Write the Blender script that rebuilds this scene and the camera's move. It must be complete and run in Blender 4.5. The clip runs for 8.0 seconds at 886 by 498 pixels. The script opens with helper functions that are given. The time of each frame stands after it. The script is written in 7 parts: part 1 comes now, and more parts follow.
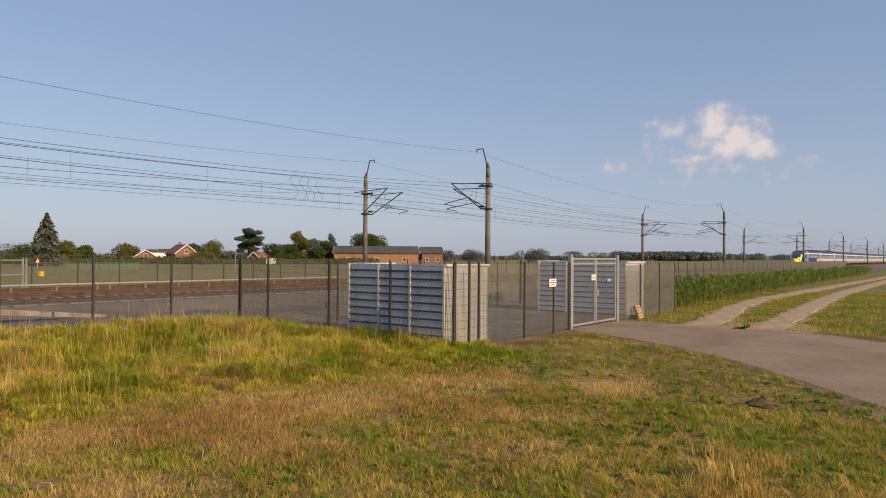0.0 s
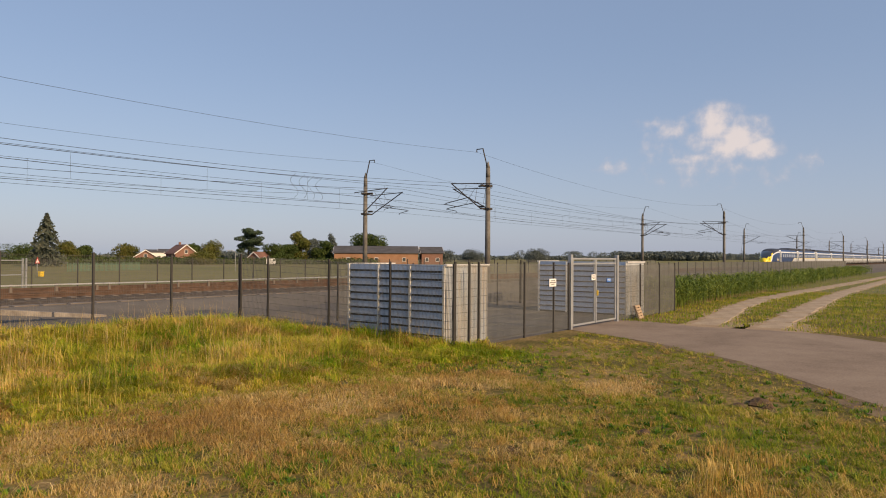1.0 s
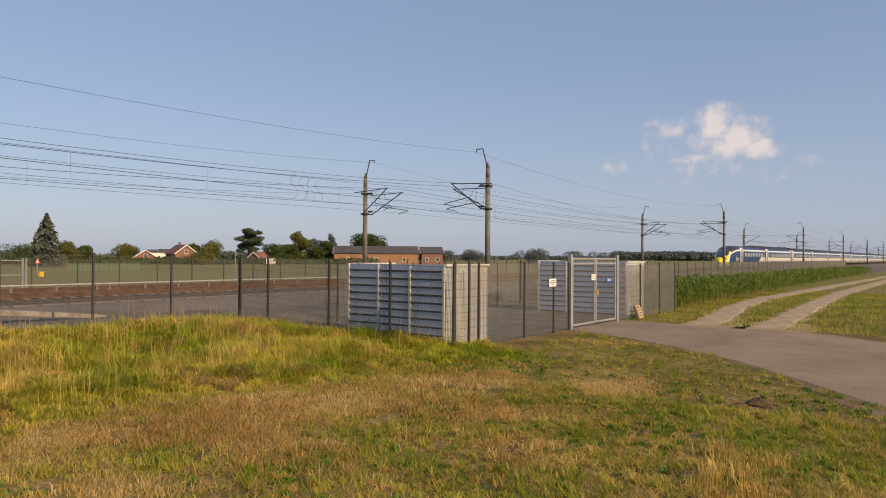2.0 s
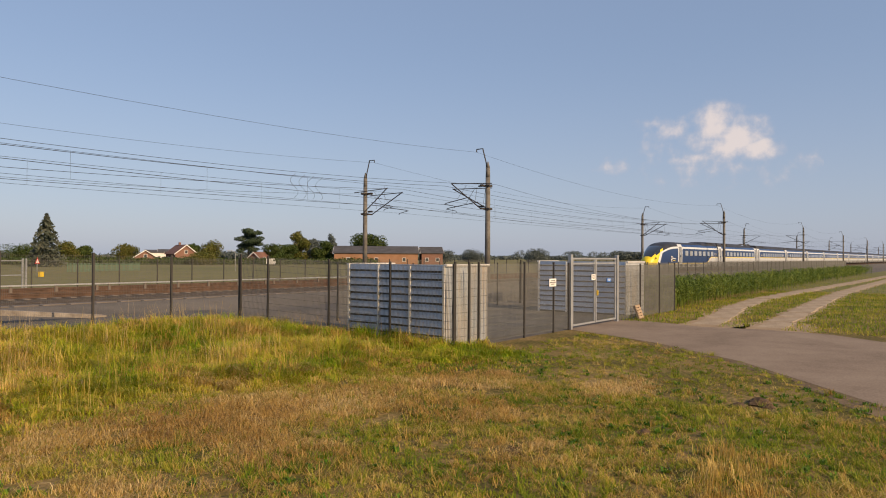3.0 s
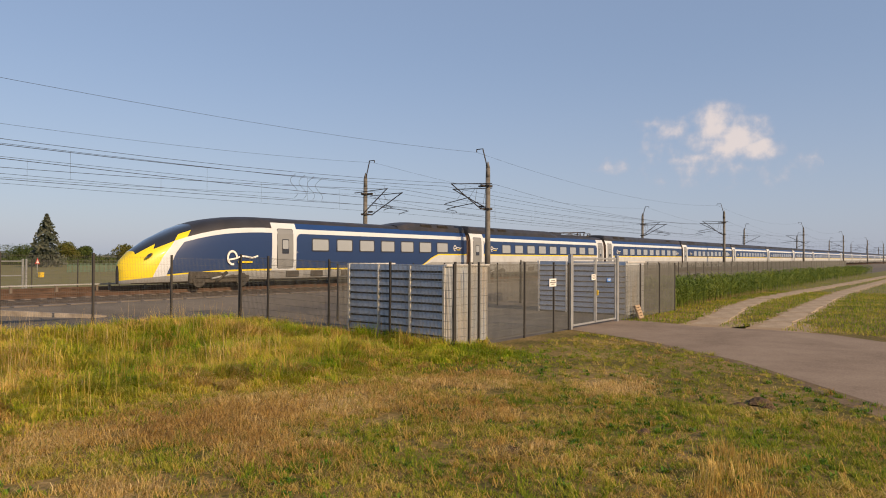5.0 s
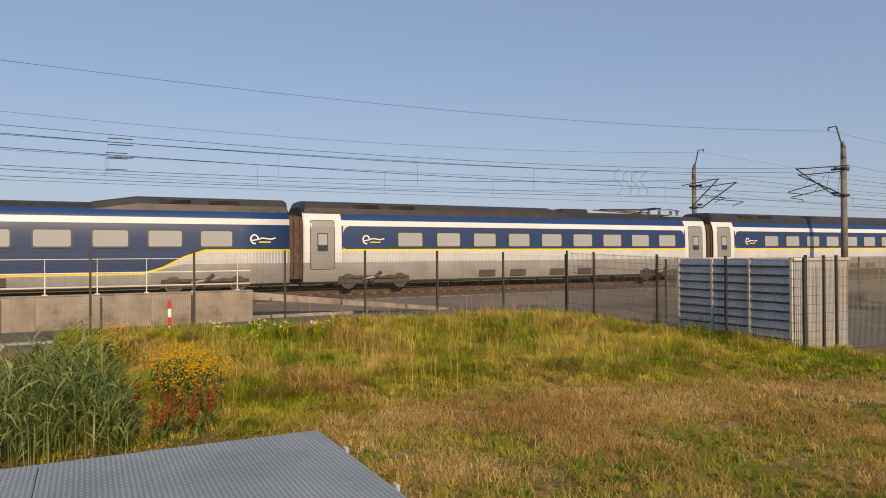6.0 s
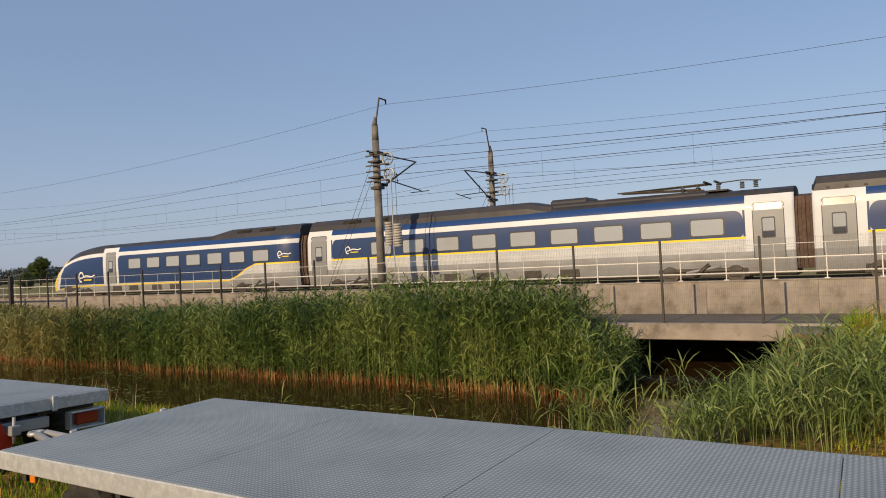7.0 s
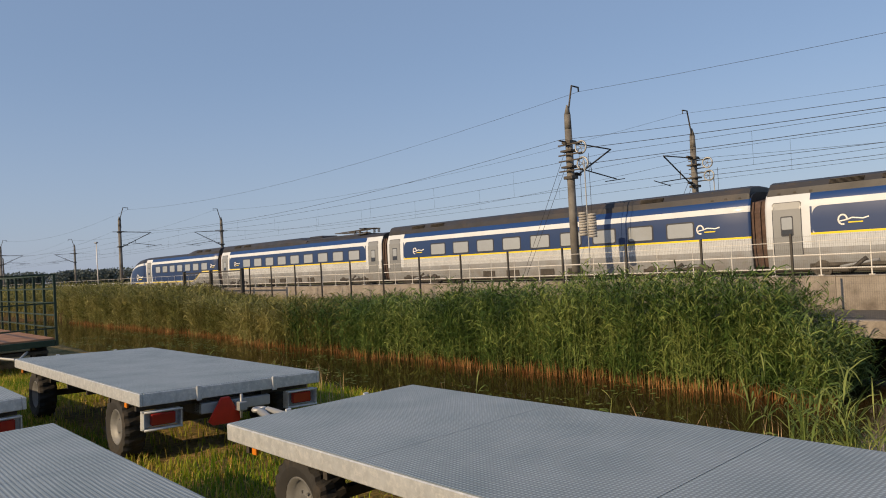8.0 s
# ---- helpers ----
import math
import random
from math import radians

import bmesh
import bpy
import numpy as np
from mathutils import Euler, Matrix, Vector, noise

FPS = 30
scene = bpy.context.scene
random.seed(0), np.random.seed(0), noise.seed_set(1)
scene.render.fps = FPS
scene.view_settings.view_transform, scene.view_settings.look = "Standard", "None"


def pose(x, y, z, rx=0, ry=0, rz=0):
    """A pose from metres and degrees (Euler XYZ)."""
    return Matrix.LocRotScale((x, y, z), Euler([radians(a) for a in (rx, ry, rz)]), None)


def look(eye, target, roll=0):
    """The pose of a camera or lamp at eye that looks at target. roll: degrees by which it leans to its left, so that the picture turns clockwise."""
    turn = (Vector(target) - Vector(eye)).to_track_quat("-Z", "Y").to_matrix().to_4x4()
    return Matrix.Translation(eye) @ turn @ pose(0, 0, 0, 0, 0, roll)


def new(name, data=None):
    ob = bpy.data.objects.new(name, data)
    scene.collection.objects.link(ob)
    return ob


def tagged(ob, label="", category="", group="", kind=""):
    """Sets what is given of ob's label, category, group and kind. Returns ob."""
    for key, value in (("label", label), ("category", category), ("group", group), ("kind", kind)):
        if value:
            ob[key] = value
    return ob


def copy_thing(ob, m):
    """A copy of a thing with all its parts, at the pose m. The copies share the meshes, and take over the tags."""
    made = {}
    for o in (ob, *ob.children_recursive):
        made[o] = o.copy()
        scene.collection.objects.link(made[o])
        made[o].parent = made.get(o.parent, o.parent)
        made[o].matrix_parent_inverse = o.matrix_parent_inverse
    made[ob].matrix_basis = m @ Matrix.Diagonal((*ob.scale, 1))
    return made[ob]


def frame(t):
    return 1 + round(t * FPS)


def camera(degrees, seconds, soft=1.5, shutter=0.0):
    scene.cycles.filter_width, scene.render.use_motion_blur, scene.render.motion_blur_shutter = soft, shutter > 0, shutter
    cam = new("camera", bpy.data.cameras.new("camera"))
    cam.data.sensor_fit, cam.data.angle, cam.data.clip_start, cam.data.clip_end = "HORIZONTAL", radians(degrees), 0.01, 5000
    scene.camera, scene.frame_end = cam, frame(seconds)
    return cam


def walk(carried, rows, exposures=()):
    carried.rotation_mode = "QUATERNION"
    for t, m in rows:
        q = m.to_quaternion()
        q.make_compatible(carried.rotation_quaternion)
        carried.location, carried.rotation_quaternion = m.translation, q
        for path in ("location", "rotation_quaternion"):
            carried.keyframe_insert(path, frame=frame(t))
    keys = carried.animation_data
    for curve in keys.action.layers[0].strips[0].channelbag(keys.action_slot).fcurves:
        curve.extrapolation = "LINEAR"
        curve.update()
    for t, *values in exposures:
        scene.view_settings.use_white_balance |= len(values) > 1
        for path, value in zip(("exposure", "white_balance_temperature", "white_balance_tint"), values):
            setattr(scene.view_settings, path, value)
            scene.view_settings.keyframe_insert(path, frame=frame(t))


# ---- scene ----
cam = camera(64.9, 8.0, soft=1.0)
PATH = [
    (0, (-0.762, -1.44, 2.611), (0.84, -0.243, 2.633), 0.4),
    (5.3, (-0.761, -1.44, 2.602), (0.841, -0.243, 2.625), 0.3),
    (5.5, (-0.786, -1.451, 2.553), (0.783, -0.211, 2.579), 0.0),
    (5.7, (-0.699, -1.42, 2.553), (0.633, 0.072, 2.576), -0.1),
    (5.9, (-0.663, -1.283, 2.541), (0.399, 0.411, 2.559), -0.2),
    (6, (-0.652, -1.244, 2.534), (0.258, 0.537, 2.551), -0.4),
    (6.2, (-0.654, -1.256, 2.538), (-0.208, 0.694, 2.554), -2.0),
    (6.3, (-0.665, -1.246, 2.538), (-0.47, 0.744, 2.558), -1.9),
    (6.4, (-0.67, -1.208, 2.517), (-0.725, 0.791, 2.54), -1.7),
    (6.5, (-0.666, -1.139, 2.492), (-0.981, 0.836, 2.521), -1.9),
    (6.7, (-0.737, -0.951, 2.495), (-1.419, 0.929, 2.526), -2.4),
    (6.8, (-0.799, -0.937, 2.495), (-1.64, 0.877, 2.527), -2.6),
    (7, (-0.77, -0.864, 2.493), (-1.806, 0.847, 2.524), -2.8),
    (7.3, (-0.813, -0.802, 2.482), (-2.001, 0.807, 2.512), -2.9),
    (7.5, (-0.82, -0.781, 2.479), (-2.14, 0.722, 2.514), -2.9),
    (8, (-0.878, -0.714, 2.472), (-2.341, 0.649, 2.508), -3.1),
]
walk(cam, [(t, look(eye, target, roll)) for t, eye, target, roll in PATH], [(0, 0.13, 7420, 18), (5.4, 0.13, 7420, 18), (6.4, 0.04, 7150, 16.5), (8, 0.05, 7000, 14.5)])

# front of the train along the track, second by second
TRAIN_ROWS = [(0, 175.3), (0.5, 160.0), (1.0, 144.7), (1.5, 129.3), (2.0, 113.8), (2.5, 98.1), (3.0, 82.2), (3.5, 66.1), (4.0, 49.7), (4.5, 33.0), (5.0, 15.9), (5.5, -1.5), (6.0, -18.9), (6.5, -36.3), (7.0, -53.7), (7.5, -71.0), (8.0, -88.75)]

# ---- world, sun, exposure ----
SUN_AZ, SUN_EL = 186.0, 26.0
world = bpy.data.worlds.new("sky")
scene.world = world
world.use_nodes = True
wt = world.node_tree
wt.nodes.clear()
sky = wt.nodes.new("ShaderNodeTexSky")
sky.sky_type = "NISHITA"
sky.sun_disc = False
sky.sun_elevation, sky.sun_rotation = radians(SUN_EL), radians(SUN_AZ)
sky.air_density, sky.dust_density, sky.ozone_density = 1.0, 0.9, 3.0
wbg = wt.nodes.new("ShaderNodeBackground")
wbg.inputs["Strength"].default_value = 0.1
wout = wt.nodes.new("ShaderNodeOutputWorld")
# thin even haze over the clear sky
haze = wt.nodes.new("ShaderNodeMix")
haze.data_type = "RGBA"
haze.inputs["Factor"].default_value = 0.46
haze.inputs["B"].default_value = (2.85, 4.4, 7.0, 1)
wt.links.new(sky.outputs[0], haze.inputs["A"])
# paler, greyer air low over the horizon
low_air = wt.nodes.new("ShaderNodeMix")
low_air.data_type = "RGBA"
low_air.inputs["B"].default_value = (3.8, 4.55, 6.1, 1)
wtc, wsep, wrange = wt.nodes.new("ShaderNodeTexCoord"), wt.nodes.new("ShaderNodeSeparateXYZ"), wt.nodes.new("ShaderNodeMapRange")
wrange.interpolation_type = "SMOOTHSTEP"
wrange.inputs["From Min"].default_value, wrange.inputs["From Max"].default_value = 0.3, -0.05
wrange.inputs["To Max"].default_value = 0.42
wt.links.new(wtc.outputs["Generated"], wsep.inputs[0])
wt.links.new(wsep.outputs["Z"], wrange.inputs["Value"])
wt.links.new(wrange.outputs[0], low_air.inputs["Factor"])
wt.links.new(haze.outputs["Result"], low_air.inputs["A"])
wt.links.new(low_air.outputs["Result"], wbg.inputs[0])
wt.links.new(wbg.outputs[0], wout.inputs[0])
sun = new("sun", bpy.data.lights.new("sun", "SUN"))
sun.data.energy, sun.data.angle, sun.data.color = 4.3, radians(0.6), (1.0, 0.785, 0.49)
_s = Vector((math.sin(radians(SUN_AZ)) * math.cos(radians(SUN_EL)), math.cos(radians(SUN_AZ)) * math.cos(radians(SUN_EL)), math.sin(radians(SUN_EL))))
sun.matrix_world = look(_s * 50, (0, 0, 0))
CLOUD_GLOW = 1.0


# ---- materials ----
def mat(name, color, rough=0.6, metal=0.0, var=0.12, scale=3.0, fine=40.0, bump=0.0, color2=None, stain=None, stain_scale=0.6,
        stain_amt=0.5, island=0.0, spec=0.5, coat=0.0, objvar=0.0, streak=False):
    m = bpy.data.materials.new(name)
    m.use_nodes = True
    nt = m.node_tree
    b = nt.nodes["Principled BSDF"]
    N, L = nt.nodes.new, nt.links.new
    geo = N("ShaderNodeNewGeometry")
    tc = N("ShaderNodeTexCoord")
    vec = tc.outputs["Object"]
    if streak:
        mp = N("ShaderNodeMapping")
        mp.inputs["Scale"].default_value = (1.0, 1.0, 0.12)
        L(tc.outputs["Object"], mp.inputs["Vector"])
        vec = mp.outputs[0]
    n1 = N("ShaderNodeTexNoise"); n1.inputs["Scale"].default_value = scale; n1.inputs["Detail"].default_value = 5
    n2 = N("ShaderNodeTexNoise"); n2.inputs["Scale"].default_value = fine; n2.inputs["Detail"].default_value = 3
    L(vec, n1.inputs["Vector"]); L(vec, n2.inputs["Vector"])
    c = N("ShaderNodeMix"); c.data_type = "RGBA"
    c1 = color
    c2 = color2 or tuple(min(1, v * (1 - 2.2 * var)) for v in color)
    c.inputs["A"].default_value = (*c1, 1); c.inputs["B"].default_value = (*c2, 1)
    r = N("ShaderNodeMapRange"); r.inputs["From Min"].default_value = 0.35; r.inputs["From Max"].default_value = 0.68
    L(n1.outputs["Fac"], r.inputs["Value"])
    fac = r.outputs[0]
    if island or objvar:
        add = N("ShaderNodeMath"); add.operation = "MULTIPLY_ADD"
        if island:
            L(geo.outputs["Random Per Island"], add.inputs[0])
        else:
            oi = N("ShaderNodeObjectInfo"); L(oi.outputs["Random"], add.inputs[0])
        add.inputs[1].default_value = island or objvar
        mul = N("ShaderNodeMath"); mul.operation = "MULTIPLY"; mul.inputs[1].default_value = 1 - (island or objvar)
        L(fac, mul.inputs[0]); L(mul.outputs[0], add.inputs[2])
        fac = add.outputs[0]
    L(fac, c.inputs["Factor"])
    col = c.outputs["Result"]
    if stain:
        n3 = N("ShaderNodeTexNoise"); n3.inputs["Scale"].default_value = stain_scale; n3.inputs["Detail"].default_value = 6
        n3.inputs["Roughness"].default_value = 0.62
        L(vec, n3.inputs["Vector"])
        r3 = N("ShaderNodeMapRange"); r3.inputs["From Min"].default_value = 0.48; r3.inputs["From Max"].default_value = 0.7
        r3.inputs["To Max"].default_value = stain_amt
        L(n3.outputs["Fac"], r3.inputs["Value"])
        s = N("ShaderNodeMix"); s.data_type = "RGBA"; s.inputs["B"].default_value = (*stain, 1)
        L(r3.outputs[0], s.inputs["Factor"]); L(col, s.inputs["A"])
        col = s.outputs["Result"]
    f = N("ShaderNodeMapRange"); f.inputs["To Min"].default_value = 1 - var; f.inputs["To Max"].default_value = 1 + var
    L(n2.outputs["Fac"], f.inputs["Value"])
    mx = N("ShaderNodeVectorMath"); mx.operation = "SCALE"
    L(col, mx.inputs[0]); L(f.outputs[0], mx.inputs["Scale"])
    L(mx.outputs[0], b.inputs["Base Color"])
    b.inputs["Roughness"].default_value, b.inputs["Metallic"].default_value = rough, metal
    b.inputs["Specular IOR Level"].default_value = spec
    b.inputs["Coat Weight"].default_value = coat
    b.inputs["Coat Roughness"].default_value = 0.12
    rr = N("ShaderNodeMapRange"); rr.inputs["To Min"].default_value = max(0.02, rough - 0.12); rr.inputs["To Max"].default_value = min(1, rough + 0.12)
    L(n1.outputs["Fac"], rr.inputs["Value"]); L(rr.outputs[0], b.inputs["Roughness"])
    if bump:
        bp = N("ShaderNodeBump"); bp.inputs["Strength"].default_value = 0.6; bp.inputs["Distance"].default_value = bump
        L(n2.outputs["Fac"], bp.inputs["Height"]); L(bp.outputs[0], b.inputs["Normal"])
    return m


def leaf_mat(name, a, b_, c_, trans=0.35, rough=0.55):
    """Foliage: a, b_ and c_ are mixed per blade and by slow patches; part of the light passes through."""
    m = bpy.data.materials.new(name)
    m.use_nodes = True
    nt = m.node_tree
    b = nt.nodes["Principled BSDF"]
    N, L = nt.nodes.new, nt.links.new
    geo, tc = N("ShaderNodeNewGeometry"), N("ShaderNodeTexCoord")
    n = N("ShaderNodeTexNoise"); n.inputs["Scale"].default_value = 0.45; n.inputs["Detail"].default_value = 4
    L(tc.outputs["Object"], n.inputs["Vector"])
    r = N("ShaderNodeMapRange"); r.inputs["From Min"].default_value = 0.36; r.inputs["From Max"].default_value = 0.64
    L(n.outputs["Fac"], r.inputs["Value"])
    ad = N("ShaderNodeMath"); ad.operation = "MULTIPLY_ADD"; ad.inputs[1].default_value = 0.6
    ml = N("ShaderNodeMath"); ml.operation = "MULTIPLY"; ml.inputs[1].default_value = 0.45
    L(r.outputs[0], ml.inputs[0]); L(geo.outputs["Random Per Island"], ad.inputs[0]); L(ml.outputs[0], ad.inputs[2])
    ramp = N("ShaderNodeValToRGB")
    e = ramp.color_ramp.elements
    e[0].position, e[0].color = 0.15, (*a, 1)
    e[1].position, e[1].color = 0.9, (*c_, 1)
    x = e.new(0.55); x.color = (*b_, 1)
    L(ad.outputs[0], ramp.inputs[0])
    L(ramp.outputs[0], b.inputs["Base Color"])
    b.inputs["Roughness"].default_value = rough
    b.inputs["Specular IOR Level"].default_value = 0.15
    t = N("ShaderNodeBsdfTranslucent"); L(ramp.outputs[0], t.inputs["Color"])
    mix = N("ShaderNodeMixShader"); mix.inputs[0].default_value = trans
    L(b.outputs[0], mix.inputs[1]); L(t.outputs[0], mix.inputs[2])
    L(mix.outputs[0], nt.nodes["Material Output"].inputs["Surface"])
    return m


def ground_mat(name, stops, scale, fine, bump):
    """Bare ground and turf: several colours laid by noise at two scales."""
    m = bpy.data.materials.new(name)
    m.use_nodes = True
    nt = m.node_tree
    b = nt.nodes["Principled BSDF"]
    N, L = nt.nodes.new, nt.links.new
    tc = N("ShaderNodeTexCoord")
    n1 = N("ShaderNodeTexNoise"); n1.inputs["Scale"].default_value = scale; n1.inputs["Detail"].default_value = 8; n1.inputs["Roughness"].default_value = 0.65
    n2 = N("ShaderNodeTexNoise"); n2.inputs["Scale"].default_value = fine; n2.inputs["Detail"].default_value = 6
    L(tc.outputs["Object"], n1.inputs["Vector"]); L(tc.outputs["Object"], n2.inputs["Vector"])
    ad = N("ShaderNodeMix"); ad.data_type = "FLOAT"; ad.inputs["Factor"].default_value = 0.4
    L(n1.outputs["Fac"], ad.inputs["A"]); L(n2.outputs["Fac"], ad.inputs["B"])
    ramp = N("ShaderNodeValToRGB")
    e = ramp.color_ramp.elements
    e[0].position, e[0].color = stops[0][0], (*stops[0][1], 1)
    e[1].position, e[1].color = stops[-1][0], (*stops[-1][1], 1)
    for p, c in stops[1:-1]:
        k = e.new(p); k.color = (*c, 1)
    L(ad.outputs[0], ramp.inputs[0]); L(ramp.outputs[0], b.inputs["Base Color"])
    b.inputs["Roughness"].default_value = 0.95
    b.inputs["Specular IOR Level"].default_value = 0.15
    bp = N("ShaderNodeBump"); bp.inputs["Distance"].default_value = bump; bp.inputs["Strength"].default_value = 0.8
    L(n2.outputs["Fac"], bp.inputs["Height"]); L(bp.outputs[0], b.inputs["Normal"])
    return m


M = {}
M["turf"] = ground_mat("turf", [(0.3, (0.045, 0.047, 0.012)), (0.44, (0.105, 0.088, 0.025)), (0.55, (0.24, 0.165, 0.065)), (0.7, (0.42, 0.3, 0.16))], 0.5, 11.0, 0.05)
M["field"] = ground_mat("field_soil", [(0.3, (0.10, 0.12, 0.035)), (0.5, (0.17, 0.16, 0.06)), (0.7, (0.23, 0.18, 0.09))], 0.03, 0.6, 0.05)
# bare pond mud; its dark tone also stands for shade inside the culvert
M["mud_and_shade"] = ground_mat("pond_mud_and_shade", [(0.3, (0.03, 0.022, 0.012)), (0.7, (0.09, 0.06, 0.03))], 0.5, 6.0, 0.05)
M["ballast"] = ground_mat("ballast_stone", [(0.3, (0.045, 0.035, 0.028)), (0.5, (0.1, 0.078, 0.06)), (0.7, (0.18, 0.145, 0.115))], 3.0, 22.0, 0.08)
M["gravel"] = ground_mat("yard_gravel", [(0.3, (0.09, 0.08, 0.07)), (0.5, (0.14, 0.125, 0.11)), (0.7, (0.2, 0.18, 0.155))], 0.4, 25.0, 0.02)
M["asphalt"] = ground_mat("asphalt", [(0.3, (0.075, 0.07, 0.066)), (0.52, (0.12, 0.112, 0.102)), (0.7, (0.175, 0.16, 0.142))], 0.5, 30.0, 0.006)
M["road"] = ground_mat("road_concrete", [(0.3, (0.15, 0.112, 0.083)), (0.5, (0.25, 0.192, 0.145)), (0.7, (0.33, 0.262, 0.2))], 0.5, 24.0, 0.006)
M["dirt_dark"] = ground_mat("dug_soil", [(0.3, (0.05, 0.03, 0.018)), (0.5, (0.11, 0.07, 0.04)), (0.7, (0.2, 0.14, 0.085))], 3.0, 25.0, 0.04)
M["edge_dirt"] = ground_mat("trodden_soil", [(0.3, (0.09, 0.06, 0.035)), (0.5, (0.17, 0.12, 0.075)), (0.7, (0.28, 0.205, 0.13))], 1.2, 14.0, 0.03)
M["plate"] = ground_mat("dirty_concrete_plate", [(0.3, (0.22, 0.165, 0.11)), (0.5, (0.37, 0.29, 0.205)), (0.7, (0.48, 0.39, 0.29))], 0.9, 12.0, 0.012)
M["dirt"] = ground_mat("dry_dirt", [(0.3, (0.22, 0.15, 0.09)), (0.5, (0.34, 0.25, 0.16)), (0.7, (0.45, 0.35, 0.24))], 1.2, 18.0, 0.03)
M["concrete"] = mat("stained_concrete", (0.32, 0.285, 0.245), 0.9, 0, 0.16, 1.1, 30, 0.006, (0.23, 0.2, 0.17), (0.11, 0.09, 0.075), 1.7, 0.85)
M["concrete_pale"] = mat("pale_concrete", (0.38, 0.36, 0.325), 0.9, 0, 0.1, 1.2, 30, 0.004, (0.27, 0.255, 0.23))
M["mast"] = mat("mast_concrete", (0.19, 0.178, 0.16), 0.85, 0, 0.14, 1.5, 30, 0.003, (0.11, 0.102, 0.092), (0.06, 0.054, 0.047), 2.2, 0.6)
M["steel_dark"] = mat("weathered_dark_steel", (0.085, 0.075, 0.065), 0.6, 0.5, 0.2, 5, 40)
M["galv"] = mat("galvanised_steel", (0.56, 0.585, 0.6), 0.42, 0.4, 0.1, 9, 60, 0.0, (0.44, 0.46, 0.47), (0.74, 0.74, 0.72), 22, 0.7)
M["galv_dull"] = mat("dull_galvanised_steel", (0.42, 0.43, 0.43), 0.55, 0.55, 0.12, 2.5, 40, 0.0, (0.32, 0.33, 0.34))
M["deck"] = mat("galvanised_deck_plate", (0.46, 0.505, 0.50), 0.5, 0.45, 0.06, 1.4, 90, 0.0, (0.34, 0.40, 0.41), (0.5, 0.53, 0.53), 3.0, 0.35)
M["sheet"] = mat("corrugated_steel_sheet", (0.50, 0.53, 0.56), 0.5, 0.3, 0.1, 2.2, 30, 0.0, (0.38, 0.42, 0.47), (0.52, 0.36, 0.18), 2.6, 0.55, streak=True)
M["slat"] = mat("grey_steel_slat", (0.46, 0.50, 0.535), 0.34, 0.6, 0.1, 2.6, 30, 0.0, (0.31, 0.35, 0.39), (0.4, 0.37, 0.31), 1.1, 0.4, objvar=0.4)
M["post"] = mat("anthracite_post", (0.05, 0.045, 0.04), 0.6, 0.2, 0.15, 4, 40)
M["wire_mesh"] = mat("fence_wire", (0.145, 0.147, 0.138), 0.6, 0.4, 0.1, 2, 20)
M["cable"] = mat("overhead_wire", (0.035, 0.032, 0.03), 0.7, 0.2, 0.1, 2, 20)
M["white_rail"] = mat("pale_galvanised_rail", (0.68, 0.66, 0.62), 0.5, 0.2, 0.08, 2, 30)
M["rim"] = mat("grey_wheel_rim", (0.2, 0.205, 0.21), 0.55, 0.4, 0.12, 4, 40)
M["rubber"] = mat("tyre_rubber", (0.022, 0.021, 0.02), 0.8, 0, 0.2, 5, 40, 0.002, stain=(0.12, 0.09, 0.06), stain_scale=5, stain_amt=0.4)
M["rust"] = mat("rusty_rail", (0.12, 0.068, 0.045), 0.8, 0.2, 0.2, 3, 30, 0.001)
M["sleeper"] = mat("concrete_sleeper", (0.17, 0.14, 0.115), 0.9, 0, 0.15, 2, 30, 0.003)
M["red_plastic"] = mat("red_reflector", (0.55, 0.022, 0.01), 0.4, 0, 0.12, 5, 40, coat=0.3)
M["red_lamp"] = mat("red_lamp_lens", (0.33, 0.02, 0.015), 0.2, 0, 0.05, 5, 40, coat=0.5)
M["orange_lamp"] = mat("orange_side_marker", (0.65, 0.2, 0.02), 0.3, 0, 0.05, 5, 40)
M["white_paint"] = mat("white_paint", (0.78, 0.77, 0.74), 0.5, 0, 0.05, 3, 30)
M["blue_paint"] = mat("blue_sign_paint", (0.03, 0.16, 0.50), 0.5, 0, 0.05, 3, 30)
M["yellow_paint"] = mat("yellow_paint", (0.75, 0.5, 0.03), 0.5, 0, 0.05, 3, 30)
M["grey_text"] = mat("dark_print", (0.12, 0.12, 0.13), 0.6, 0, 0.05, 3, 30)
M["wood"] = mat("weathered_pallet_wood", (0.42, 0.30, 0.19), 0.85, 0, 0.15, 4, 40, 0.002, (0.30, 0.22, 0.15))
M["t_blue"] = mat("train_blue", (0.019, 0.045, 0.128), 0.42, 0, 0.04, 0.6, 20, coat=0.06, spec=0.35)
M["t_blue_roof"] = mat("train_blue_cantrail", (0.012, 0.048, 0.17), 0.35, 0, 0.04, 0.6, 20, coat=0.06, spec=0.35)
M["t_white"] = mat("train_white", (0.6, 0.635, 0.67), 0.5, 0, 0.05, 0.8, 20, coat=0.06, spec=0.35)
M["t_cream"] = mat("train_lower_white", (0.53, 0.555, 0.58), 0.45, 0, 0.06, 0.8, 20, stain=(0.36, 0.37, 0.37), stain_scale=1.0, stain_amt=0.35, coat=0.06, spec=0.35)
M["t_grey"] = mat("train_grey_skirt", (0.31, 0.325, 0.34), 0.5, 0, 0.1, 0.8, 20, stain=(0.2, 0.17, 0.14), stain_scale=1.2, stain_amt=0.5)
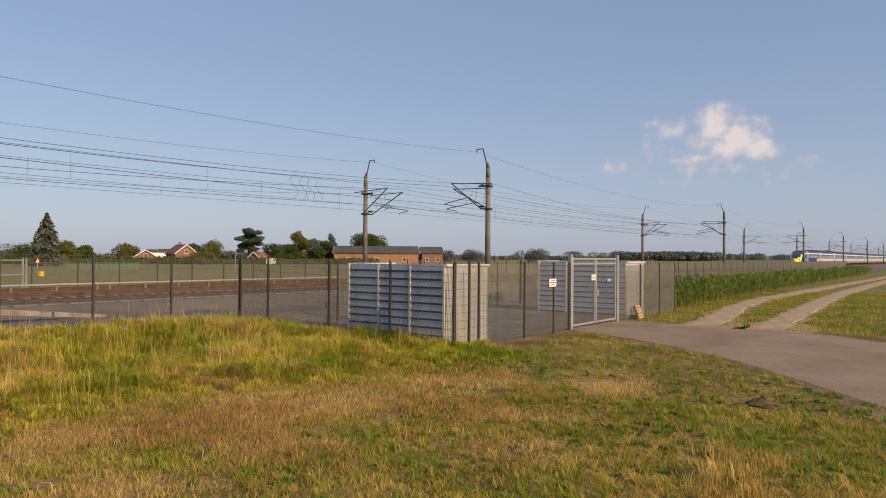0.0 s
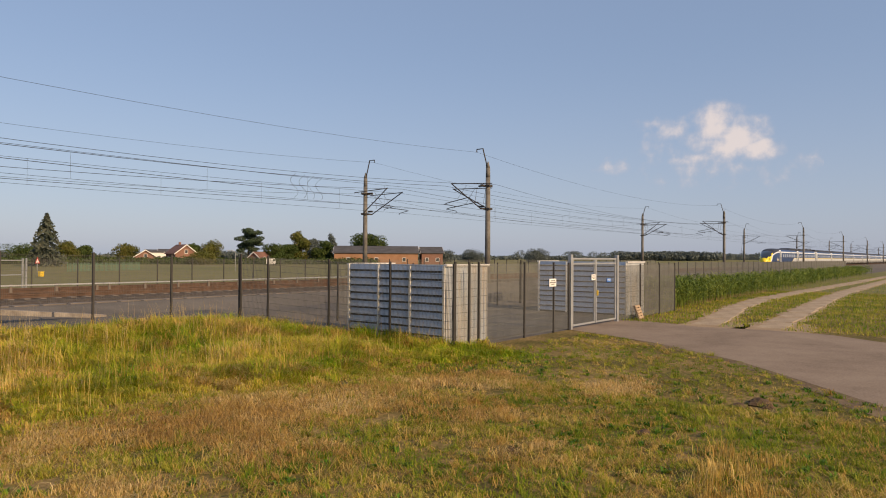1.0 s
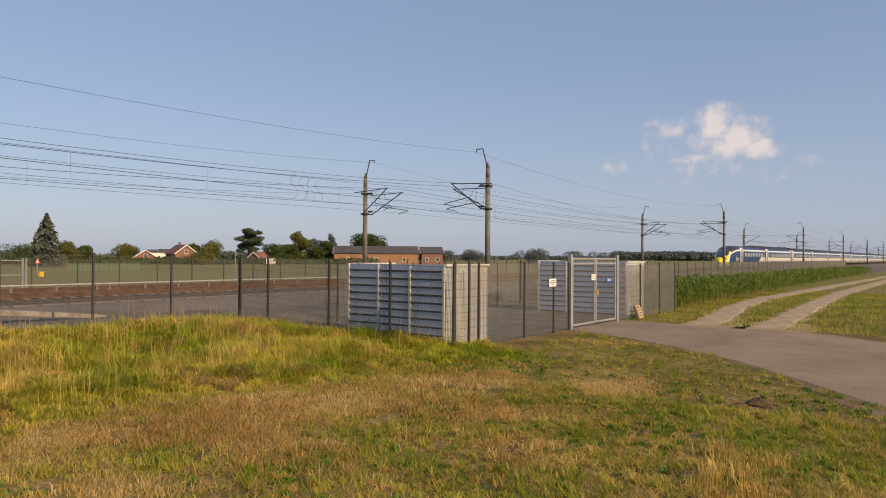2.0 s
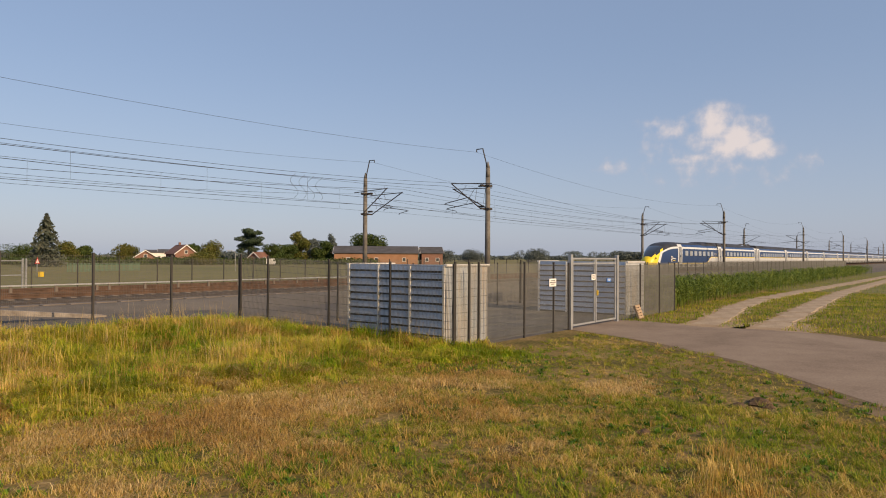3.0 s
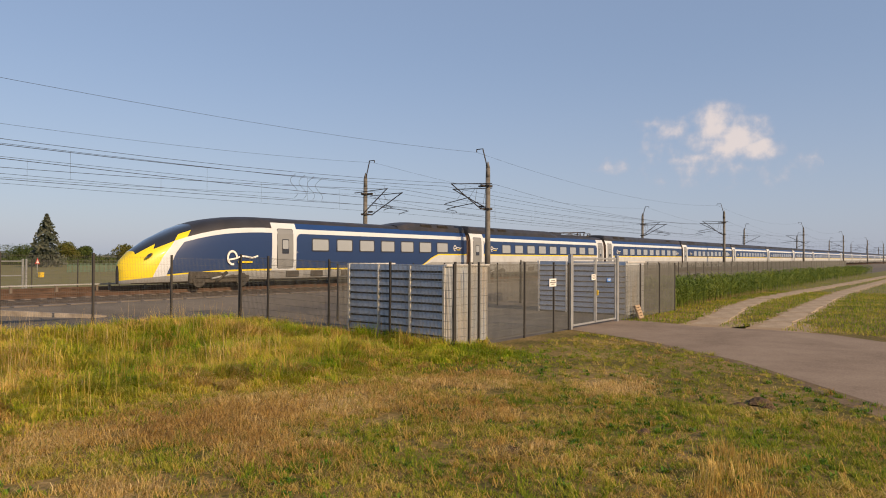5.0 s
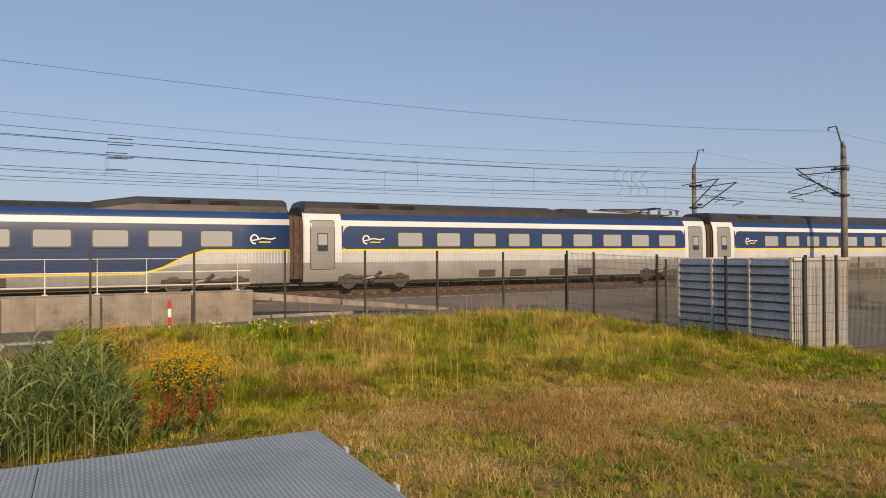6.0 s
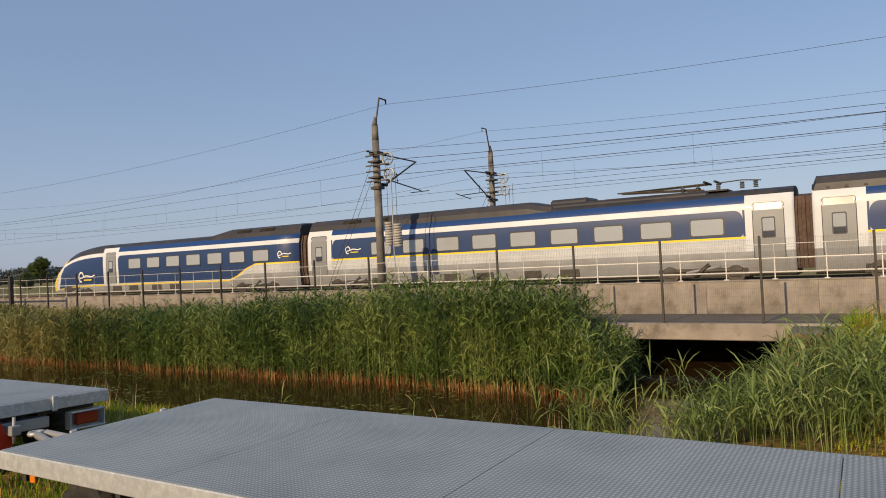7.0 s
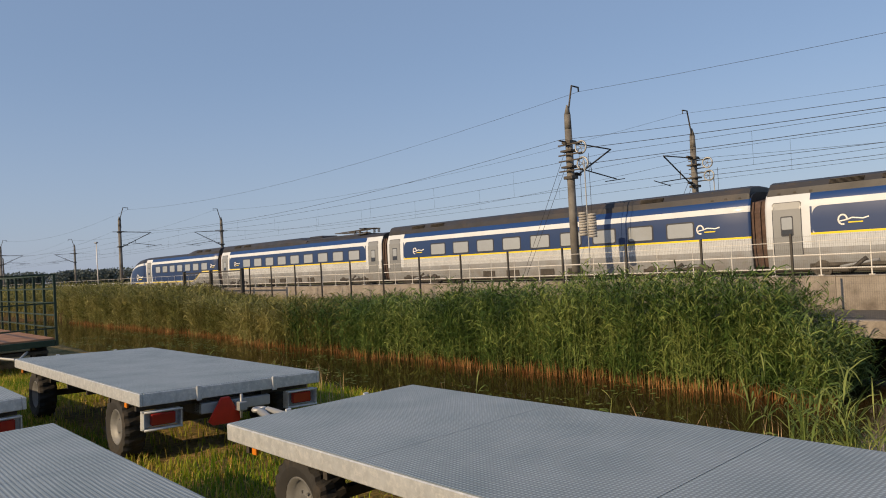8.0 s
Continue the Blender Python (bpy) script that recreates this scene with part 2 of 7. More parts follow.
M["t_dark"] = mat("train_dark_roof", (0.03, 0.03, 0.036), 0.5, 0, 0.15, 1.0, 20, stain=(0.06, 0.045, 0.038), stain_scale=0.8, stain_amt=0.7)
M["t_under"] = mat("train_underframe", (0.07, 0.06, 0.05), 0.8, 0, 0.2, 3, 30)
M["t_yellow"] = mat("train_yellow", (0.80, 0.60, 0.03), 0.4, 0, 0.03, 1, 20, coat=0.06, spec=0.35)
M["t_door"] = mat("train_door_grey", (0.25, 0.26, 0.265), 0.38, 0.1, 0.05, 1, 20, coat=0.06, spec=0.35)
# pale grey glossy panes, toned differently from window to window
M["t_pane"] = mat("train_window_pale_pane", (0.33, 0.355, 0.375), 0.1, 0, 0.06, 0.9, 12, objvar=0.5, coat=0.6)
M["t_pane_dark"] = mat("dark_glazing", (0.02, 0.022, 0.026), 0.06, 0, 0.05, 1, 12, coat=0.8)
M["t_frame"] = mat("window_frame_black", (0.035, 0.038, 0.05), 0.4, 0, 0.05, 2, 20)
M["bellows"] = mat("gangway_bellows", (0.10, 0.06, 0.045), 0.85, 0, 0.2, 6, 30)
M["brick"] = mat("red_brick_wall", (0.22, 0.115, 0.085), 0.9, 0, 0.15, 0.6, 12, 0.004, (0.21, 0.105, 0.075))
M["roof_dark"] = mat("dark_roof_tiles", (0.085, 0.08, 0.08), 0.8, 0, 0.15, 0.4, 8, 0.01)
M["roof_red"] = mat("red_roof_tiles", (0.21, 0.10, 0.07), 0.85, 0, 0.15, 0.4, 8, 0.01)
M["glass"] = mat("house_window_glass", (0.06, 0.065, 0.07), 0.08, 0, 0.05, 1, 10, coat=0.6)
M["bark"] = mat("bark", (0.10, 0.075, 0.055), 0.95, 0, 0.2, 3, 20, 0.01)
M["green_steel"] = mat("dark_green_painted_steel", (0.02, 0.045, 0.025), 0.55, 0.1, 0.15, 4, 40)
M["plywood"] = mat("brown_plywood_floor", (0.34, 0.17, 0.09), 0.7, 0, 0.12, 2, 30)
M["grass"] = leaf_mat("turf_blades", (0.08, 0.18, 0.012), (0.26, 0.31, 0.022), (0.5, 0.4, 0.08))
M["grass_tall"] = leaf_mat("tall_grass_blades", (0.16, 0.31, 0.014), (0.42, 0.44, 0.034), (0.66, 0.49, 0.1), 0.42)
M["straw"] = leaf_mat("dry_grass_stalks", (0.44, 0.25, 0.06), (0.6, 0.4, 0.11), (0.7, 0.53, 0.2))
M["reed"] = leaf_mat("reed_leaves", (0.03, 0.062, 0.014), (0.075, 0.13, 0.03), (0.25, 0.3, 0.085), 0.12)
M["reed_bright"] = leaf_mat("young_reed_leaves", (0.075, 0.12, 0.03), (0.17, 0.235, 0.07), (0.3, 0.36, 0.14), 0.25)
M["reed_belt"] = leaf_mat("verge_reed_leaves", (0.07, 0.12, 0.02), (0.14, 0.2, 0.035), (0.26, 0.3, 0.06), 0.25)
M["thatch"] = leaf_mat("matted_dead_grass", (0.44, 0.25, 0.07), (0.68, 0.45, 0.16), (0.82, 0.64, 0.32), 0.3)
M["weed"] = leaf_mat("broad_weed_leaves", (0.05, 0.13, 0.012), (0.09, 0.2, 0.02), (0.16, 0.28, 0.035), 0.25)
M["stalk"] = leaf_mat("pale_seed_stalks", (0.4, 0.27, 0.14), (0.5, 0.36, 0.2), (0.58, 0.45, 0.28), 0.2)
M["reed_dry"] = leaf_mat("dry_reed_stems", (0.17, 0.07, 0.025), (0.28, 0.13, 0.045), (0.4, 0.23, 0.09), 0.2)
M["sedge"] = leaf_mat("sedge_leaves", (0.08, 0.13, 0.03), (0.15, 0.21, 0.055), (0.28, 0.32, 0.1), 0.3)
M["ragwort"] = leaf_mat("yellow_flowers", (0.6, 0.33, 0.012), (0.72, 0.46, 0.015), (0.55, 0.27, 0.02), 0.2)
M["umbel"] = leaf_mat("white_flower_heads", (0.6, 0.58, 0.45), (0.72, 0.7, 0.58), (0.5, 0.5, 0.35), 0.2)
M["dock"] = leaf_mat("red_dock_seed", (0.18, 0.045, 0.018), (0.26, 0.08, 0.03), (0.36, 0.16, 0.06), 0.2)
M["tree_leaf"] = leaf_mat("tree_leaves", (0.035, 0.06, 0.015), (0.055, 0.085, 0.02), (0.085, 0.11, 0.03), 0.2)
M["tree_leaf_y"] = leaf_mat("yellowish_tree_leaves", (0.075, 0.095, 0.02), (0.11, 0.115, 0.025), (0.16, 0.14, 0.04), 0.2)
M["spruce"] = leaf_mat("spruce_needles", (0.05, 0.07, 0.05), (0.085, 0.1, 0.075), (0.13, 0.14, 0.11), 0.1)
M["pine"] = leaf_mat("pine_needles", (0.03, 0.055, 0.03), (0.05, 0.075, 0.042), (0.075, 0.1, 0.055), 0.1)
M["reed_plume"] = leaf_mat("drooping_yellowish_reeds", (0.09, 0.1, 0.03), (0.2, 0.2, 0.06), (0.36, 0.32, 0.13), 0.2)
M["orange_brick"] = mat("orange_brick_wall", (0.32, 0.175, 0.105), 0.9, 0, 0.15, 0.6, 12, 0.004, (0.28, 0.145, 0.08))
# distance haze is mixed into these leaf colours: pale, bluish, nearly even
M["hazed_leaf"] = leaf_mat("hazed_far_leaves", (0.1, 0.125, 0.12), (0.11, 0.135, 0.128), (0.12, 0.145, 0.135), 0.25)

# fine upright ribs of the carriages' lower side panels
_nt = M["t_cream"].node_tree
_tc, _wv, _bp = _nt.nodes.new("ShaderNodeTexCoord"), _nt.nodes.new("ShaderNodeTexWave"), _nt.nodes.new("ShaderNodeBump")
_wv.bands_direction = "X"
_wv.inputs["Scale"].default_value = 2.4
_bp.inputs["Distance"].default_value, _bp.inputs["Strength"].default_value = 0.02, 0.8
_nt.links.new(_tc.outputs["Object"], _wv.inputs["Vector"])
_nt.links.new(_wv.outputs["Fac"], _bp.inputs["Height"])
_nt.links.new(_bp.outputs[0], _nt.nodes["Principled BSDF"].inputs["Normal"])

# water: dark, smooth, with small ripples
M["water"] = bpy.data.materials.new("pond_water")
M["water"].use_nodes = True
_nt = M["water"].node_tree
_b = _nt.nodes["Principled BSDF"]
_b.inputs["Base Color"].default_value = (0.028, 0.016, 0.006, 1)
_b.inputs["Roughness"].default_value = 0.05
_n = _nt.nodes.new("ShaderNodeTexNoise"); _n.inputs["Scale"].default_value = 4.0; _n.inputs["Detail"].default_value = 3
_m = _nt.nodes.new("ShaderNodeMapping"); _m.inputs["Scale"].default_value = (0.5, 1.8, 1)
_t = _nt.nodes.new("ShaderNodeTexCoord")
_p = _nt.nodes.new("ShaderNodeBump"); _p.inputs["Distance"].default_value = 0.02; _p.inputs["Strength"].default_value = 0.35
_nt.links.new(_t.outputs["Object"], _m.inputs["Vector"]); _nt.links.new(_m.outputs[0], _n.inputs["Vector"])
_nt.links.new(_n.outputs["Fac"], _p.inputs["Height"]); _nt.links.new(_p.outputs[0], _b.inputs["Normal"])


# ---- building helpers ----
def bm_box(bm, x0, x1, y0, y1, z0, z1, mi=0, bevel=0.0):
    vs = [bm.verts.new((x, y, z)) for x in (x0, x1) for y in (y0, y1) for z in (z0, z1)]
    fs = [bm.faces.new([vs[i] for i in q]) for q in ((0, 1, 3, 2), (4, 6, 7, 5), (0, 4, 5, 1), (2, 3, 7, 6), (0, 2, 6, 4), (1, 5, 7, 3))]
    for f in fs:
        f.material_index = mi
    if bevel:
        es = list({e for f in fs for e in f.edges})
        bmesh.ops.bevel(bm, geom=es, offset=bevel, segments=1, affect="EDGES")
    return fs


def bm_tube(bm, a, b, ra, rb=None, n=8, mi=0, cap=True):
    """A tapered round bar from a to b."""
    a, b = Vector(a), Vector(b)
    rb = ra if rb is None else rb
    q = (b - a).to_track_quat("Z", "Y")
    rings = []
    for p, r in ((a, ra), (b, rb)):
        rings.append([bm.verts.new(p + q @ Vector((r * math.cos(2 * math.pi * i / n), r * math.sin(2 * math.pi * i / n), 0))) for i in range(n)])
    for i in range(n):
        f = bm.faces.new((rings[0][i], rings[0][(i + 1) % n], rings[1][(i + 1) % n], rings[1][i]))
        f.material_index, f.smooth = mi, n > 6
    if cap:
        for r in (rings[0][::-1], rings[1]):
            f = bm.faces.new(r)
            f.material_index = mi


def bm_path(bm, pts, r, n=5, mi=0):
    """One unbroken tube along a line of points."""
    pts = [Vector(p) for p in pts]
    rings = []
    for i, p in enumerate(pts):
        d = (pts[min(i + 1, len(pts) - 1)] - pts[max(i - 1, 0)]).normalized()
        u = d.cross(Vector((0, 0, 1)))
        u = u.normalized() if u.length > 0.05 else Vector((1, 0, 0))
        v = d.cross(u).normalized()
        rings.append([bm.verts.new(p + (u * math.cos(2 * math.pi * k / n) + v * math.sin(2 * math.pi * k / n)) * r) for k in range(n)])
    for a, b in zip(rings, rings[1:]):
        for k in range(n):
            f = bm.faces.new((a[k], a[(k + 1) % n], b[(k + 1) % n], b[k]))
            f.material_index = mi
    for q in (rings[0][::-1], rings[-1]):
        bm.faces.new(q).material_index = mi


def bm_ring(bm, c, axis, R, r, n=20, k=6, mi=0):
    """A torus about c."""
    q = Vector(axis).to_track_quat("Z", "Y")
    g = []
    for i in range(n):
        t = 2 * math.pi * i / n
        g.append([bm.verts.new(Vector(c) + q @ Vector(((R + r * math.cos(u)) * math.cos(t), (R + r * math.cos(u)) * math.sin(t), r * math.sin(u))))
                  for u in (2 * math.pi * j / k for j in range(k))])
    for i in range(n):
        for j in range(k):
            f = bm.faces.new((g[i][j], g[(i + 1) % n][j], g[(i + 1) % n][(j + 1) % k], g[i][(j + 1) % k]))
            f.material_index, f.smooth = mi, True


def bm_poly(bm, pts, z=0.0, mi=0):
    f = bm.faces.new([bm.verts.new((p[0], p[1], z if len(p) < 3 else p[2])) for p in pts])
    f.material_index = mi
    return f


def mesh_of(bm, name, mats):
    me = bpy.data.meshes.new(name)
    bm.to_mesh(me)
    bm.free()
    for m in (mats if isinstance(mats, (list, tuple)) else [mats]):
        me.materials.append(m)
    return me


def part(name, bm, material, parent, label="", at=None):
    ob = new(name, mesh_of(bm, name, material))
    ob.parent = parent
    if at is not None:
        ob.matrix_basis = at
    if label:
        ob["label"] = label
    return ob


def piece(name, me, parent, m):
    ob = new(name, me)
    ob.parent = parent
    ob.matrix_basis = m
    return ob


def thing(name, label, category, m=None, group="", kind=""):
    ob = new(name)
    ob.empty_display_size = 0.2
    if m is not None:
        ob.matrix_basis = m
    return tagged(ob, label, category, group, kind)


def solo(name, bm, material, label, category, m=None, group="", kind=""):
    ob = new(name, mesh_of(bm, name, material))
    if m is not None:
        ob.matrix_basis = m
    return tagged(ob, label, category, group, kind)


def raw(name, verts, faces, material, label="", category="", kind="", smooth=False):
    me = bpy.data.meshes.new(name)
    me.from_pydata(verts, [], faces)
    for m in (material if isinstance(material, (list, tuple)) else [material]):
        me.materials.append(m)
    if smooth:
        me.polygons.foreach_set("use_smooth", [True] * len(me.polygons))
    return tagged(new(name, me), label, category, "", kind)


def smooth01(v):
    v = min(1.0, max(0.0, v))
    return v * v * (3 - 2 * v)


# ---- the lie of the land ----
POND_Z = -0.8
RAIL_Z = 0.98
TRACK1, TRACK2 = 29.66, 33.9


def pond(x, y):
    """1 in the pond or the ditch, 0 on land."""
    e = 0.35 * noise.noise((x * 0.35, y * 0.35, 2.0))
    near = 7.0 + 1.1 * smooth01((x + 8) / 5) + e
    far = 15.3 + 1.5 * smooth01((-5 - x) / 3) + e
    a = min(smooth01((y - near) / 1.6), smooth01((far + 1.2 - y) / 1.8), smooth01((-2.2 - x + e) / 1.6))
    b = min(smooth01((x + 9.4) / 1.2), smooth01((-2.4 - x) / 1.2), smooth01((y - near) / 1.6), smooth01((23.2 - y) / 0.8))
    return max(a, b)


def land(x, y):
    z = 0.42 * smooth01((y - 13.5) / 4.0) * (1 - smooth01((x - 12) / 4.0))
    z = max(z, 0.3 * smooth01((y - 19.0) / 3.0))
    z += (0.72 - z) * smooth01((y - 22.0) / 3.5) * (1 - smooth01((y - 38) / 4.0))
    if y > 42:
        z = 0.3 * (1 - smooth01((y - 42) / 20))
    if -70 < x < 14 and y < 14 and not (x > 12):
        z += 0.05 * noise.noise((x * 0.6, y * 0.6, 0)) + 0.1 * noise.noise((x * 0.2, y * 0.2, 4)) * smooth01((12 - x) / 4)
    p = pond(x, y)
    return z * (1 - p) - 1.35 * p


def spread(dense0, dense1, step, far):
    out, v, s = [], dense0, step
    while v > -far:
        s *= 1.35
        v -= s
        out.append(v)
    out = out[::-1]
    n = int((dense1 - dense0) / step)
    out += [dense0 + i * step for i in range(n + 1)]
    v, s = dense1, step
    while v < far:
        s *= 1.35
        v += s
        out.append(v)
    return out


def build_ground():
    xs, ys = spread(-60, 30, 0.6, 4000), spread(-8, 26, 0.5, 4000)
    verts = [(x, y, land(x, y)) for y in ys for x in xs]
    nx = len(xs)
    faces, mi = [], []
    for j in range(len(ys) - 1):
        for i in range(nx - 1):
            faces.append((j * nx + i, j * nx + i + 1, (j + 1) * nx + i + 1, (j + 1) * nx + i))
            cx, cy = (xs[i] + xs[i + 1]) / 2, (ys[j] + ys[j + 1]) / 2
            k = 0
            if pond(cx, cy) > (0.45 if cy < 12 else 0.04):
                k = 2
            elif cy > 22.2 and cy < 40:
                k = 3
            elif cy > 17.0 and cy < 40 and cx < 16 or (cy > 10.2 and cy < 40 and 15.0 < cx < 34.5) or (cy > 12.5 and cy < 40 and cx > 15):
                k = 3
            elif cy >= 40 or cx > 60 or cx < -90:
                k = 1
            mi.append(k)
    ob = raw("ground", verts, faces, [M["turf"], M["field"], M["mud_and_shade"], M["gravel"]], "dry summer turf, bare soil and far farm fields", "ground", "structure", True)
    ob.data.polygons.foreach_set("material_index", mi)
    bm = bmesh.new()
    bmesh.ops.create_grid(bm, x_segments=2, y_segments=2, size=1)
    w = solo("water", bm, M["water"], "dark still pond water with floating weed", "pond", pose(-36, 15.0, POND_Z), kind="structure")
    w.scale = (34.0, 9.5, 1)


build_ground()


RUTS = [((26.7, 6.65), (30.8, 7.1), (38.4, 8.2), (46.2, 8.9), (58.6, 8.9), (82, 8.4), (130, 7.8)),
        ((26.9, 4.5), (30.1, 4.5), (37, 4.9), (46.3, 5.45), (61.4, 6.0), (97, 6.0), (130, 5.8))]


def rut_y(line, x):
    """The middle of a wheel rut of the farm track."""
    return float(np.interp(x, [p[0] for p in line], [p[1] for p in line]))


def build_roads():
    bm = bmesh.new()
    bm_poly(bm, [(22.3, 10.3), (21.5, 8.6), (20.4, 6.3), (17.9, 3.1), (15.5, 1.1), (13.3, -0.7), (10.5, -2.6), (4, -6), (9, -10), (18, -6.5), (24.4, -0.2), (26.4, 2.2), (26.7, 4.3), (26.3, 6.6), (27.3, 9.0), (27.0, 10.3)], 0.012)
    solo("road", bm, M["road"], "worn pale concrete farm road to the gate", "road", kind="structure")
    # two wheel ruts of concrete plates, each plate a piece
    track = thing("concrete_track", "two-rut farm track of worn concrete plates", "track", kind="structure")
    plate = bmesh.new()
    bm_box(plate, -1.42, 1.42, -0.52, 0.52, -0.1, 0.0, 0, 0.03)
    me = mesh_of(plate, "plate", M["plate"])
    rng = random.Random(4)
    for line in RUTS:
        x = line[0][0] + 0.7
        while x < 125:
            dy = rut_y(line, x + 2.8) - rut_y(line, x)
            piece("plate", me, track, pose(x + 1.4, rut_y(line, x + 1.4) + rng.uniform(-0.08, 0.08), 0.022 + rng.uniform(-0.006, 0.012), rng.uniform(-0.9, 0.9), rng.uniform(-0.6, 0.6), math.degrees(math.atan2(dy, 2.8)) + rng.uniform(-2.5, 2.5)))
            x += 2.95
    # bare dirt beside the ruts and along the road's edge
    for line in RUTS:
        bm = bmesh.new()
        prev = None
        for i in range(220):
            x = 26.3 + 104 * (i / 219) ** 1.5
            y = rut_y(line, x)
            e0, e1 = 0.8 + 0.45 * noise.noise((x * 0.9, y, 1)), 0.8 + 0.45 * noise.noise((x * 0.9, y, 6))
            e0 += 0.9 * (1 - smooth01((x - 26.5) / 5))
            q = (bm.verts.new((x, y - e0, 0.006)), bm.verts.new((x, y + e1, 0.006)))
            if prev:
                bm.faces.new((prev[0], q[0], q[1], prev[1]))
            prev = q
        solo("track_dirt", bm, M["dirt"], "dry bare dirt beside the track plates", "dirt", kind="structure")
    bm = bmesh.new()
    prev = None
    pts = [(20.6, 6.8), (17.9, 3.2), (15.5, 1.2), (13.3, -0.6), (10.5, -2.5), (6, -4.9)]
    for i in range(60):
        f = i / 59 * (len(pts) - 1)
        k = min(int(f), len(pts) - 2)
        x = pts[k][0] + (pts[k + 1][0] - pts[k][0]) * (f - k)
        y = pts[k][1] + (pts[k + 1][1] - pts[k][1]) * (f - k)
        e = 0.25 + 0.55 * smooth01((16 - x) / 5) + 0.3 * noise.noise((x * 0.9, y * 0.9, 3))
        q = (bm.verts.new((x + 0.3, y - 0.25, 0.009)), bm.verts.new((x - 0.75 * max(0.05, e), y + 0.65 * max(0.05, e), 0.007)))
        if prev:
            bm.faces.new((prev[0], q[0], q[1], prev[1]))
        prev = q
    solo("road_edge_dirt", bm, M["edge_dirt"], "bare dirt along the road's edge", "dirt", kind="structure")
    # asphalt of the yard and of the service road
    bm = bmesh.new()
    bm_poly(bm, [(15.6, 10.6, 0.015), (34.2, 10.6, 0.015), (34.2, 18.4, 0.015), (20, 18.4, 0.02), (16.5, 18.4, 0.03)])
    bm_poly(bm, [(22.3, 10.31, 0.013), (27.0, 10.31, 0.013), (27.0, 10.6, 0.015), (22.3, 10.6, 0.015)])
    solo("yard_asphalt", bm, M["asphalt"], "grey asphalt of the fenced yard", "asphalt", kind="structure")
    bm = bmesh.new()
    for x0, x1 in ((4.3, 10), (10, 16)):
        bm_poly(bm, [(x0, 18.2, 0.46), (x1, 18.2, 0.46 if x1 < 12 else 0.3), (x1, 22.0, 0.5), (x0, 22.0, 0.5)])
    solo("service_road", bm, M["asphalt"], "grey service road beside the railway", "road", kind="structure")


build_roads()


def build_bridge():
    # deck slab of the service road over the ditch
    bm = bmesh.new()
    bm_box(bm, -90, 4.3, 18.45, 21.28, 0.03, 0.47, 0, 0.02)
    slab = solo("bridge_slab", bm, M["concrete"], "stained concrete road slab over the ditch", "bridge slab", kind="structure")
    bm = bmesh.new()
    bm_poly(bm, [(-90, 18.75), (4.3, 18.75), (4.3, 21.27), (-90, 21.27)], 0.476)
    solo("slab_asphalt", bm, M["asphalt"], "grey asphalt lane on the bridge slab", "asphalt", kind="structure")
    for nm, x0, x1 in (("abutment", -2.4, -1.4), ("abutment", -10.4, -9.4)):
        bm = bmesh.new()
        bm_box(bm, x0, x1, 18.6, 38, -1.5, 0.03, 0, 0.02)
        solo(nm, bm, M["concrete"], "concrete abutment beside the ditch", "abutment", kind="structure")
    # beam and ceiling coloured dark as mud, in place of the culvert's shade
    bm = bmesh.new()
    bm_box(bm, -9.4, -2.4, 23.4, 23.8, -1.4, -0.3, 0, 0.02)
    bm_box(bm, -9.4, -2.4, 22.0, 38, -0.3, 0.02, 0, 0.02)
    solo("culvert_beam", bm, M["mud_and_shade"], "concrete culvert under the railway, coloured dark to stand for its shade", "culvert", kind="structure")
    # parapet of cast panels with joints
    par = thing("parapet", "weathered concrete parapet wall of cast panels beside the railway", "parapet", kind="structure")
    bm = bmesh.new()
    bm_box(bm, 0.003, 2.997, -0.15, 0.15, 0.0, 0.96, 0, 0.004)
    bm_box(bm, 0.003, 2.997, -0.17, 0.17, 0.964, 1.0, 0, 0.004)
    me = mesh_of(bm, "panel", M["concrete"])
    for i in range(24):
        piece("panel", me, par, pose(4.05 - 3.0 * (i + 1), 21.46, 0.46))
    # sloping wing wall
    bm = bmesh.new()
    f = [bm.verts.new(p) for p in ((4.12, 21.9, 1.12), (4.12, 22.3, 1.12), (4.12, 22.3, 1.36), (4.12, 21.9, 1.36), (11.4, 21.9, 0.44), (11.4, 22.3, 0.44), (11.4, 22.3, 0.56), (11.4, 21.9, 0.56))]
    for q in ((0, 1, 2, 3), (7, 6, 5, 4), (0, 4, 5, 1), (1, 5, 6, 2), (2, 6, 7, 3), (3, 7, 4, 0)):
        bm.faces.new([f[i] for i in q])
    bm_box(bm, 4.12, 7.6, 21.8, 21.895, 0.4, 0.6, 0, 0.02)
    solo("wing_wall", bm, M["concrete"], "grey concrete wing wall sloping down from the parapet", "wall", kind="structure")
    # handrail on the parapet
    rail = thing("handrail", "pale galvanised three-rail handrail on the parapet", "handrail")
    for z, r in ((2.48, 0.012), (2.07, 0.025), (1.67, 0.025)):
        bm = bmesh.new()
        bm_tube(bm, (-150, 21.46, z), (4.0, 21.46, z), r, r, 6)
        part("rail", bm, M["white_rail"], rail)
    bm = bmesh.new()
    bm_box(bm, -0.014, 0.014, -0.012, 0.012, 0, 0.63)
    bm_box(bm, -0.006, 0.006, -0.006, 0.006, 0.63, 1.03)
    bm_box(bm, -0.07, 0.07, -0.05, 0.05, -0.012, 0.012)
    me = mesh_of(bm, "post", M["white_rail"])
    for i in range(115):
        piece("post", me, rail, pose(3.6 - 1.33 * i, 21.46, 1.47))


build_bridge()


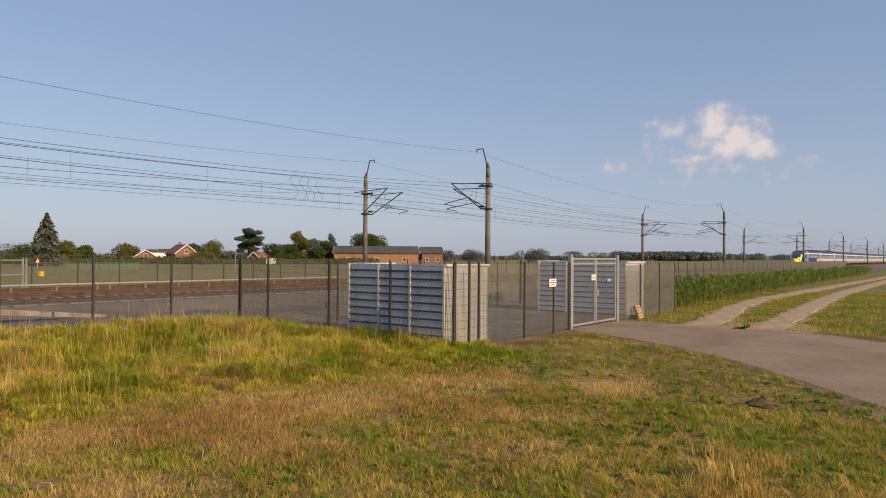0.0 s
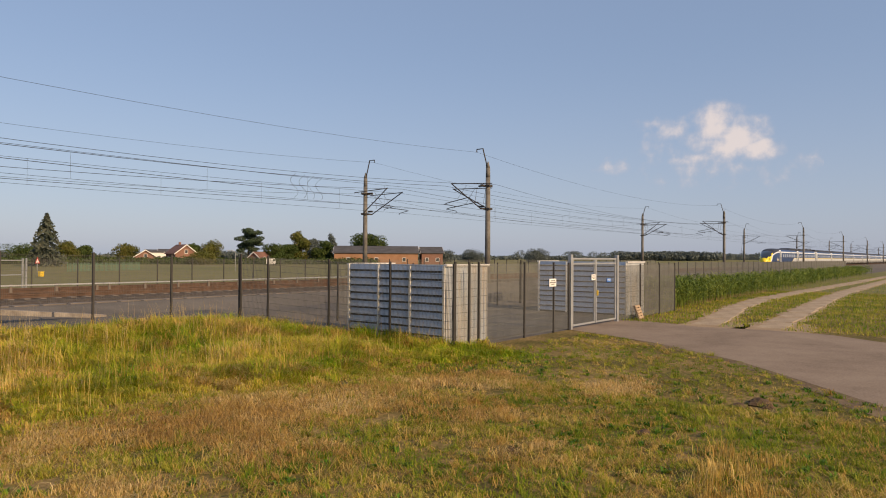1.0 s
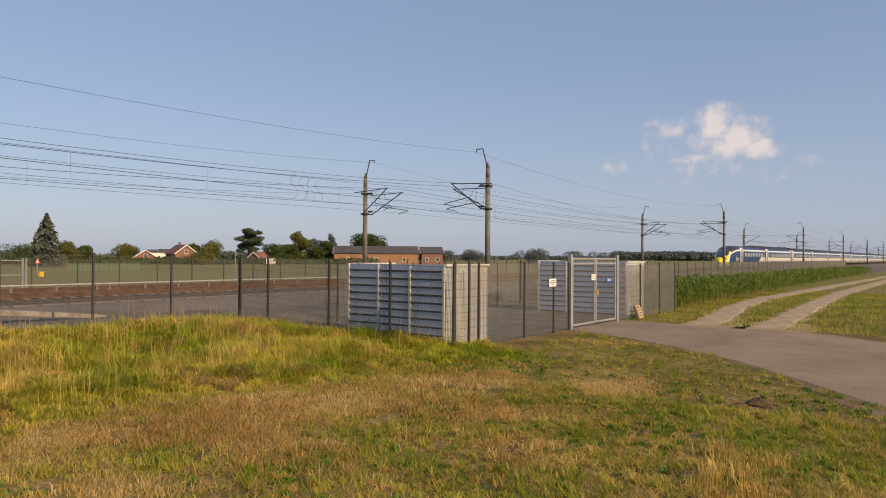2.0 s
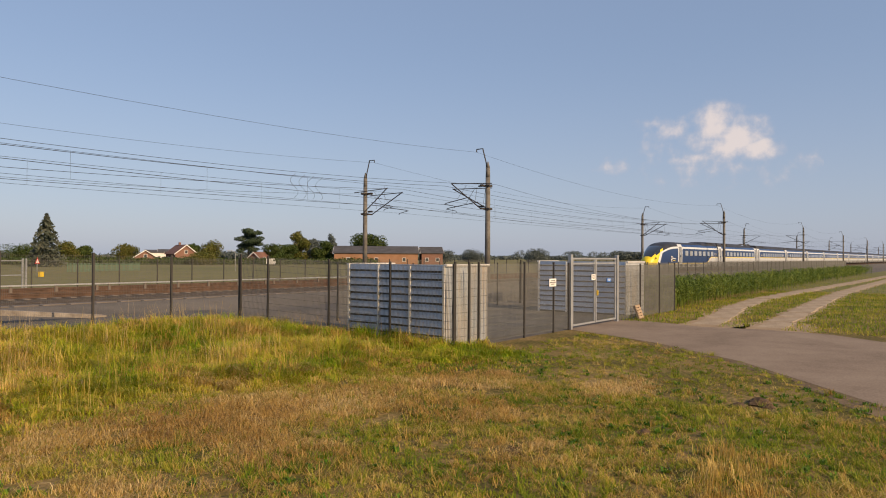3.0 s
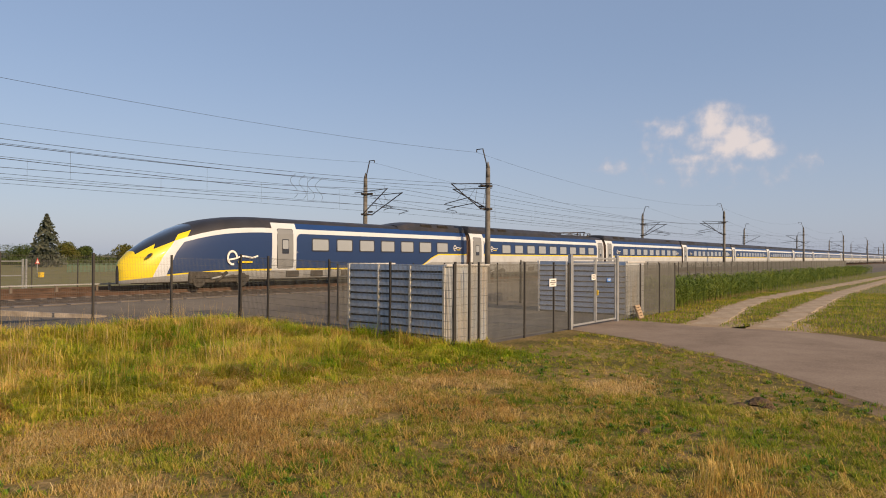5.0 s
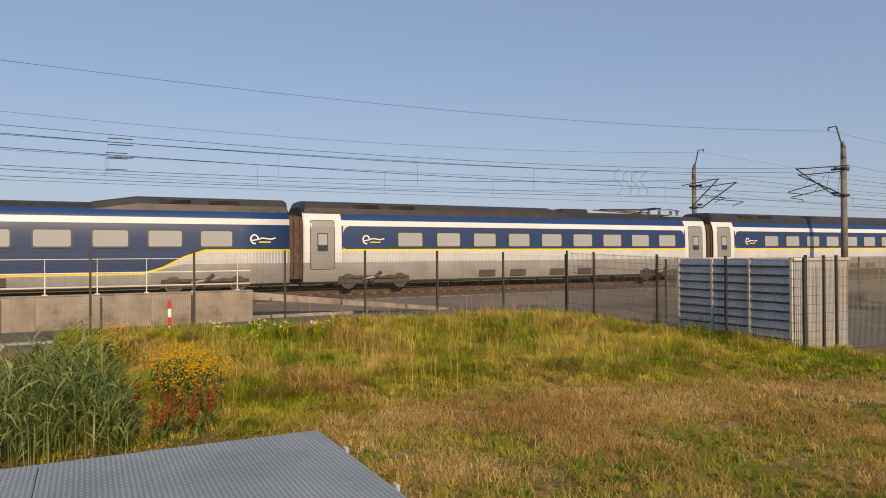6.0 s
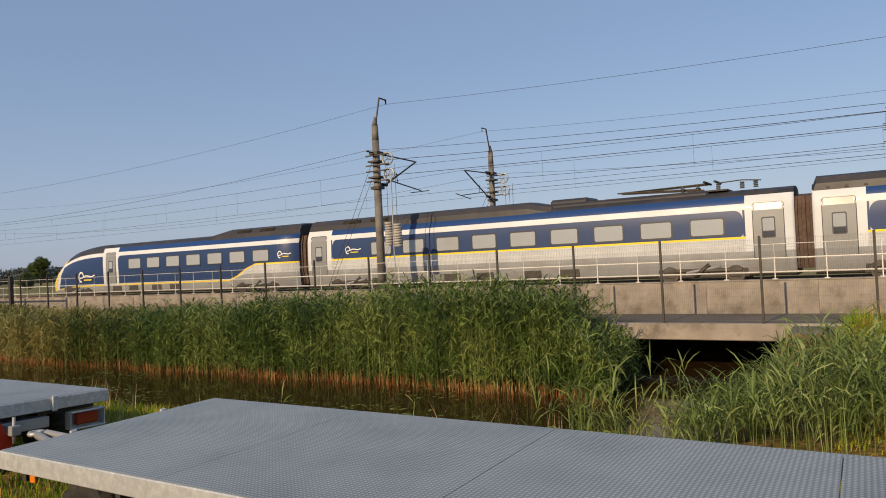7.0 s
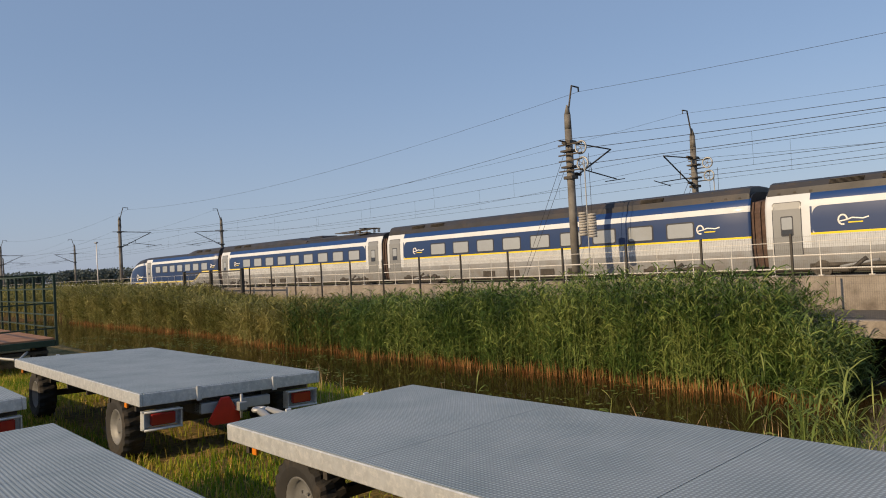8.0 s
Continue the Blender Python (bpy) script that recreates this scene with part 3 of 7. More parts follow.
def build_railway():
    bed = bmesh.new()
    prof = [(25.6, 0.55), (27.1, 0.8), (36.4, 0.8), (37.9, 0.55)]
    xs = [-900, -200, -60, 0, 60, 200, 900]
    g = [[bed.verts.new((x, y, z)) for y, z in prof] for x in xs]
    for i in range(len(xs) - 1):
        for j in range(3):
            bed.faces.new((g[i][j], g[i + 1][j], g[i + 1][j + 1], g[i][j + 1]))
    solo("ballast_bed", bed, M["ballast"], "brown stone ballast bed under two tracks", "ballast", kind="structure")
    s = bmesh.new()
    bm_box(s, -0.13, 0.13, -1.25, 1.25, -0.1, 0.1, 0, 0.02)
    me = mesh_of(s, "sleeper", M["sleeper"])
    for name, y in (("track_near", TRACK1), ("track_far", TRACK2)):
        tr = thing(name, "rusty rails on concrete sleepers", "railway track", kind="structure")
        for dy in (-0.75, 0.75):
            bm = bmesh.new()
            bm_box(bm, -900, 900, y + dy - 0.035, y + dy + 0.035, RAIL_Z - 0.05, RAIL_Z)
            bm_box(bm, -900, 900, y + dy - 0.01, y + dy + 0.01, RAIL_Z - 0.13, RAIL_Z - 0.05)
            bm_box(bm, -900, 900, y + dy - 0.07, y + dy + 0.07, RAIL_Z - 0.16, RAIL_Z - 0.13)
            part("rail", bm, M["rust"], tr)
        if name == "track_near":
            for i in range(140):
                piece("sleeper", me, tr, pose(-25 + 0.6 * i, y, RAIL_Z - 0.25))
    # cable trough lids along the near edge of the bed
    tr = thing("cable_trough", "brown concrete cable trough with lids and gaps", "cable trough", kind="structure")
    t = bmesh.new()
    bm_box(t, -0.42, 0.42, -0.2, 0.2, 0, 0.16, 0, 0.02)
    me = mesh_of(t, "lid", M["sleeper"])
    for i in range(75):
        piece("lid", me, tr, pose(4.5 + 0.98 * i, 25.75, 0.6))
    bm = bmesh.new()
    bm_box(bm, 4, 78, 25.6, 25.9, 0.5, 0.66)
    part("channel", bm, M["t_under"], tr, "dark trough channel")


build_railway()


# ---- overhead line ----
def mast_mesh_parts(root, side, rig):
    """side: +1 where the arms reach to +y, -1 to -y. rig: plain or tension."""
    bm = bmesh.new()
    for z0, z1, r0, r1 in ((0.4, 8.3, 0.21, 0.165), (8.3, 9.0, 0.165, 0.15), (9.0, 9.45, 0.15, 0.03)):
        bm_tube(bm, (0, 0, z0), (0, 0, z1), r0, r1, 12)
    bm_box(bm, -0.4, 0.4, -0.4, 0.4, 0.3, 0.75, 0, 0.03)
    part("pole", bm, M["mast"], root)
    bm = bmesh.new()
    bm_path(bm, [(0.02, 0.15 * side, 8.1), (0.0, 0.13 * side, 9.3), (0, 0.45 * side, 10.42), (0, 0.98 * side, 10.40), (0, 0.98 * side, 10.2)], 0.045, 6)
    part("earth_wire_bracket", bm, M["steel_dark"], root)
    a = bmesh.new()
    s = side
    reach = 3.5
    # back arm, upper tube, lower strut, registration arm
    bm_path(a, [(0, -0.75 * s, 7.72), (0, reach - 0.2 if s > 0 else -(reach - 0.2), 7.62)], 0.035, 6)
    bm_path(a, [(0, 0.25 * s, 6.05), (0, reach * s * 0.98, 7.62)], 0.04, 6)
    bm_path(a, [(0, 0.9 * s, 6.5), (0, reach * s * 1.08, 6.15)], 0.03, 6)
    bm_path(a, [(0, reach * s * 1.3, 6.2), (0, reach * s * 0.8, 5.98)], 0.025, 6)
    bm_path(a, [(0, 1.6 * s, 6.9), (0, 1.7 * s, 6.4)], 0.02, 5)
    if rig != "double":
        part("cantilever", a, M["steel_dark"], root)
    else:
        a.free()
        # two cantilevers side by side carry the overlapping wires
        for dx, dz, far in ((-0.55, 0.22, 0.82), (0.55, -0.06, 1.0)):
            a = bmesh.new()
            bm_path(a, [(dx, -0.7 * s * (dx < 0), 7.6 + 0.2 * (dx < 0)), (dx, (reach * far - 0.1) * s, 7.75 + dz)], 0.035, 6)
            bm_path(a, [(dx, 0.25 * s, 6.05), (dx, reach * far * s, 7.78 + dz)], 0.04, 6)
            bm_path(a, [(dx, 1.2 * s, 6.7 + dz), (dx, (reach * far + 0.5) * s, 6.32 + dz)], 0.03, 6)
            bm_path(a, [(dx, (reach * far + 0.62) * s, 6.28 + dz), (dx, (reach * far - 0.3) * s, 6.1 + dz), (dx, (reach * far - 0.36) * s, 5.98 + dz)], 0.025, 6)
            bm_path(a, [(dx, 0.55 * s, 7.6), (dx, 0.75 * s, 6.5)], 0.014, 4)
            bm_path(a, [(dx, 1.5 * s, 7.66 + dz * 0.4), (dx, 2.3 * s, 6.6 + dz)], 0.012, 4)
            part("cantilever", a, M["steel_dark"], root)
        a = bmesh.new()
        for z in (7.72, 6.05):
            bm_box(a, -0.65, 0.65, 0.16 * s - 0.05, 0.16 * s + 0.05, z - 0.05, z + 0.05)
        part("cross_arm", a, M["steel_dark"], root)
    for z in (7.7, 6.05):
        c = bmesh.new()
        bm_box(c, -0.24, 0.24, -0.24, 0.24, z - 0.07, z + 0.07)
        part("clamp", c, M["steel_dark"], root)
    for z, y0, y1 in ((7.7, 0.3, 0.75), (6.22, 0.35, 0.75)):
        i = bmesh.new()
        for k in range(5):
            f = k / 4
            bm_tube(i, (0, (y0 + (y1 - y0) * f) * s, z + 0.02), (0, (y0 + (y1 - y0) * f + 0.05) * s, z + 0.02), 0.085, 0.05, 8)
        part("insulator", i, M["t_under"], root)
    if rig == "tension":
        for k, z in enumerate((7.35, 6.6)):
            w = bmesh.new()
            bm_ring(w, (0.75 + 0.05 * k, -0.15 * s, z), (0, 1, 0), 0.29, 0.045, 20, 6)
            for j in range(5):
                t = 2 * math.pi * j / 5
                bm_tube(w, (0.75 + 0.05 * k, -0.15 * s, z), (0.75 + 0.05 * k + 0.29 * math.cos(t), -0.15 * s, z + 0.29 * math.sin(t)), 0.018, 0.018, 4)
            part("tension_wheel", w, M["galv_dull"], root, "pale galvanised tensioning wheel")
            f = bmesh.new()
            for dz in (-0.25, 0.22):
                bm_box(f, -0.45, 0.85, -0.24 * s - 0.03, -0.24 * s + 0.03, z + dz - 0.03, z + dz + 0.03)
            bm_box(f, -0.3, 0.3, -0.3, 0.3, z - 0.1, z - 0.02)
            part("wheel_frame", f, M["steel_dark"], root)
        for k, x in enumerate((0.75, 1.25)):
            w = bmesh.new()
            for j in range(9):
                bm_tube(w, (x, -0.3 * s, 3.3 + 0.12 * j - 0.1 * k), (x, -0.3 * s, 3.3 + 0.12 * j + 0.1 - 0.1 * k), 0.19, 0.19, 12)
            part("counterweight", w, M["concrete_pale"], root, "stack of concrete counterweight discs")
            w = bmesh.new()
            bm_tube(w, (x, -0.3 * s, 4.3), (x, -0.3 * s, 7.0), 0.012, 0.012, 4)
            part("weight_rope", w, M["cable"], root)
        w = bmesh.new()
        bm_tube(w, (1.0, -0.3 * s, 1.6), (1.0, -0.3 * s, 6.7), 0.03, 0.03, 6)
        part("guide_rod", w, M["galv_dull"], root)
        g = bmesh.new()
        bm_tube(g, (-0.1, -0.25 * s, 7.2), (-3.4, -0.25 * s, 0.8), 0.012, 0.012, 4)
        bm_tube(g, (-0.1, -0.25 * s, 6.5), (-3.2, -0.25 * s, 0.8), 0.012, 0.012, 4)
        part("guy_wire", g, M["cable"], root)


NEAR_Y, FAR_Y, SPAN, X1 = 25.85, 37.8, 61.5, 41.1
MX = [X1 + SPAN * k for k in range(-4, 9)]


def build_masts():
    lab = "grey concrete catenary mast with dark steel arms beside the track"
    lab_t = "concrete catenary mast with tensioning wheels and counterweights"
    for y, side in ((NEAR_Y, 1), (FAR_Y, -1)):
        proto = {}
        for x in MX:
            k = round((x - X1) / SPAN)
            rig = "tension" if k in (-1, 2) and not (k == 2 and side > 0) else ("double" if k in (0, 1) else "plain")
            if rig not in proto:
                proto[rig] = thing("catenary_mast", lab_t if rig == "tension" else lab, "catenary mast", pose(x, y, 0), "masts along the railway")
                mast_mesh_parts(proto[rig], side, rig)
            else:
                copy_thing(proto[rig], pose(x, y, 0))


build_masts()


def wire(name, label, runs, r, mat_=None):
    """Runs of (y, z at a mast, sag, first mast, last mast) as one round wire each."""
    bm = bmesh.new()
    pts = []
    for q, (y0, z0, y1, z1, sag, xa, xb) in enumerate(runs):
        for i in range(0 if q == 0 else 1, 15):
            f = i / 14
            pts.append((xa + (xb - xa) * f, y0 + (y1 - y0) * f, z0 + (z1 - z0) * f - 4 * sag * f * (1 - f)))
    bm_path(bm, pts, r, 4)
    solo(name, bm, mat_ or M["cable"], label, "overhead wire")


def build_wires():
    for ytr, ym, s in ((TRACK1, NEAR_Y, 1), (TRACK2, FAR_Y, -1)):
        spans = list(zip(MX, MX[1:]))
        wire("contact_wire", "thin dark contact wire over the track", [(ytr + (0.2 if i % 2 else -0.2), 5.98, ytr + (-0.2 if i % 2 else 0.2), 5.98, 0.1, a, b) for i, (a, b) in enumerate(spans)], 0.0075)
        wire("messenger_wire", "dark messenger wire above the contact wire", [(ytr, 7.55, ytr, 7.55, 0.45, a, b) for a, b in spans], 0.0085)
        wire("feeder_wire", "dark feeder wire on the mast backs", [(ym - 0.72 * s, 7.75, ym - 0.72 * s, 7.75, 1.15, a, b) for a, b in spans], 0.0085)
        wire("earth_wire", "dark earth wire between the mast tops", [(ym + 0.98 * s, 10.2, ym + 0.98 * s, 10.2, 1.1, a, b) for a, b in spans], 0.007)
        bm = bmesh.new()
        for a, b in spans:
            for i in range(1, 9):
                f = i / 9
                x = a + (b - a) * f
                bm_tube(bm, (x, ytr, 5.98 - 0.4 * f * (1 - f)), (x, ytr, 7.55 - 1.8 * f * (1 - f)), 0.005, 0.005, 3)
        solo("dropper_wires", bm, M["cable"], "thin dropper wires of the overhead line", "overhead wire", kind="stuff")
        # overlapping second pair that ends on the tension masts
        xa, xb = MX[3], MX[4]
        for run in ((ym, 7.35, ytr, 7.9, 0.85, xa, xb), (ym, 6.6, ytr, 6.5, 0.3, xa, xb), (ytr, 7.9, ytr, 7.6, 0.5, xb, MX[5]), (ytr, 6.5, ytr, 6.0, 0.2, xb, MX[5])):
            wire("tail_wire", "second overhead wire ending on a tension mast", [run], 0.012)
        bm = bmesh.new()
        for z in (7.0, 6.5, 7.25):
            bm_tube(bm, (MX[3] + 20.5, ytr - 0.4, z), (MX[3] + 21.4, ytr - 0.4, z), 0.02, 0.02, 5)
        solo("wire_insulators", bm, M["cable"], "dark rod insulators in the overhead wires", "insulator", kind="stuff")
        if s < 0:
            continue
        bm = bmesh.new()
        for dx in (0.0, 0.65, 1.3, 1.95):
            bm_path(bm, [(MX[4] - 14.6 + dx + 0.3 * math.sin(t * 0.55 + 0.4 * dx), ytr + 0.1, 6.0 + 1.4 * t / 12) for t in range(13)], 0.01, 4)
        solo("jumper_loops", bm, M["cable"], "looped electrical jumper wires", "overhead wire")


build_wires()


# ---- the train ----
LEVELS = [(0.30, 1.24), (0.42, 1.36), (1.26, 1.455), (1.76, 1.462), (1.84, 1.462), (2.35, 1.452), (2.87, 1.435), (3.12, 1.38), (3.43, 1.24), (3.60, 1.04), (3.70, 0.65), (3.73, 0.0)]
T_MATS = ["t_under", "t_grey", "t_cream", "t_yellow", "t_blue", "t_white", "t_blue_roof", "t_dark", "t_pane_dark", "bellows", "t_door"]
TI = {n: i for i, n in enumerate(T_MATS)}
BANDS = ["t_under", "t_grey", "t_cream", "t_yellow", "t_blue", "t_blue", "t_white", "t_blue_roof", "t_dark", "t_dark", "t_dark"]


def half_width(z):
    for (z0, w0), (z1, w1) in zip(LEVELS, LEVELS[1:]):
        if z0 <= z <= z1:
            return w0 + (w1 - w0) * (z - z0) / (z1 - z0)
    return 1.2


def loft(bm, stations, band):
    """stations: (x, [(z, half width, and where it leans its way back)...]); band(i, j) gives the material of segment i, level j."""
    rows = []
    for x, lv in stations:
        lv = [(*q, 0.0)[:3] for q in lv]
        ring = [bm.verts.new((x + e, -w, z)) for z, w, e in lv] + [bm.verts.new((x + e, w, z)) for z, w, e in lv[-2::-1]]
        rows.append(ring)
    n = len(rows[0])
    for i in range(len(rows) - 1):
        for j in range(n - 1):
            f = bm.faces.new((rows[i][j], rows[i + 1][j], rows[i + 1][j + 1], rows[i][j + 1]))
            f.material_index = TI[band(i, j if j < n // 2 else n - 2 - j)]
            f.smooth = True
    for r, flip in ((rows[0], False), (rows[-1], True)):
        f = bm.faces.new(r if flip else r[::-1])
        f.material_index = TI["t_under"]
    for i in range(len(rows) - 1):
        f = bm.faces.new((rows[i][0], rows[i][-1], rows[i + 1][-1], rows[i + 1][0]))
        f.material_index = TI["t_under"]
    bmesh.ops.recalc_face_normals(bm, faces=bm.faces)


def side_panel(bm, x0, x1, z0, z1, off, mi, side=-1, thick=0.02, steps=4, corner=0.0):
    """A panel that follows the curved side of a carriage, standing proud by off."""
    cols = []
    for x in ([x0, x0 + corner, x1 - corner, x1] if corner else [x0, x1]):
        edge = corner and (x in (x0, x1))
        za, zb = (z0 + corner, z1 - corner) if edge else (z0, z1)
        cols.append([(x, side * (half_width(za + (zb - za) * k / steps) + off), za + (zb - za) * k / steps) for k in range(steps + 1)])
    out = [[bm.verts.new(p) for p in c] for c in cols]
    inn = [[bm.verts.new((p[0], p[1] - side * thick, p[2])) for p in c] for c in cols]
    fs = []
    for a, b in zip(out, out[1:]):
        for k in range(steps):
            fs.append(bm.faces.new((a[k], b[k], b[k + 1], a[k + 1])))
    rim = [c[0] for c in out] + out[-1][1:] + [c[-1] for c in out[-2::-1]] + out[0][-2:0:-1]
    rin = [c[0] for c in inn] + inn[-1][1:] + [c[-1] for c in inn[-2::-1]] + inn[0][-2:0:-1]
    for k in range(len(rim)):
        fs.append(bm.faces.new((rim[k], rin[k], rin[(k + 1) % len(rim)], rim[(k + 1) % len(rim)])))
    for f in fs:
        f.material_index = mi
    return fs


CACHE = {}


def cached(key, build):
    if key not in CACHE:
        CACHE[key] = build()
    return CACHE[key]


def window_mesh(side):
    bm = bmesh.new()
    side_panel(bm, -0.68, 0.68, 1.90, 2.65, 0.006, 0, side, 0.02, 3, 0.06)
    side_panel(bm, -0.61, 0.61, 1.965, 2.585, 0.012, 1, side, 0.02, 3, 0.05)
    bmesh.ops.recalc_face_normals(bm, faces=bm.faces)
    return mesh_of(bm, "window", [M["t_frame"], M["t_pane"]])


def door_mesh(side):
    bm = bmesh.new()
    side_panel(bm, -0.56, 0.56, 0.95, 3.12, 0.006, 0, side, 0.02, 8, 0.07)
    side_panel(bm, -0.53, 0.53, 0.98, 3.09, 0.012, 1, side, 0.02, 8, 0.06)
    side_panel(bm, -0.24, 0.24, 1.75, 2.55, 0.018, 0, side, 0.02, 3, 0.04)
    side_panel(bm, -0.20, 0.20, 2.02, 2.5, 0.022, 2, side, 0.02, 3, 0.03)
    side_panel(bm, -0.20, 0.20, 1.79, 1.99, 0.022, 3, side, 0.02, 3, 0.03)
    bmesh.ops.recalc_face_normals(bm, faces=bm.faces)
    return mesh_of(bm, "door", [M["t_frame"], M["t_door"], M["t_pane"], M["t_pane_dark"]])


def logo_mesh(side, k=0.8):
    """A plain round loop with a wavy tail and a small yellow bar."""
    bm = bmesh.new()

    def ribbon(pts, w, mi):
        for a, b in zip(pts, pts[1:]):
            d = Vector((b[0] - a[0], b[1] - a[1]))
            nrm = Vector((-d.y, d.x)).normalized() * w / 2
            q = [(a[0] + nrm.x, a[1] + nrm.y), (b[0] + nrm.x, b[1] + nrm.y), (b[0] - nrm.x, b[1] - nrm.y), (a[0] - nrm.x, a[1] - nrm.y)]
            f = bm.faces.new([bm.verts.new((x * k, side * (half_width(2.25 + z * k) + 0.01), 2.25 + z * k)) for x, z in q])
            f.material_index = mi

    ribbon([(-0.35 + 0.19 * math.cos(t * 0.42), 0.02 + 0.23 * math.sin(t * 0.42)) for t in range(0, 13)], 0.075, 0)
    ribbon([(-0.55, -0.06), (-0.2, 0.0), (0.05, 0.08), (0.3, 0.05), (0.5, 0.02), (0.75, 0.09)], 0.06, 0)
    ribbon([(-0.12, -0.13), (0.5, -0.13)], 0.06, 1)
    return mesh_of(bm, "emblem", [M["white_paint"], M["t_yellow"]])


def fillet_mesh(side, way):
    """White corner that rounds off the blue panel beside a door; way +1 where the panel runs towards +x."""
    bm = bmesh.new()
    for zc, up, r in ((2.872, -1, 0.34), (1.838, 1, 0.13)):
        c = bm.verts.new((0, side * (half_width(zc) + 0.006), zc))
        arc = []
        for k in range(7):
            t = math.pi / 2 * k / 6
            z = zc + up * r * (1 - math.cos(t))
            arc.append(bm.verts.new((way * r * (1 - math.sin(t)), side * (half_width(z) + 0.006), z)))
        for p, q in zip(arc, arc[1:]):
            bm.faces.new((c, p, q))
    bmesh.ops.recalc_face_normals(bm, faces=bm.faces)
    return mesh_of(bm, "corner_panel", M["t_white"])


def bogie_mesh():
    bm = bmesh.new()
    bm_box(bm, -1.75, 1.75, -1.385, 1.385, 0.28, 0.86, 0, 0.05)
    for x in (-1.25, 1.25):
        for y in (-1.41, 1.41):
            bm_tube(bm, (x, y * 0.96, 0.42), (x, y, 0.42), 0.36, 0.34, 16, 1)
            bm_box(bm, x - 0.22, x + 0.22, y - 0.03, y + 0.03, 0.3, 0.62, 1, 0.02)
    for y in (-1.44, 1.44):
        bm_box(bm, -1.5, 1.5, y - 0.04, y + 0.04, 0.52, 0.66, 1, 0.02)
        bm_tube(bm, (-0.6, y, 0.5), (0.7, y, 0.72), 0.06, 0.06, 8, 2)
        bm_tube(bm, (-0.3, y, 0.35), (0.3, y, 0.8), 0.09, 0.09, 8, 1)
    return mesh_of(bm, "bogie", [M["t_under"], M["steel_dark"], M["t_grey"]])


def fairing_mesh(x0, x1, ramp0, ramp1):
    """Raised roof cover with louvres."""
    bm = bmesh.new()
    prof = [(3.40, 1.255), (3.66, 1.23), (3.88, 1.09), (3.97, 0.8), (4.0, 0)]
    st = [(x0, 0.0), (x0 + ramp0, 1.0), (x1 - ramp1, 1.0), (x1, 0.0 if ramp1 > 0.3 else 0.8)]
    rows = []
    for x, f in st:
        lv = [(z - (1 - f) * 0.25 * (z > 3.45), w) for z, w in prof]
        rows.append([bm.verts.new((x, -w, z)) for z, w in lv] + [bm.verts.new((x, w, z)) for z, w in lv[-2::-1]])
    for a, b in zip(rows, rows[1:]):
        for j in range(len(a) - 1):
            bm.faces.new((a[j], b[j], b[j + 1], a[j + 1]))
    bm.faces.new(rows[0][::-1]); bm.faces.new(rows[-1])
    bmesh.ops.recalc_face_normals(bm, faces=bm.faces)
    return mesh_of(bm, "roof_fairing", [M["t_dark"], M["t_under"]])


def louvre_mesh():
    bm = bmesh.new()
    bm_box(bm, -0.6, 0.6, -0.06, 0.06, 0, 0.018)
    return mesh_of(bm, "louvre", M["t_under"])


def fin_mesh():
    bm = bmesh.new()
    v = [bm.verts.new(p) for p in ((-0.02, -1.27, 3.46), (0.1, -1.27, 3.46), (0.02, -1.11, 3.88), (-0.02, -1.11, 3.88), (-0.02, -1.2, 3.46), (0.1, -1.2, 3.46), (0.02, -1.04, 3.87), (-0.02, -1.04, 3.87))]
    for q in ((0, 1, 2, 3), (7, 6, 5, 4), (0, 4, 5, 1), (1, 5, 6, 2), (2, 6, 7, 3), (3, 7, 4, 0)):
        bm.faces.new([v[k] for k in q])
    return mesh_of(bm, "fin", M["t_under"])


def roof_fairing(ob, key, x0, x1, ramp0, ramp1, louvres, fins):
    o = piece("roof_fairing", cached(key, lambda: fairing_mesh(x0, x1, ramp0, ramp1)), ob, pose(0, 0, 0))
    for c in louvres:
        for k in range(4):
            piece("louvre", cached("louvre", louvre_mesh), o, pose(c, -(1.2 - 0.028 * k), 3.7 + 0.045 * k))
    for x in fins:
        piece("fin", cached("fin", fin_mesh), o, pose(x, 0, 0))


def bellows_mesh():
    bm = bmesh.new()
    for k in range(5):
        x = -0.27 + 0.135 * k
        s = 0.955 if k % 2 == 0 else 0.9
        lv = [(0.55, 1.2 * s), (1.3, 1.36 * s), (2.8, 1.36 * s), (3.25, 1.2 * s), (3.4, 0.0)]
        r0 = [[bm.verts.new((x + dx, sg * w, z)) for z, w in lv] for dx in (-0.062, 0.062) for sg in (-1, 1)]
        for a, b in ((r0[0], r0[2]), (r0[3], r0[1])):
            for j in range(4):
                bm.faces.new((a[j], b[j], b[j + 1], a[j + 1]))
        for a, b in ((r0[0], r0[1]), (r0[2], r0[3])):
            for j in range(4):
                try:
                    bm.faces.new((a[j], a[j + 1], b[j + 1], b[j]))
                except ValueError:
                    pass
    bmesh.ops.recalc_face_normals(bm, faces=bm.faces)
    return mesh_of(bm, "gangway_bellows", M["bellows"])


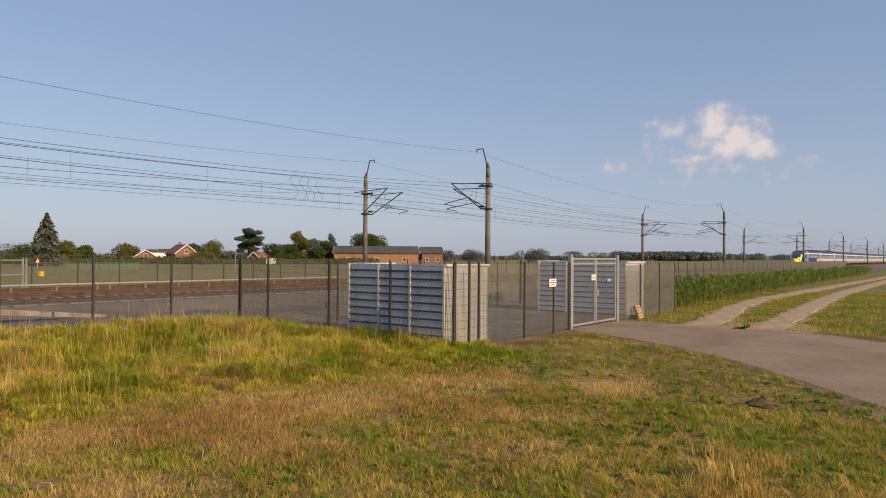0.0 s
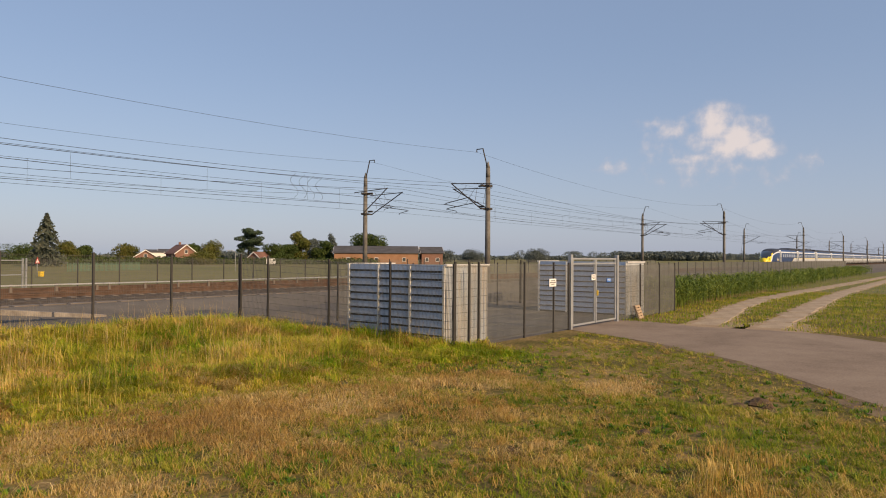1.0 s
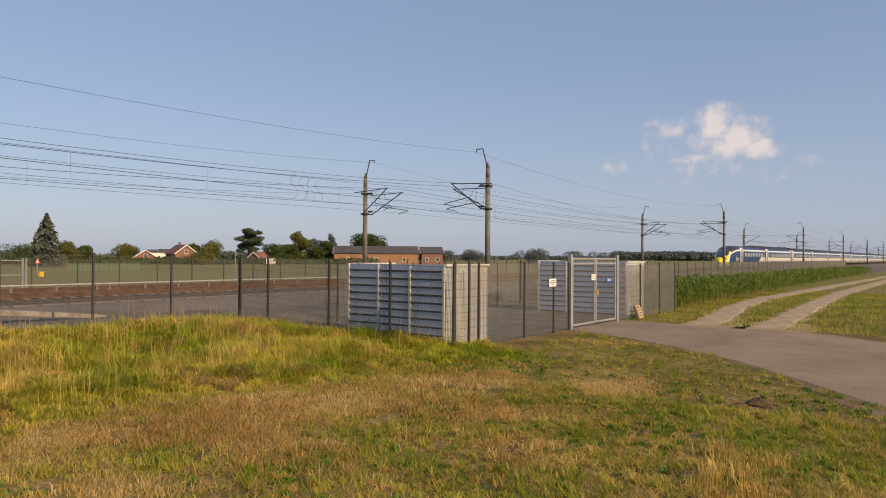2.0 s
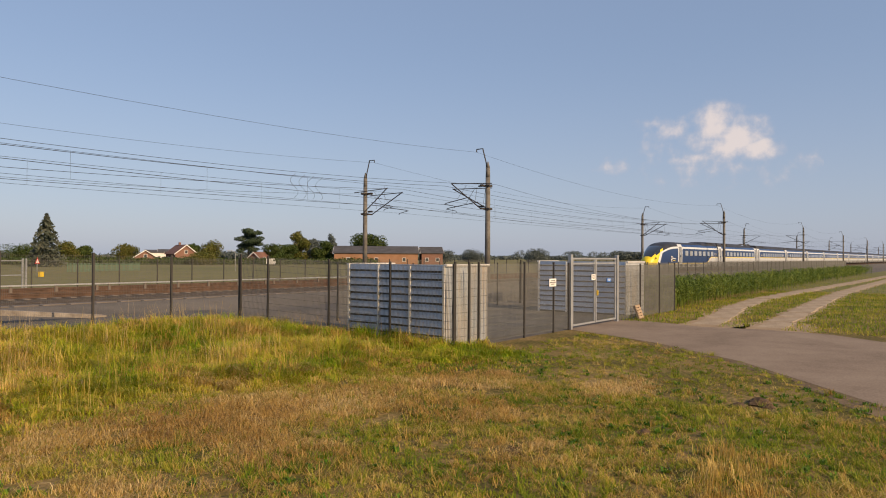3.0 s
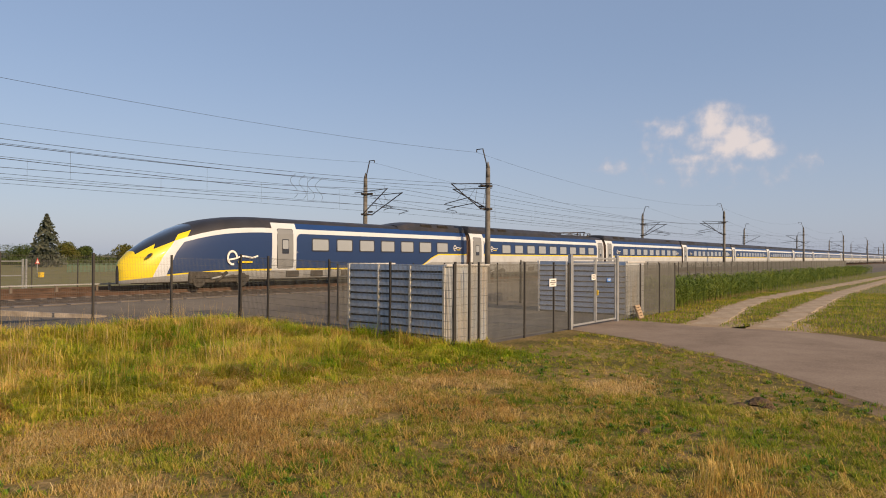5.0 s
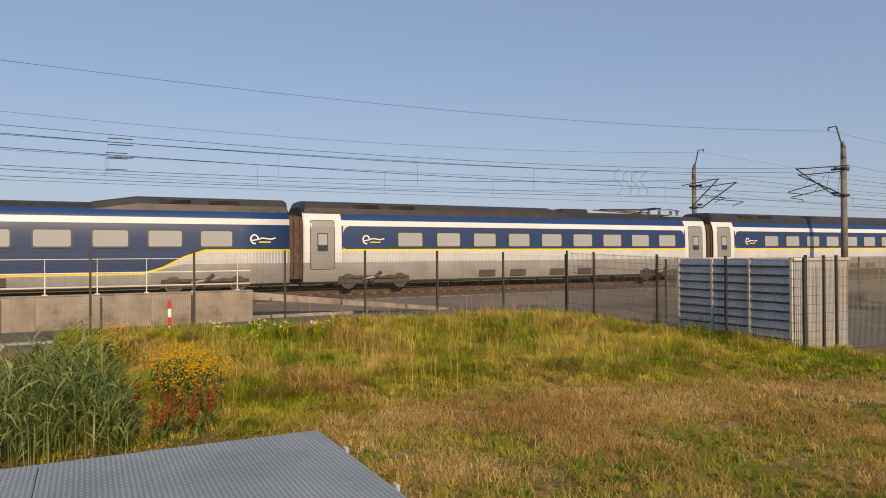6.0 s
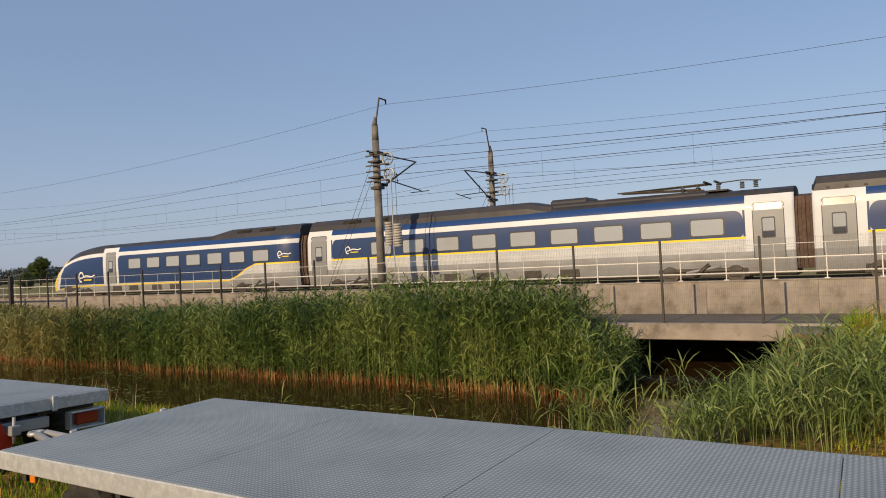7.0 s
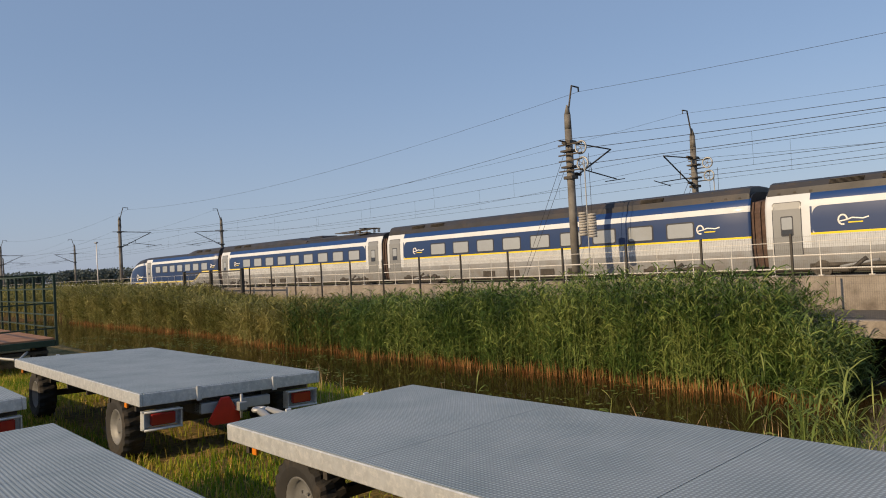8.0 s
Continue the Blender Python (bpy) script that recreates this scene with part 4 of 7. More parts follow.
def pantograph_mesh():
    bm = bmesh.new()
    bm_box(bm, -2.6, 2.4, -0.9, 0.9, 3.68, 3.74)
    for y in (-0.35, 0.35):
        bm_path(bm, [(1.3, y, 3.85), (-2.2, y, 3.98), (1.5, y * 0.6, 4.06)], 0.04, 6)
    bm_path(bm, [(1.5, -0.75, 4.1), (1.5, 0.75, 4.1)], 0.05, 6)
    bm_path(bm, [(1.9, -0.7, 4.1), (1.9, 0.7, 4.1)], 0.05, 6)
    for x in (0.6, 1.2, 2.0, 2.9, 3.4):
        for k in range(4):
            bm_tube(bm, (x, -0.5, 3.74 + 0.07 * k), (x, -0.5, 3.79 + 0.07 * k), 0.1, 0.07, 8)
    bm_path(bm, [(2.0, -0.5, 4.03), (2.9, -0.5, 4.07), (3.6, -0.5, 4.0)], 0.025, 5)
    return mesh_of(bm, "pantograph", M["t_under"])


CAR_L = 24.175


def carriage(parent, x0, kind):
    """kind: lead, doors_both, door_front, tail. Local x runs from the carriage's front end."""
    L = 25.95 if kind in ("lead", "tail") else CAR_L
    key = kind
    w0 = 1.72
    if kind == "lead":
        def build():
            bm = bmesh.new()
            st = []
            xs = [0.0, 0.12, 0.35, 0.7, 1.2, 1.8, 2.5, 3.2, 4.0, 5.0, 6.0, 7.0, 7.75, 9.45, 9.55, 12, 16, 20.2, 20.9, 21.7, 22.5, 24, L]
            tops = [(0, 1.15), (0.12, 1.38), (0.35, 1.6), (0.7, 1.87), (1.2, 2.2), (1.8, 2.54), (2.5, 2.86), (3.2, 3.12), (4, 3.35), (5, 3.55), (6, 3.65), (7, 3.70), (99, 3.70)]
            wid = [(0, 0.15), (0.12, 0.4), (0.35, 0.62), (0.7, 0.82), (1.2, 1.0), (1.8, 1.14), (2.5, 1.26), (3.2, 1.35), (4, 1.42), (5, 1.455), (6, 1.462), (99, 1.462)]

            def at(tab, x):
                for (a, va), (b, vb) in zip(tab, tab[1:]):
                    if a <= x <= b:
                        return va + (vb - va) * (x - a) / (b - a)
            for x in xs:
                shear = 0.8 * smooth01(x / 1.3) * (1 - smooth01((x - 4.6) / 3.0))
                y = 0.86 + 0.90 * smooth01((x - 20.1) / 2.5)
                lv = []
                for j, (z, hw) in enumerate(LEVELS):
                    z = {2: min(1.26, y - 0.002), 3: y, 4: y + 0.085}.get(j, z)
                    hw = half_width(z)
                    hw = 0.0 if j == len(LEVELS) - 1 else hw
                    back = shear * max(0.0, z - 1.8)
                    top, w = at(tops, max(0.0, x + back)), at(wid, max(0.0, x + back)) / 1.462
                    zz = 0.3 + (z - 0.3) * (top - 0.3) / 3.4
                    # at the nose the section rounds towards the centre
                    rr = w if z < 2.4 else w * (1 - (1 - (top - 0.3) / 3.4) * 0.6 * (z - 2.4) / 1.3)
                    lv.append((zz, hw * rr, back))
                st.append((x, lv))

            def band(i, j):
                x = (xs[i] + xs[i + 1]) / 2
                b = BANDS[j]
                if x < 0.35:
                    return "t_grey" if j < 2 else "t_yellow"
                if 7.75 < x < 9.45 and b in ("t_cream", "t_yellow", "t_blue", "t_white", "t_blue_roof"):
                    return "t_white"
                # yellow snout, then a white sweep that climbs back to the window line
                if 2 <= j <= 7 and x < (1.8 if b == "t_blue_roof" else 1.2) and not (b == "t_blue_roof" and 0.7 < x < 1.2):
                    return "t_yellow"
                if 2 <= j <= 6 and x < 1.8:
                    return "t_white"
                if b == "t_blue_roof" and x < 7.7:
                    return "t_pane_dark" if x < 1.2 else "t_dark"
                if b == "t_dark" and x < 1.8:
                    return "t_pane_dark" if x > 0.35 else "t_yellow"
                return b
            loft(bm, st, band)
            return mesh_of(bm, "carriage", [M[n] for n in T_MATS])
    else:
        def build():
            bm = bmesh.new()
            right_door = kind == "doors_both"
            xs = [0.0, 0.1, w0, w0 + 0.08, 4, 8, 12, 16, 20, L - w0 - 0.08, L - w0, L - 0.1, L]
            st = []
            for x in xs:
                k = 0.965 if x in (0.0, L) else 1.0
                st.append((x, [(z, w * k) for z, w in LEVELS]))

            def band(i, j):
                b = BANDS[j]
                end = i < 2 or (right_door and i >= len(xs) - 3)
                if end and b in ("t_cream", "t_yellow", "t_blue", "t_white", "t_blue_roof"):
                    return "t_white"
                return b
            loft(bm, st, band)
            return mesh_of(bm, "carriage", [M[n] for n in T_MATS])
    ob = new("carriage", cached(("body", key), build))
    ob.parent = parent
    ob.matrix_basis = pose(x0, 0, 0)
    ob["label"] = "blue and white carriage with yellow line and dark roof" if kind != "lead" else "blue leading power car with sloped yellow-edged nose"
    for side in (-1, 1):
        wm = cached(("win", side), lambda: window_mesh(side))
        dm = cached(("door", side), lambda: door_mesh(side))
        em = cached(("logo", side), lambda: logo_mesh(side))
        if kind == "lead":
            wins = [11.25 + 1.95 * i for i in range(7)]
            doors = [8.65]
            logos = [24.75]
            big = cached(("biglogo", side), lambda: logo_mesh(side, 1.45))
            o = piece("emblem", big, ob, pose(5.7, side * 0.035, -0.75))
        else:
            wins = [5.05 + 2.0 * i for i in range(9)]
            doors = [0.85] + ([L - 0.9] if kind == "doors_both" else [])
            logos = [3.15] + ([] if kind == "doors_both" else [L - 1.9])
        for x in wins:
            piece("window", wm, ob, pose(x, 0, 0))
        for x in doors:
            o = piece("door", dm, ob, pose(x, 0, 0))
            o["label"] = "grey plug door with a small window"
        for x in logos:
            piece("emblem", em, ob, pose(x, 0, 0))
        for x, way in ([(9.45, 1)] if kind == "lead" else [(w0 + 0.08, 1)] + ([(L - w0 - 0.08, -1)] if kind == "doors_both" else [])):
            piece("corner_panel", cached(("fillet", side, way), lambda: fillet_mesh(side, way)), ob, pose(x, 0, 0))
        if kind == "lead":
            def headlight():
                bm = bmesh.new()
                bmesh.ops.create_uvsphere(bm, u_segments=12, v_segments=8, radius=1)
                for v in bm.verts:
                    v.co = Vector((v.co.x * 0.3, v.co.y * 0.07, v.co.z * 0.09))
                return mesh_of(bm, "headlight", M["t_pane_dark"])
            o = piece("headlight", cached("headlight", headlight), ob, pose(1.05, side * 0.93, 1.62, 0, -20, side * -28))
            o["label"] = "dark glazed headlight"
    bg = cached("bogie", bogie_mesh)
    for x in (3.3 if kind != "lead" else 4.6, L - 3.4):
        piece("bogie", bg, ob, pose(x, 0, 0))
    if kind == "lead":
        roof_fairing(ob, "fl", 18.4, L - 0.05, 1.6, 0.1, (21.4, 23.3), (24.4, 24.9, 25.5))
    else:
        if kind == "doors_both":
            roof_fairing(ob, "fb", 0.05, 14.4, 0.1, 1.2, (3.0, 4.8), (0.5, 1.1, 1.7))
        else:
            roof_fairing(ob, "ff", 0.05, L - 0.05, 0.1, 0.1, (3.0, 4.8, L - 4.6), (0.5, 1.1, 1.7, L - 1.7, L - 1.1, L - 0.5))
        if kind == "doors_both":
            piece("pantograph", cached("pan", pantograph_mesh), ob, pose(19.4, 0, 0.05))

            def hump():
                bm = bmesh.new()
                bm_box(bm, -0.9, 0.9, -0.8, 0.8, 3.66, 3.98, 0, 0.1)
                bm_box(bm, -1.2, 6.0, -1.0, 1.0, 3.5, 3.78, 0, 0.1)
                return mesh_of(bm, "roof_box", M["t_dark"])
            piece("roof_box", cached("hump", hump), ob, pose(15.1, 0, 0))
    if kind != "tail":
        piece("gangway_bellows", cached("bel", bellows_mesh), ob, pose(L + 0.3, 0, 0))

    def grille():
        bm = bmesh.new()
        bm_box(bm, -0.45, 0.45, -0.03, 0.03, 0.5, 0.82, 0, 0.01)
        return mesh_of(bm, "skirt_grille", M["t_under"])
    for x in (9.2, 11.0, 13.4, 15.2):
        for y in (-1.41, 1.41):
            piece("skirt_grille", cached("grille", grille), ob, pose(x, y, 0))
    return L


train = thing("train", "long blue, white and yellow high-speed passenger train", "train", pose(175, TRACK1, RAIL_Z))
_x = 0.0
for _i in range(16):
    _k = "lead" if _i == 0 else ("doors_both" if _i in (1, 8) else "door_front")
    _x += carriage(train, _x, _k) + 0.6


# ---- flatbed farm trailers ----
def wheel_parts(root, m):
    def tyre():
        bm = bmesh.new()
        R, w = 0.41, 0.15
        prof = [(0.24, -w * 0.8), (0.33, -w), (0.39, -w * 0.92), (R, -w * 0.6), (R + 0.004, 0), (R, w * 0.6), (0.39, w * 0.92), (0.33, w), (0.24, w * 0.8)]
        n = 80
        g = []
        for i in range(n):
            t = 2 * math.pi * i / n
            # lugs stand proud by turns on either shoulder
            lug = (i // 2) % 2
            up = [0, 0, 0.024 * lug, 0.024 * lug, 0.012, 0.024 * (1 - lug), 0.024 * (1 - lug), 0, 0]
            g.append([bm.verts.new(((r + e) * math.cos(t), y, (r + e) * math.sin(t))) for (r, y), e in zip(prof, up)])
        for i in range(n):
            for j in range(len(prof) - 1):
                f = bm.faces.new((g[i][j], g[i][j + 1], g[(i + 1) % n][j + 1], g[(i + 1) % n][j]))
                f.smooth = j in (0, 7)
        bmesh.ops.recalc_face_normals(bm, faces=bm.faces)
        return mesh_of(bm, "tyre", M["rubber"])

    def rim():
        bm = bmesh.new()
        for s in (-1, 1):
            n = 24
            prof = [(0.245, 0.115), (0.225, 0.125), (0.205, 0.06), (0.12, 0.045), (0.075, 0.075), (0.0, 0.075)]
            g = [[bm.verts.new((r * math.cos(2 * math.pi * i / n), s * y, r * math.sin(2 * math.pi * i / n))) for r, y in prof[:-1]] for i in range(n)]
            c = bm.verts.new((0, s * 0.075, 0))
            for i in range(n):
                for j in range(4):
                    bm.faces.new((g[i][j], g[(i + 1) % n][j], g[(i + 1) % n][j + 1], g[i][j + 1])).smooth = True
                bm.faces.new((g[i][4], g[(i + 1) % n][4], c))
            for i in range(6):
                t = 2 * math.pi * i / 6
                bm_tube(bm, (0.1 * math.cos(t), s * 0.05, 0.1 * math.sin(t)), (0.1 * math.cos(t), s * 0.075, 0.1 * math.sin(t)), 0.014, 0.014, 6)
        bmesh.ops.recalc_face_normals(bm, faces=bm.faces)
        return mesh_of(bm, "rim", M["rim"])
    t = piece("tyre", cached("tyre", tyre), root, m)
    t["label"] = "black treaded tyre"
    r = piece("rim", cached("rim", rim), t, pose(0, 0, 0))
    r["label"] = "grey steel rim"


def flat_trailer(label, x0, x1, y0, y1, tilt=0.0, lean=0.0):
    L, W = x1 - x0, y1 - y0
    root = thing("flatbed_trailer", label, "trailer", pose((x0 + x1) / 2, (y0 + y1) / 2, 0, lean, 0, tilt), "flatbed trailers parked in rows")
    h = L / 2
    n = 4
    for i in range(n):
        bm = bmesh.new()
        bm_box(bm, -h + 0.012 + L * i / n + 0.0015, -h - 0.012 + L * (i + 1) / n - 0.0015 + (0.024 if i < n - 1 else 0) - (0.003 if i < n - 1 else 0), -W / 2 + 0.012, W / 2 - 0.012, 0.978, 0.996, 0, 0.002)
        part("deck_plate", bm, M["deck_tread"], root)
    for name, a in (("side_rail", (-h, h, -W / 2, -W / 2 + 0.05)), ("side_rail", (-h, h, W / 2 - 0.05, W / 2)), ("end_rail", (-h, -h + 0.05, -W / 2 + 0.052, W / 2 - 0.052)), ("end_rail", (h - 0.05, h, -W / 2 + 0.052, W / 2 - 0.052))):
        bm = bmesh.new()
        bm_box(bm, a[0], a[1], a[2], a[3], 0.83, 0.99, 0, 0.008)
        part(name, bm, M["galv"], root)
    for s in (-1, 1):
        for e in (-1, 1):
            bm = bmesh.new()
            xo = e * h
            bm_box(bm, min(xo, xo + e * 0.03), max(xo, xo + e * 0.03), s * W * 0.21 - 0.035, s * W * 0.21 + 0.035, 0.815, 1.012, 0, 0.008)
            part("stake_pocket", bm, M["galv"], root)
    for s in (-0.45, 0.45):
        bm = bmesh.new()
        bm_box(bm, -h + 0.1, h - 0.1, s - 0.05, s + 0.05, 0.6, 0.83)
        part("chassis_beam", bm, M["steel_dark"], root)
    for k in range(7):
        x = -h + 0.3 + (L - 0.6) * k / 6
        for y0, y1 in ((-W / 2 + 0.06, -0.503), (-0.397, 0.397), (0.503, W / 2 - 0.06)):
            bm = bmesh.new()
            bm_box(bm, x - 0.03, x + 0.03, y0, y1, 0.74, 0.83)
            part("cross_member", bm, M["steel_dark"], root)
    for x in (-h + 1.15, h - 1.15):
        bm = bmesh.new()
        bm_box(bm, x - 0.05, x + 0.05, -W / 2 + 0.35, W / 2 - 0.35, 0.36, 0.46)
        bm_box(bm, x - 0.5, x + 0.5, -0.5, -0.42, 0.46, 0.6, 0, 0.02)
        bm_box(bm, x - 0.5, x + 0.5, 0.42, 0.5, 0.46, 0.6, 0, 0.02)
        part("axle", bm, M["steel_dark"], root)
        for s in (-1, 1):
            wheel_parts(root, pose(x, s * (W / 2 - 0.22), 0.42))
    # drawbar at the front end
    bm = bmesh.new()
    for s in (-1, 1):
        bm_tube(bm, (-h + 0.6, s * 0.4, 0.5), (-h - 1.5, s * 0.05, 0.72), 0.045, 0.045, 8)
    bm_ring(bm, (-h - 1.62, 0, 0.72), (0, 0, 1), 0.07, 0.03, 14, 6)
    part("drawbar", bm, M["galv_dull"], root)
    bm = bmesh.new()
    bm_box(bm, h - 0.02, h + 0.16, -0.06, 0.06, 0.62, 0.74, 0, 0.01)
    bm_box(bm, h - 0.25, h - 0.02, -0.5, 0.5, 0.62, 0.76, 0, 0.01)
    bm_tube(bm, (h + 0.1, 0, 0.52), (h + 0.1, 0, 0.84), 0.02, 0.02, 8)
    part("tow_hitch", bm, M["galv_dull"], root)
    for s in (-1, 1):
        bm = bmesh.new()
        yc = s * (W / 2 - 0.3)
        for z in (0.53, 0.75):
            bm_box(bm, h - 0.13, h - 0.06, yc - 0.24, yc + 0.24, z - 0.008, z + 0.008)
            bm_tube(bm, (h + 0.005, yc - 0.24, z), (h + 0.005, yc + 0.24, z), 0.014, 0.014, 8)
        for yy in (yc - 0.235, yc + 0.235):
            bm_box(bm, h - 0.13, h, yy - 0.006, yy + 0.006, 0.543, 0.737)
        bm_box(bm, h - 0.135, h - 0.12, yc - 0.23, yc + 0.23, 0.545, 0.735)
        lb = part("lamp_bracket", bm, M["galv"], root)
        bm = bmesh.new()
        bm_box(bm, h - 0.1, h - 0.03, yc - 0.14, yc + 0.17, 0.57, 0.72, 0, 0.015)
        part("rear_lamp", bm, M["red_lamp"], root, "dark red rear lamp")
    bm = bmesh.new()
    tri = [(-0.24, 0.5), (-0.18, 0.45), (0.18, 0.45), (0.24, 0.5), (0.06, 0.8), (-0.06, 0.8)]
    f0 = [bm.verts.new((h + 0.03, y, z)) for y, z in tri]
    f1 = [bm.verts.new((h + 0.05, y * 0.97, 0.4 + (z - 0.4) * 0.97)) for y, z in tri]
    bm.faces.new(f1); bm.faces.new(f0[::-1])
    for i in range(6):
        bm.faces.new((f0[i], f0[(i + 1) % 6], f1[(i + 1) % 6], f1[i]))
    bmesh.ops.recalc_face_normals(bm, faces=bm.faces)
    part("warning_triangle", bm, M["red_plastic"], root, "red slow-vehicle triangle", pose(0, -0.2, 0.02))
    for x in (-h + 0.5, h - 0.55):
        bm = bmesh.new()
        bm_box(bm, x - 0.04, x + 0.04, -W / 2 + 0.02, -W / 2 + 0.05, 0.76, 0.825, 0, 0.005)
        part("side_marker", bm, M["orange_lamp"], root, "small orange side marker")
    return root


# deck tread: rows of small raised dimples
_d = M["deck"].copy()
_d.name = "dimpled_deck_plate"
M["deck_tread"] = _d
_nt = _d.node_tree
_v = _nt.nodes.new("ShaderNodeTexVoronoi")
_v.inputs["Scale"].default_value = 29.0
_v.inputs["Randomness"].default_value = 0.0
_tc = _nt.nodes.new("ShaderNodeTexCoord")
_bp = _nt.nodes.new("ShaderNodeBump")
_bp.inputs["Distance"].default_value, _bp.inputs["Strength"].default_value = 0.014, 0.7
_bp.invert = True
_nt.links.new(_tc.outputs["Object"], _v.inputs["Vector"])
_nt.links.new(_v.outputs["Distance"], _bp.inputs["Height"])
# colour is lighter on the dimple tops and darker between them
_dr = _nt.nodes.new("ShaderNodeMapRange")
_dr.inputs["From Min"].default_value, _dr.inputs["From Max"].default_value = 0.2, 0.42
_dr.inputs["To Min"].default_value, _dr.inputs["To Max"].default_value = 1.14, 0.62
_sc = _nt.nodes.new("ShaderNodeVectorMath")
_sc.operation = "SCALE"
_bs = _nt.nodes["Principled BSDF"].inputs["Base Color"]
_from = _bs.links[0].from_socket
_nt.links.new(_v.outputs["Distance"], _dr.inputs["Value"])
_nt.links.new(_from, _sc.inputs[0])
_nt.links.new(_dr.outputs[0], _sc.inputs["Scale"])
_nt.links.new(_sc.outputs[0], _bs)
_nt.links.new(_bp.outputs[0], _nt.nodes["Principled BSDF"].inputs["Normal"])

flat_trailer("long galvanised flatbed trailer with dimpled steel deck", -7.44, 1.17, 2.36, 4.77, 0.0)
flat_trailer("shorter galvanised flatbed trailer with red warning triangle", -16.46, -9.8, 2.31, 4.92, 0.0, -2.2)
flat_trailer("galvanised flatbed trailer with dimpled deck in the rear row", -9.15, -0.55, -1.16, 1.25, 0.0)
flat_trailer("galvanised flatbed trailer at the end of the rear row", -18.0, -11.4, -0.95, 1.47, 0.0)


def cage_trailer():
    root = thing("cage_trailer", "dark green cage trailer with brown plywood floor", "trailer", pose(-27.4, 3.4, 0))
    bm = bmesh.new()
    bm_box(bm, -4.6, 4.6, -1.2, 1.2, 0.86, 0.92, 0, 0.01)
    part("floor", bm, M["plywood"], root, "brown plywood floor")
    bm = bmesh.new()
    for s in (-1, 1):
        bm_box(bm, -4.7, 4.7, s * 1.23 - 0.04, s * 1.23 + 0.04, 0.7, 0.87, 0, 0.01)
    for x in (-4.66, 4.66):
        bm_box(bm, x - 0.04, x + 0.04, -1.18, 1.18, 0.7, 0.87, 0, 0.01)
    part("chassis", bm, M["green_steel"], root)
    for s in (-1, 1):
        for i in range(9):
            x = -4.65 + 9.3 * i / 8
            bm = bmesh.new()
            bm_box(bm, x - 0.035, x + 0.035, s * 1.23 - 0.03, s * 1.23 + 0.03, 0.87, 2.72)
            part("upright", bm, M["green_steel"], root)
        for z in (1.2, 1.55, 1.9, 2.3, 2.7):
            bm = bmesh.new()
            bm_box(bm, -4.65, 4.65, s * 1.23 - 0.022, s * 1.23 + 0.022, z - 0.02, z + 0.02)
            part("side_bar", bm, M["green_steel"], root)
    for x in (-4.66, 4.66):
        for z in (1.2, 1.9, 2.7):
            bm = bmesh.new()
            bm_box(bm, x - 0.02, x + 0.02, -1.2, 1.2, z - 0.02, z + 0.02)
            part("end_bar", bm, M["green_steel"], root)
    bm = bmesh.new()
    bm_box(bm, 3.9, 4.5, -1.05, 1.05, 0.5, 0.58)
    bm_box(bm, -4.4, -3.6, -1.05, 1.05, 0.5, 0.58)
    part("axle", bm, M["steel_dark"], root)
    for x in (-3.6, 3.6):
        for s in (-1, 1):
            wheel_parts(root, pose(x, s * 1.0, 0.42))
    bm = bmesh.new()
    for s in (-1, 1):
        bm_tube(bm, (4.6, s * 0.5, 0.6), (5.9, s * 0.05, 0.55), 0.035, 0.035, 6)
    part("drawbar", bm, M["galv_dull"], root)


cage_trailer()


# ---- fences, gate and storage bays ----
def panel_mesh(L, H, r=0.004):
    def build():
        bm = bmesh.new()
        n = max(2, int(L / 0.05))
        for i in range(n):
            x = L * (i + 0.5) / n
            bm_tube(bm, (x, 0, 0.05), (x, 0, H), r, r, 3, cap=False)
        for k in range(11):
            z = 0.08 + (H - 0.12) * k / 10
            bm_tube(bm, (0, 0.006, z), (L, 0.006, z), r, r, 3, cap=False)
        return mesh_of(bm, "mesh_panel", M["wire_mesh"])
    return cached(("panel", round(L, 2), H, r), build)


def post_mesh(H, w=0.03):
    def build():
        bm = bmesh.new()
        bm_box(bm, -w, w, -w, w, -0.25, H + 0.06, 0, 0.005)
        return mesh_of(bm, "post", M["post"])
    return cached(("post", H, w), build)


def fence(label, pts, H, w=0.03, r=0.004):
    root = thing("fence", label, "fence")
    for i, (x, y, z) in enumerate(pts):
        piece("post", post_mesh(H, w), root, pose(x, y, z))
        if i + 1 < len(pts):
            bx, by, bz = pts[i + 1]
            L = math.hypot(bx - x, by - y)
            m = Matrix.Translation((x, y, z)) @ pose(0, 0, 0, 0, -math.degrees(math.atan2(bz - z, L)), math.degrees(math.atan2(by - y, bx - x)))
            piece("mesh_panel", panel_mesh(L, H, r), root, m)
    return root


fence("dark wire-mesh fence on the edge of the bridge slab", [(-5.58 + 2.5 * i, 18.55, 0.47) for i in range(-13, 4)] + [(4.42, 18.69, 0.46), (6.87, 18.69, 0.45), (9.32, 18.69, 0.43), (11.8, 18.69, 0.38), (14.4, 18.7, 0.3)], 2.18, 0.03, 0.0019)
fence("dark wire-mesh fence round the storage yard", [(14.4, 18.62, 0.3), (14.75, 17.6, 0.25), (15.0, 14.9, 0.15), (15.0, 12.3, 0.1), (15.0, 9.95, 0.05)], 2.3, 0.03, 0.005)
fence("dark wire-mesh fence beside the yard gate", [(15.06, 9.95, 0.05), (15.75, 9.95, 0.04), (16.25, 9.95, 0.04), (18.9, 9.95, 0.03), (20.9, 9.95, 0.02), (22.05, 9.95, 0.0)], 2.36, 0.03, 0.0055)
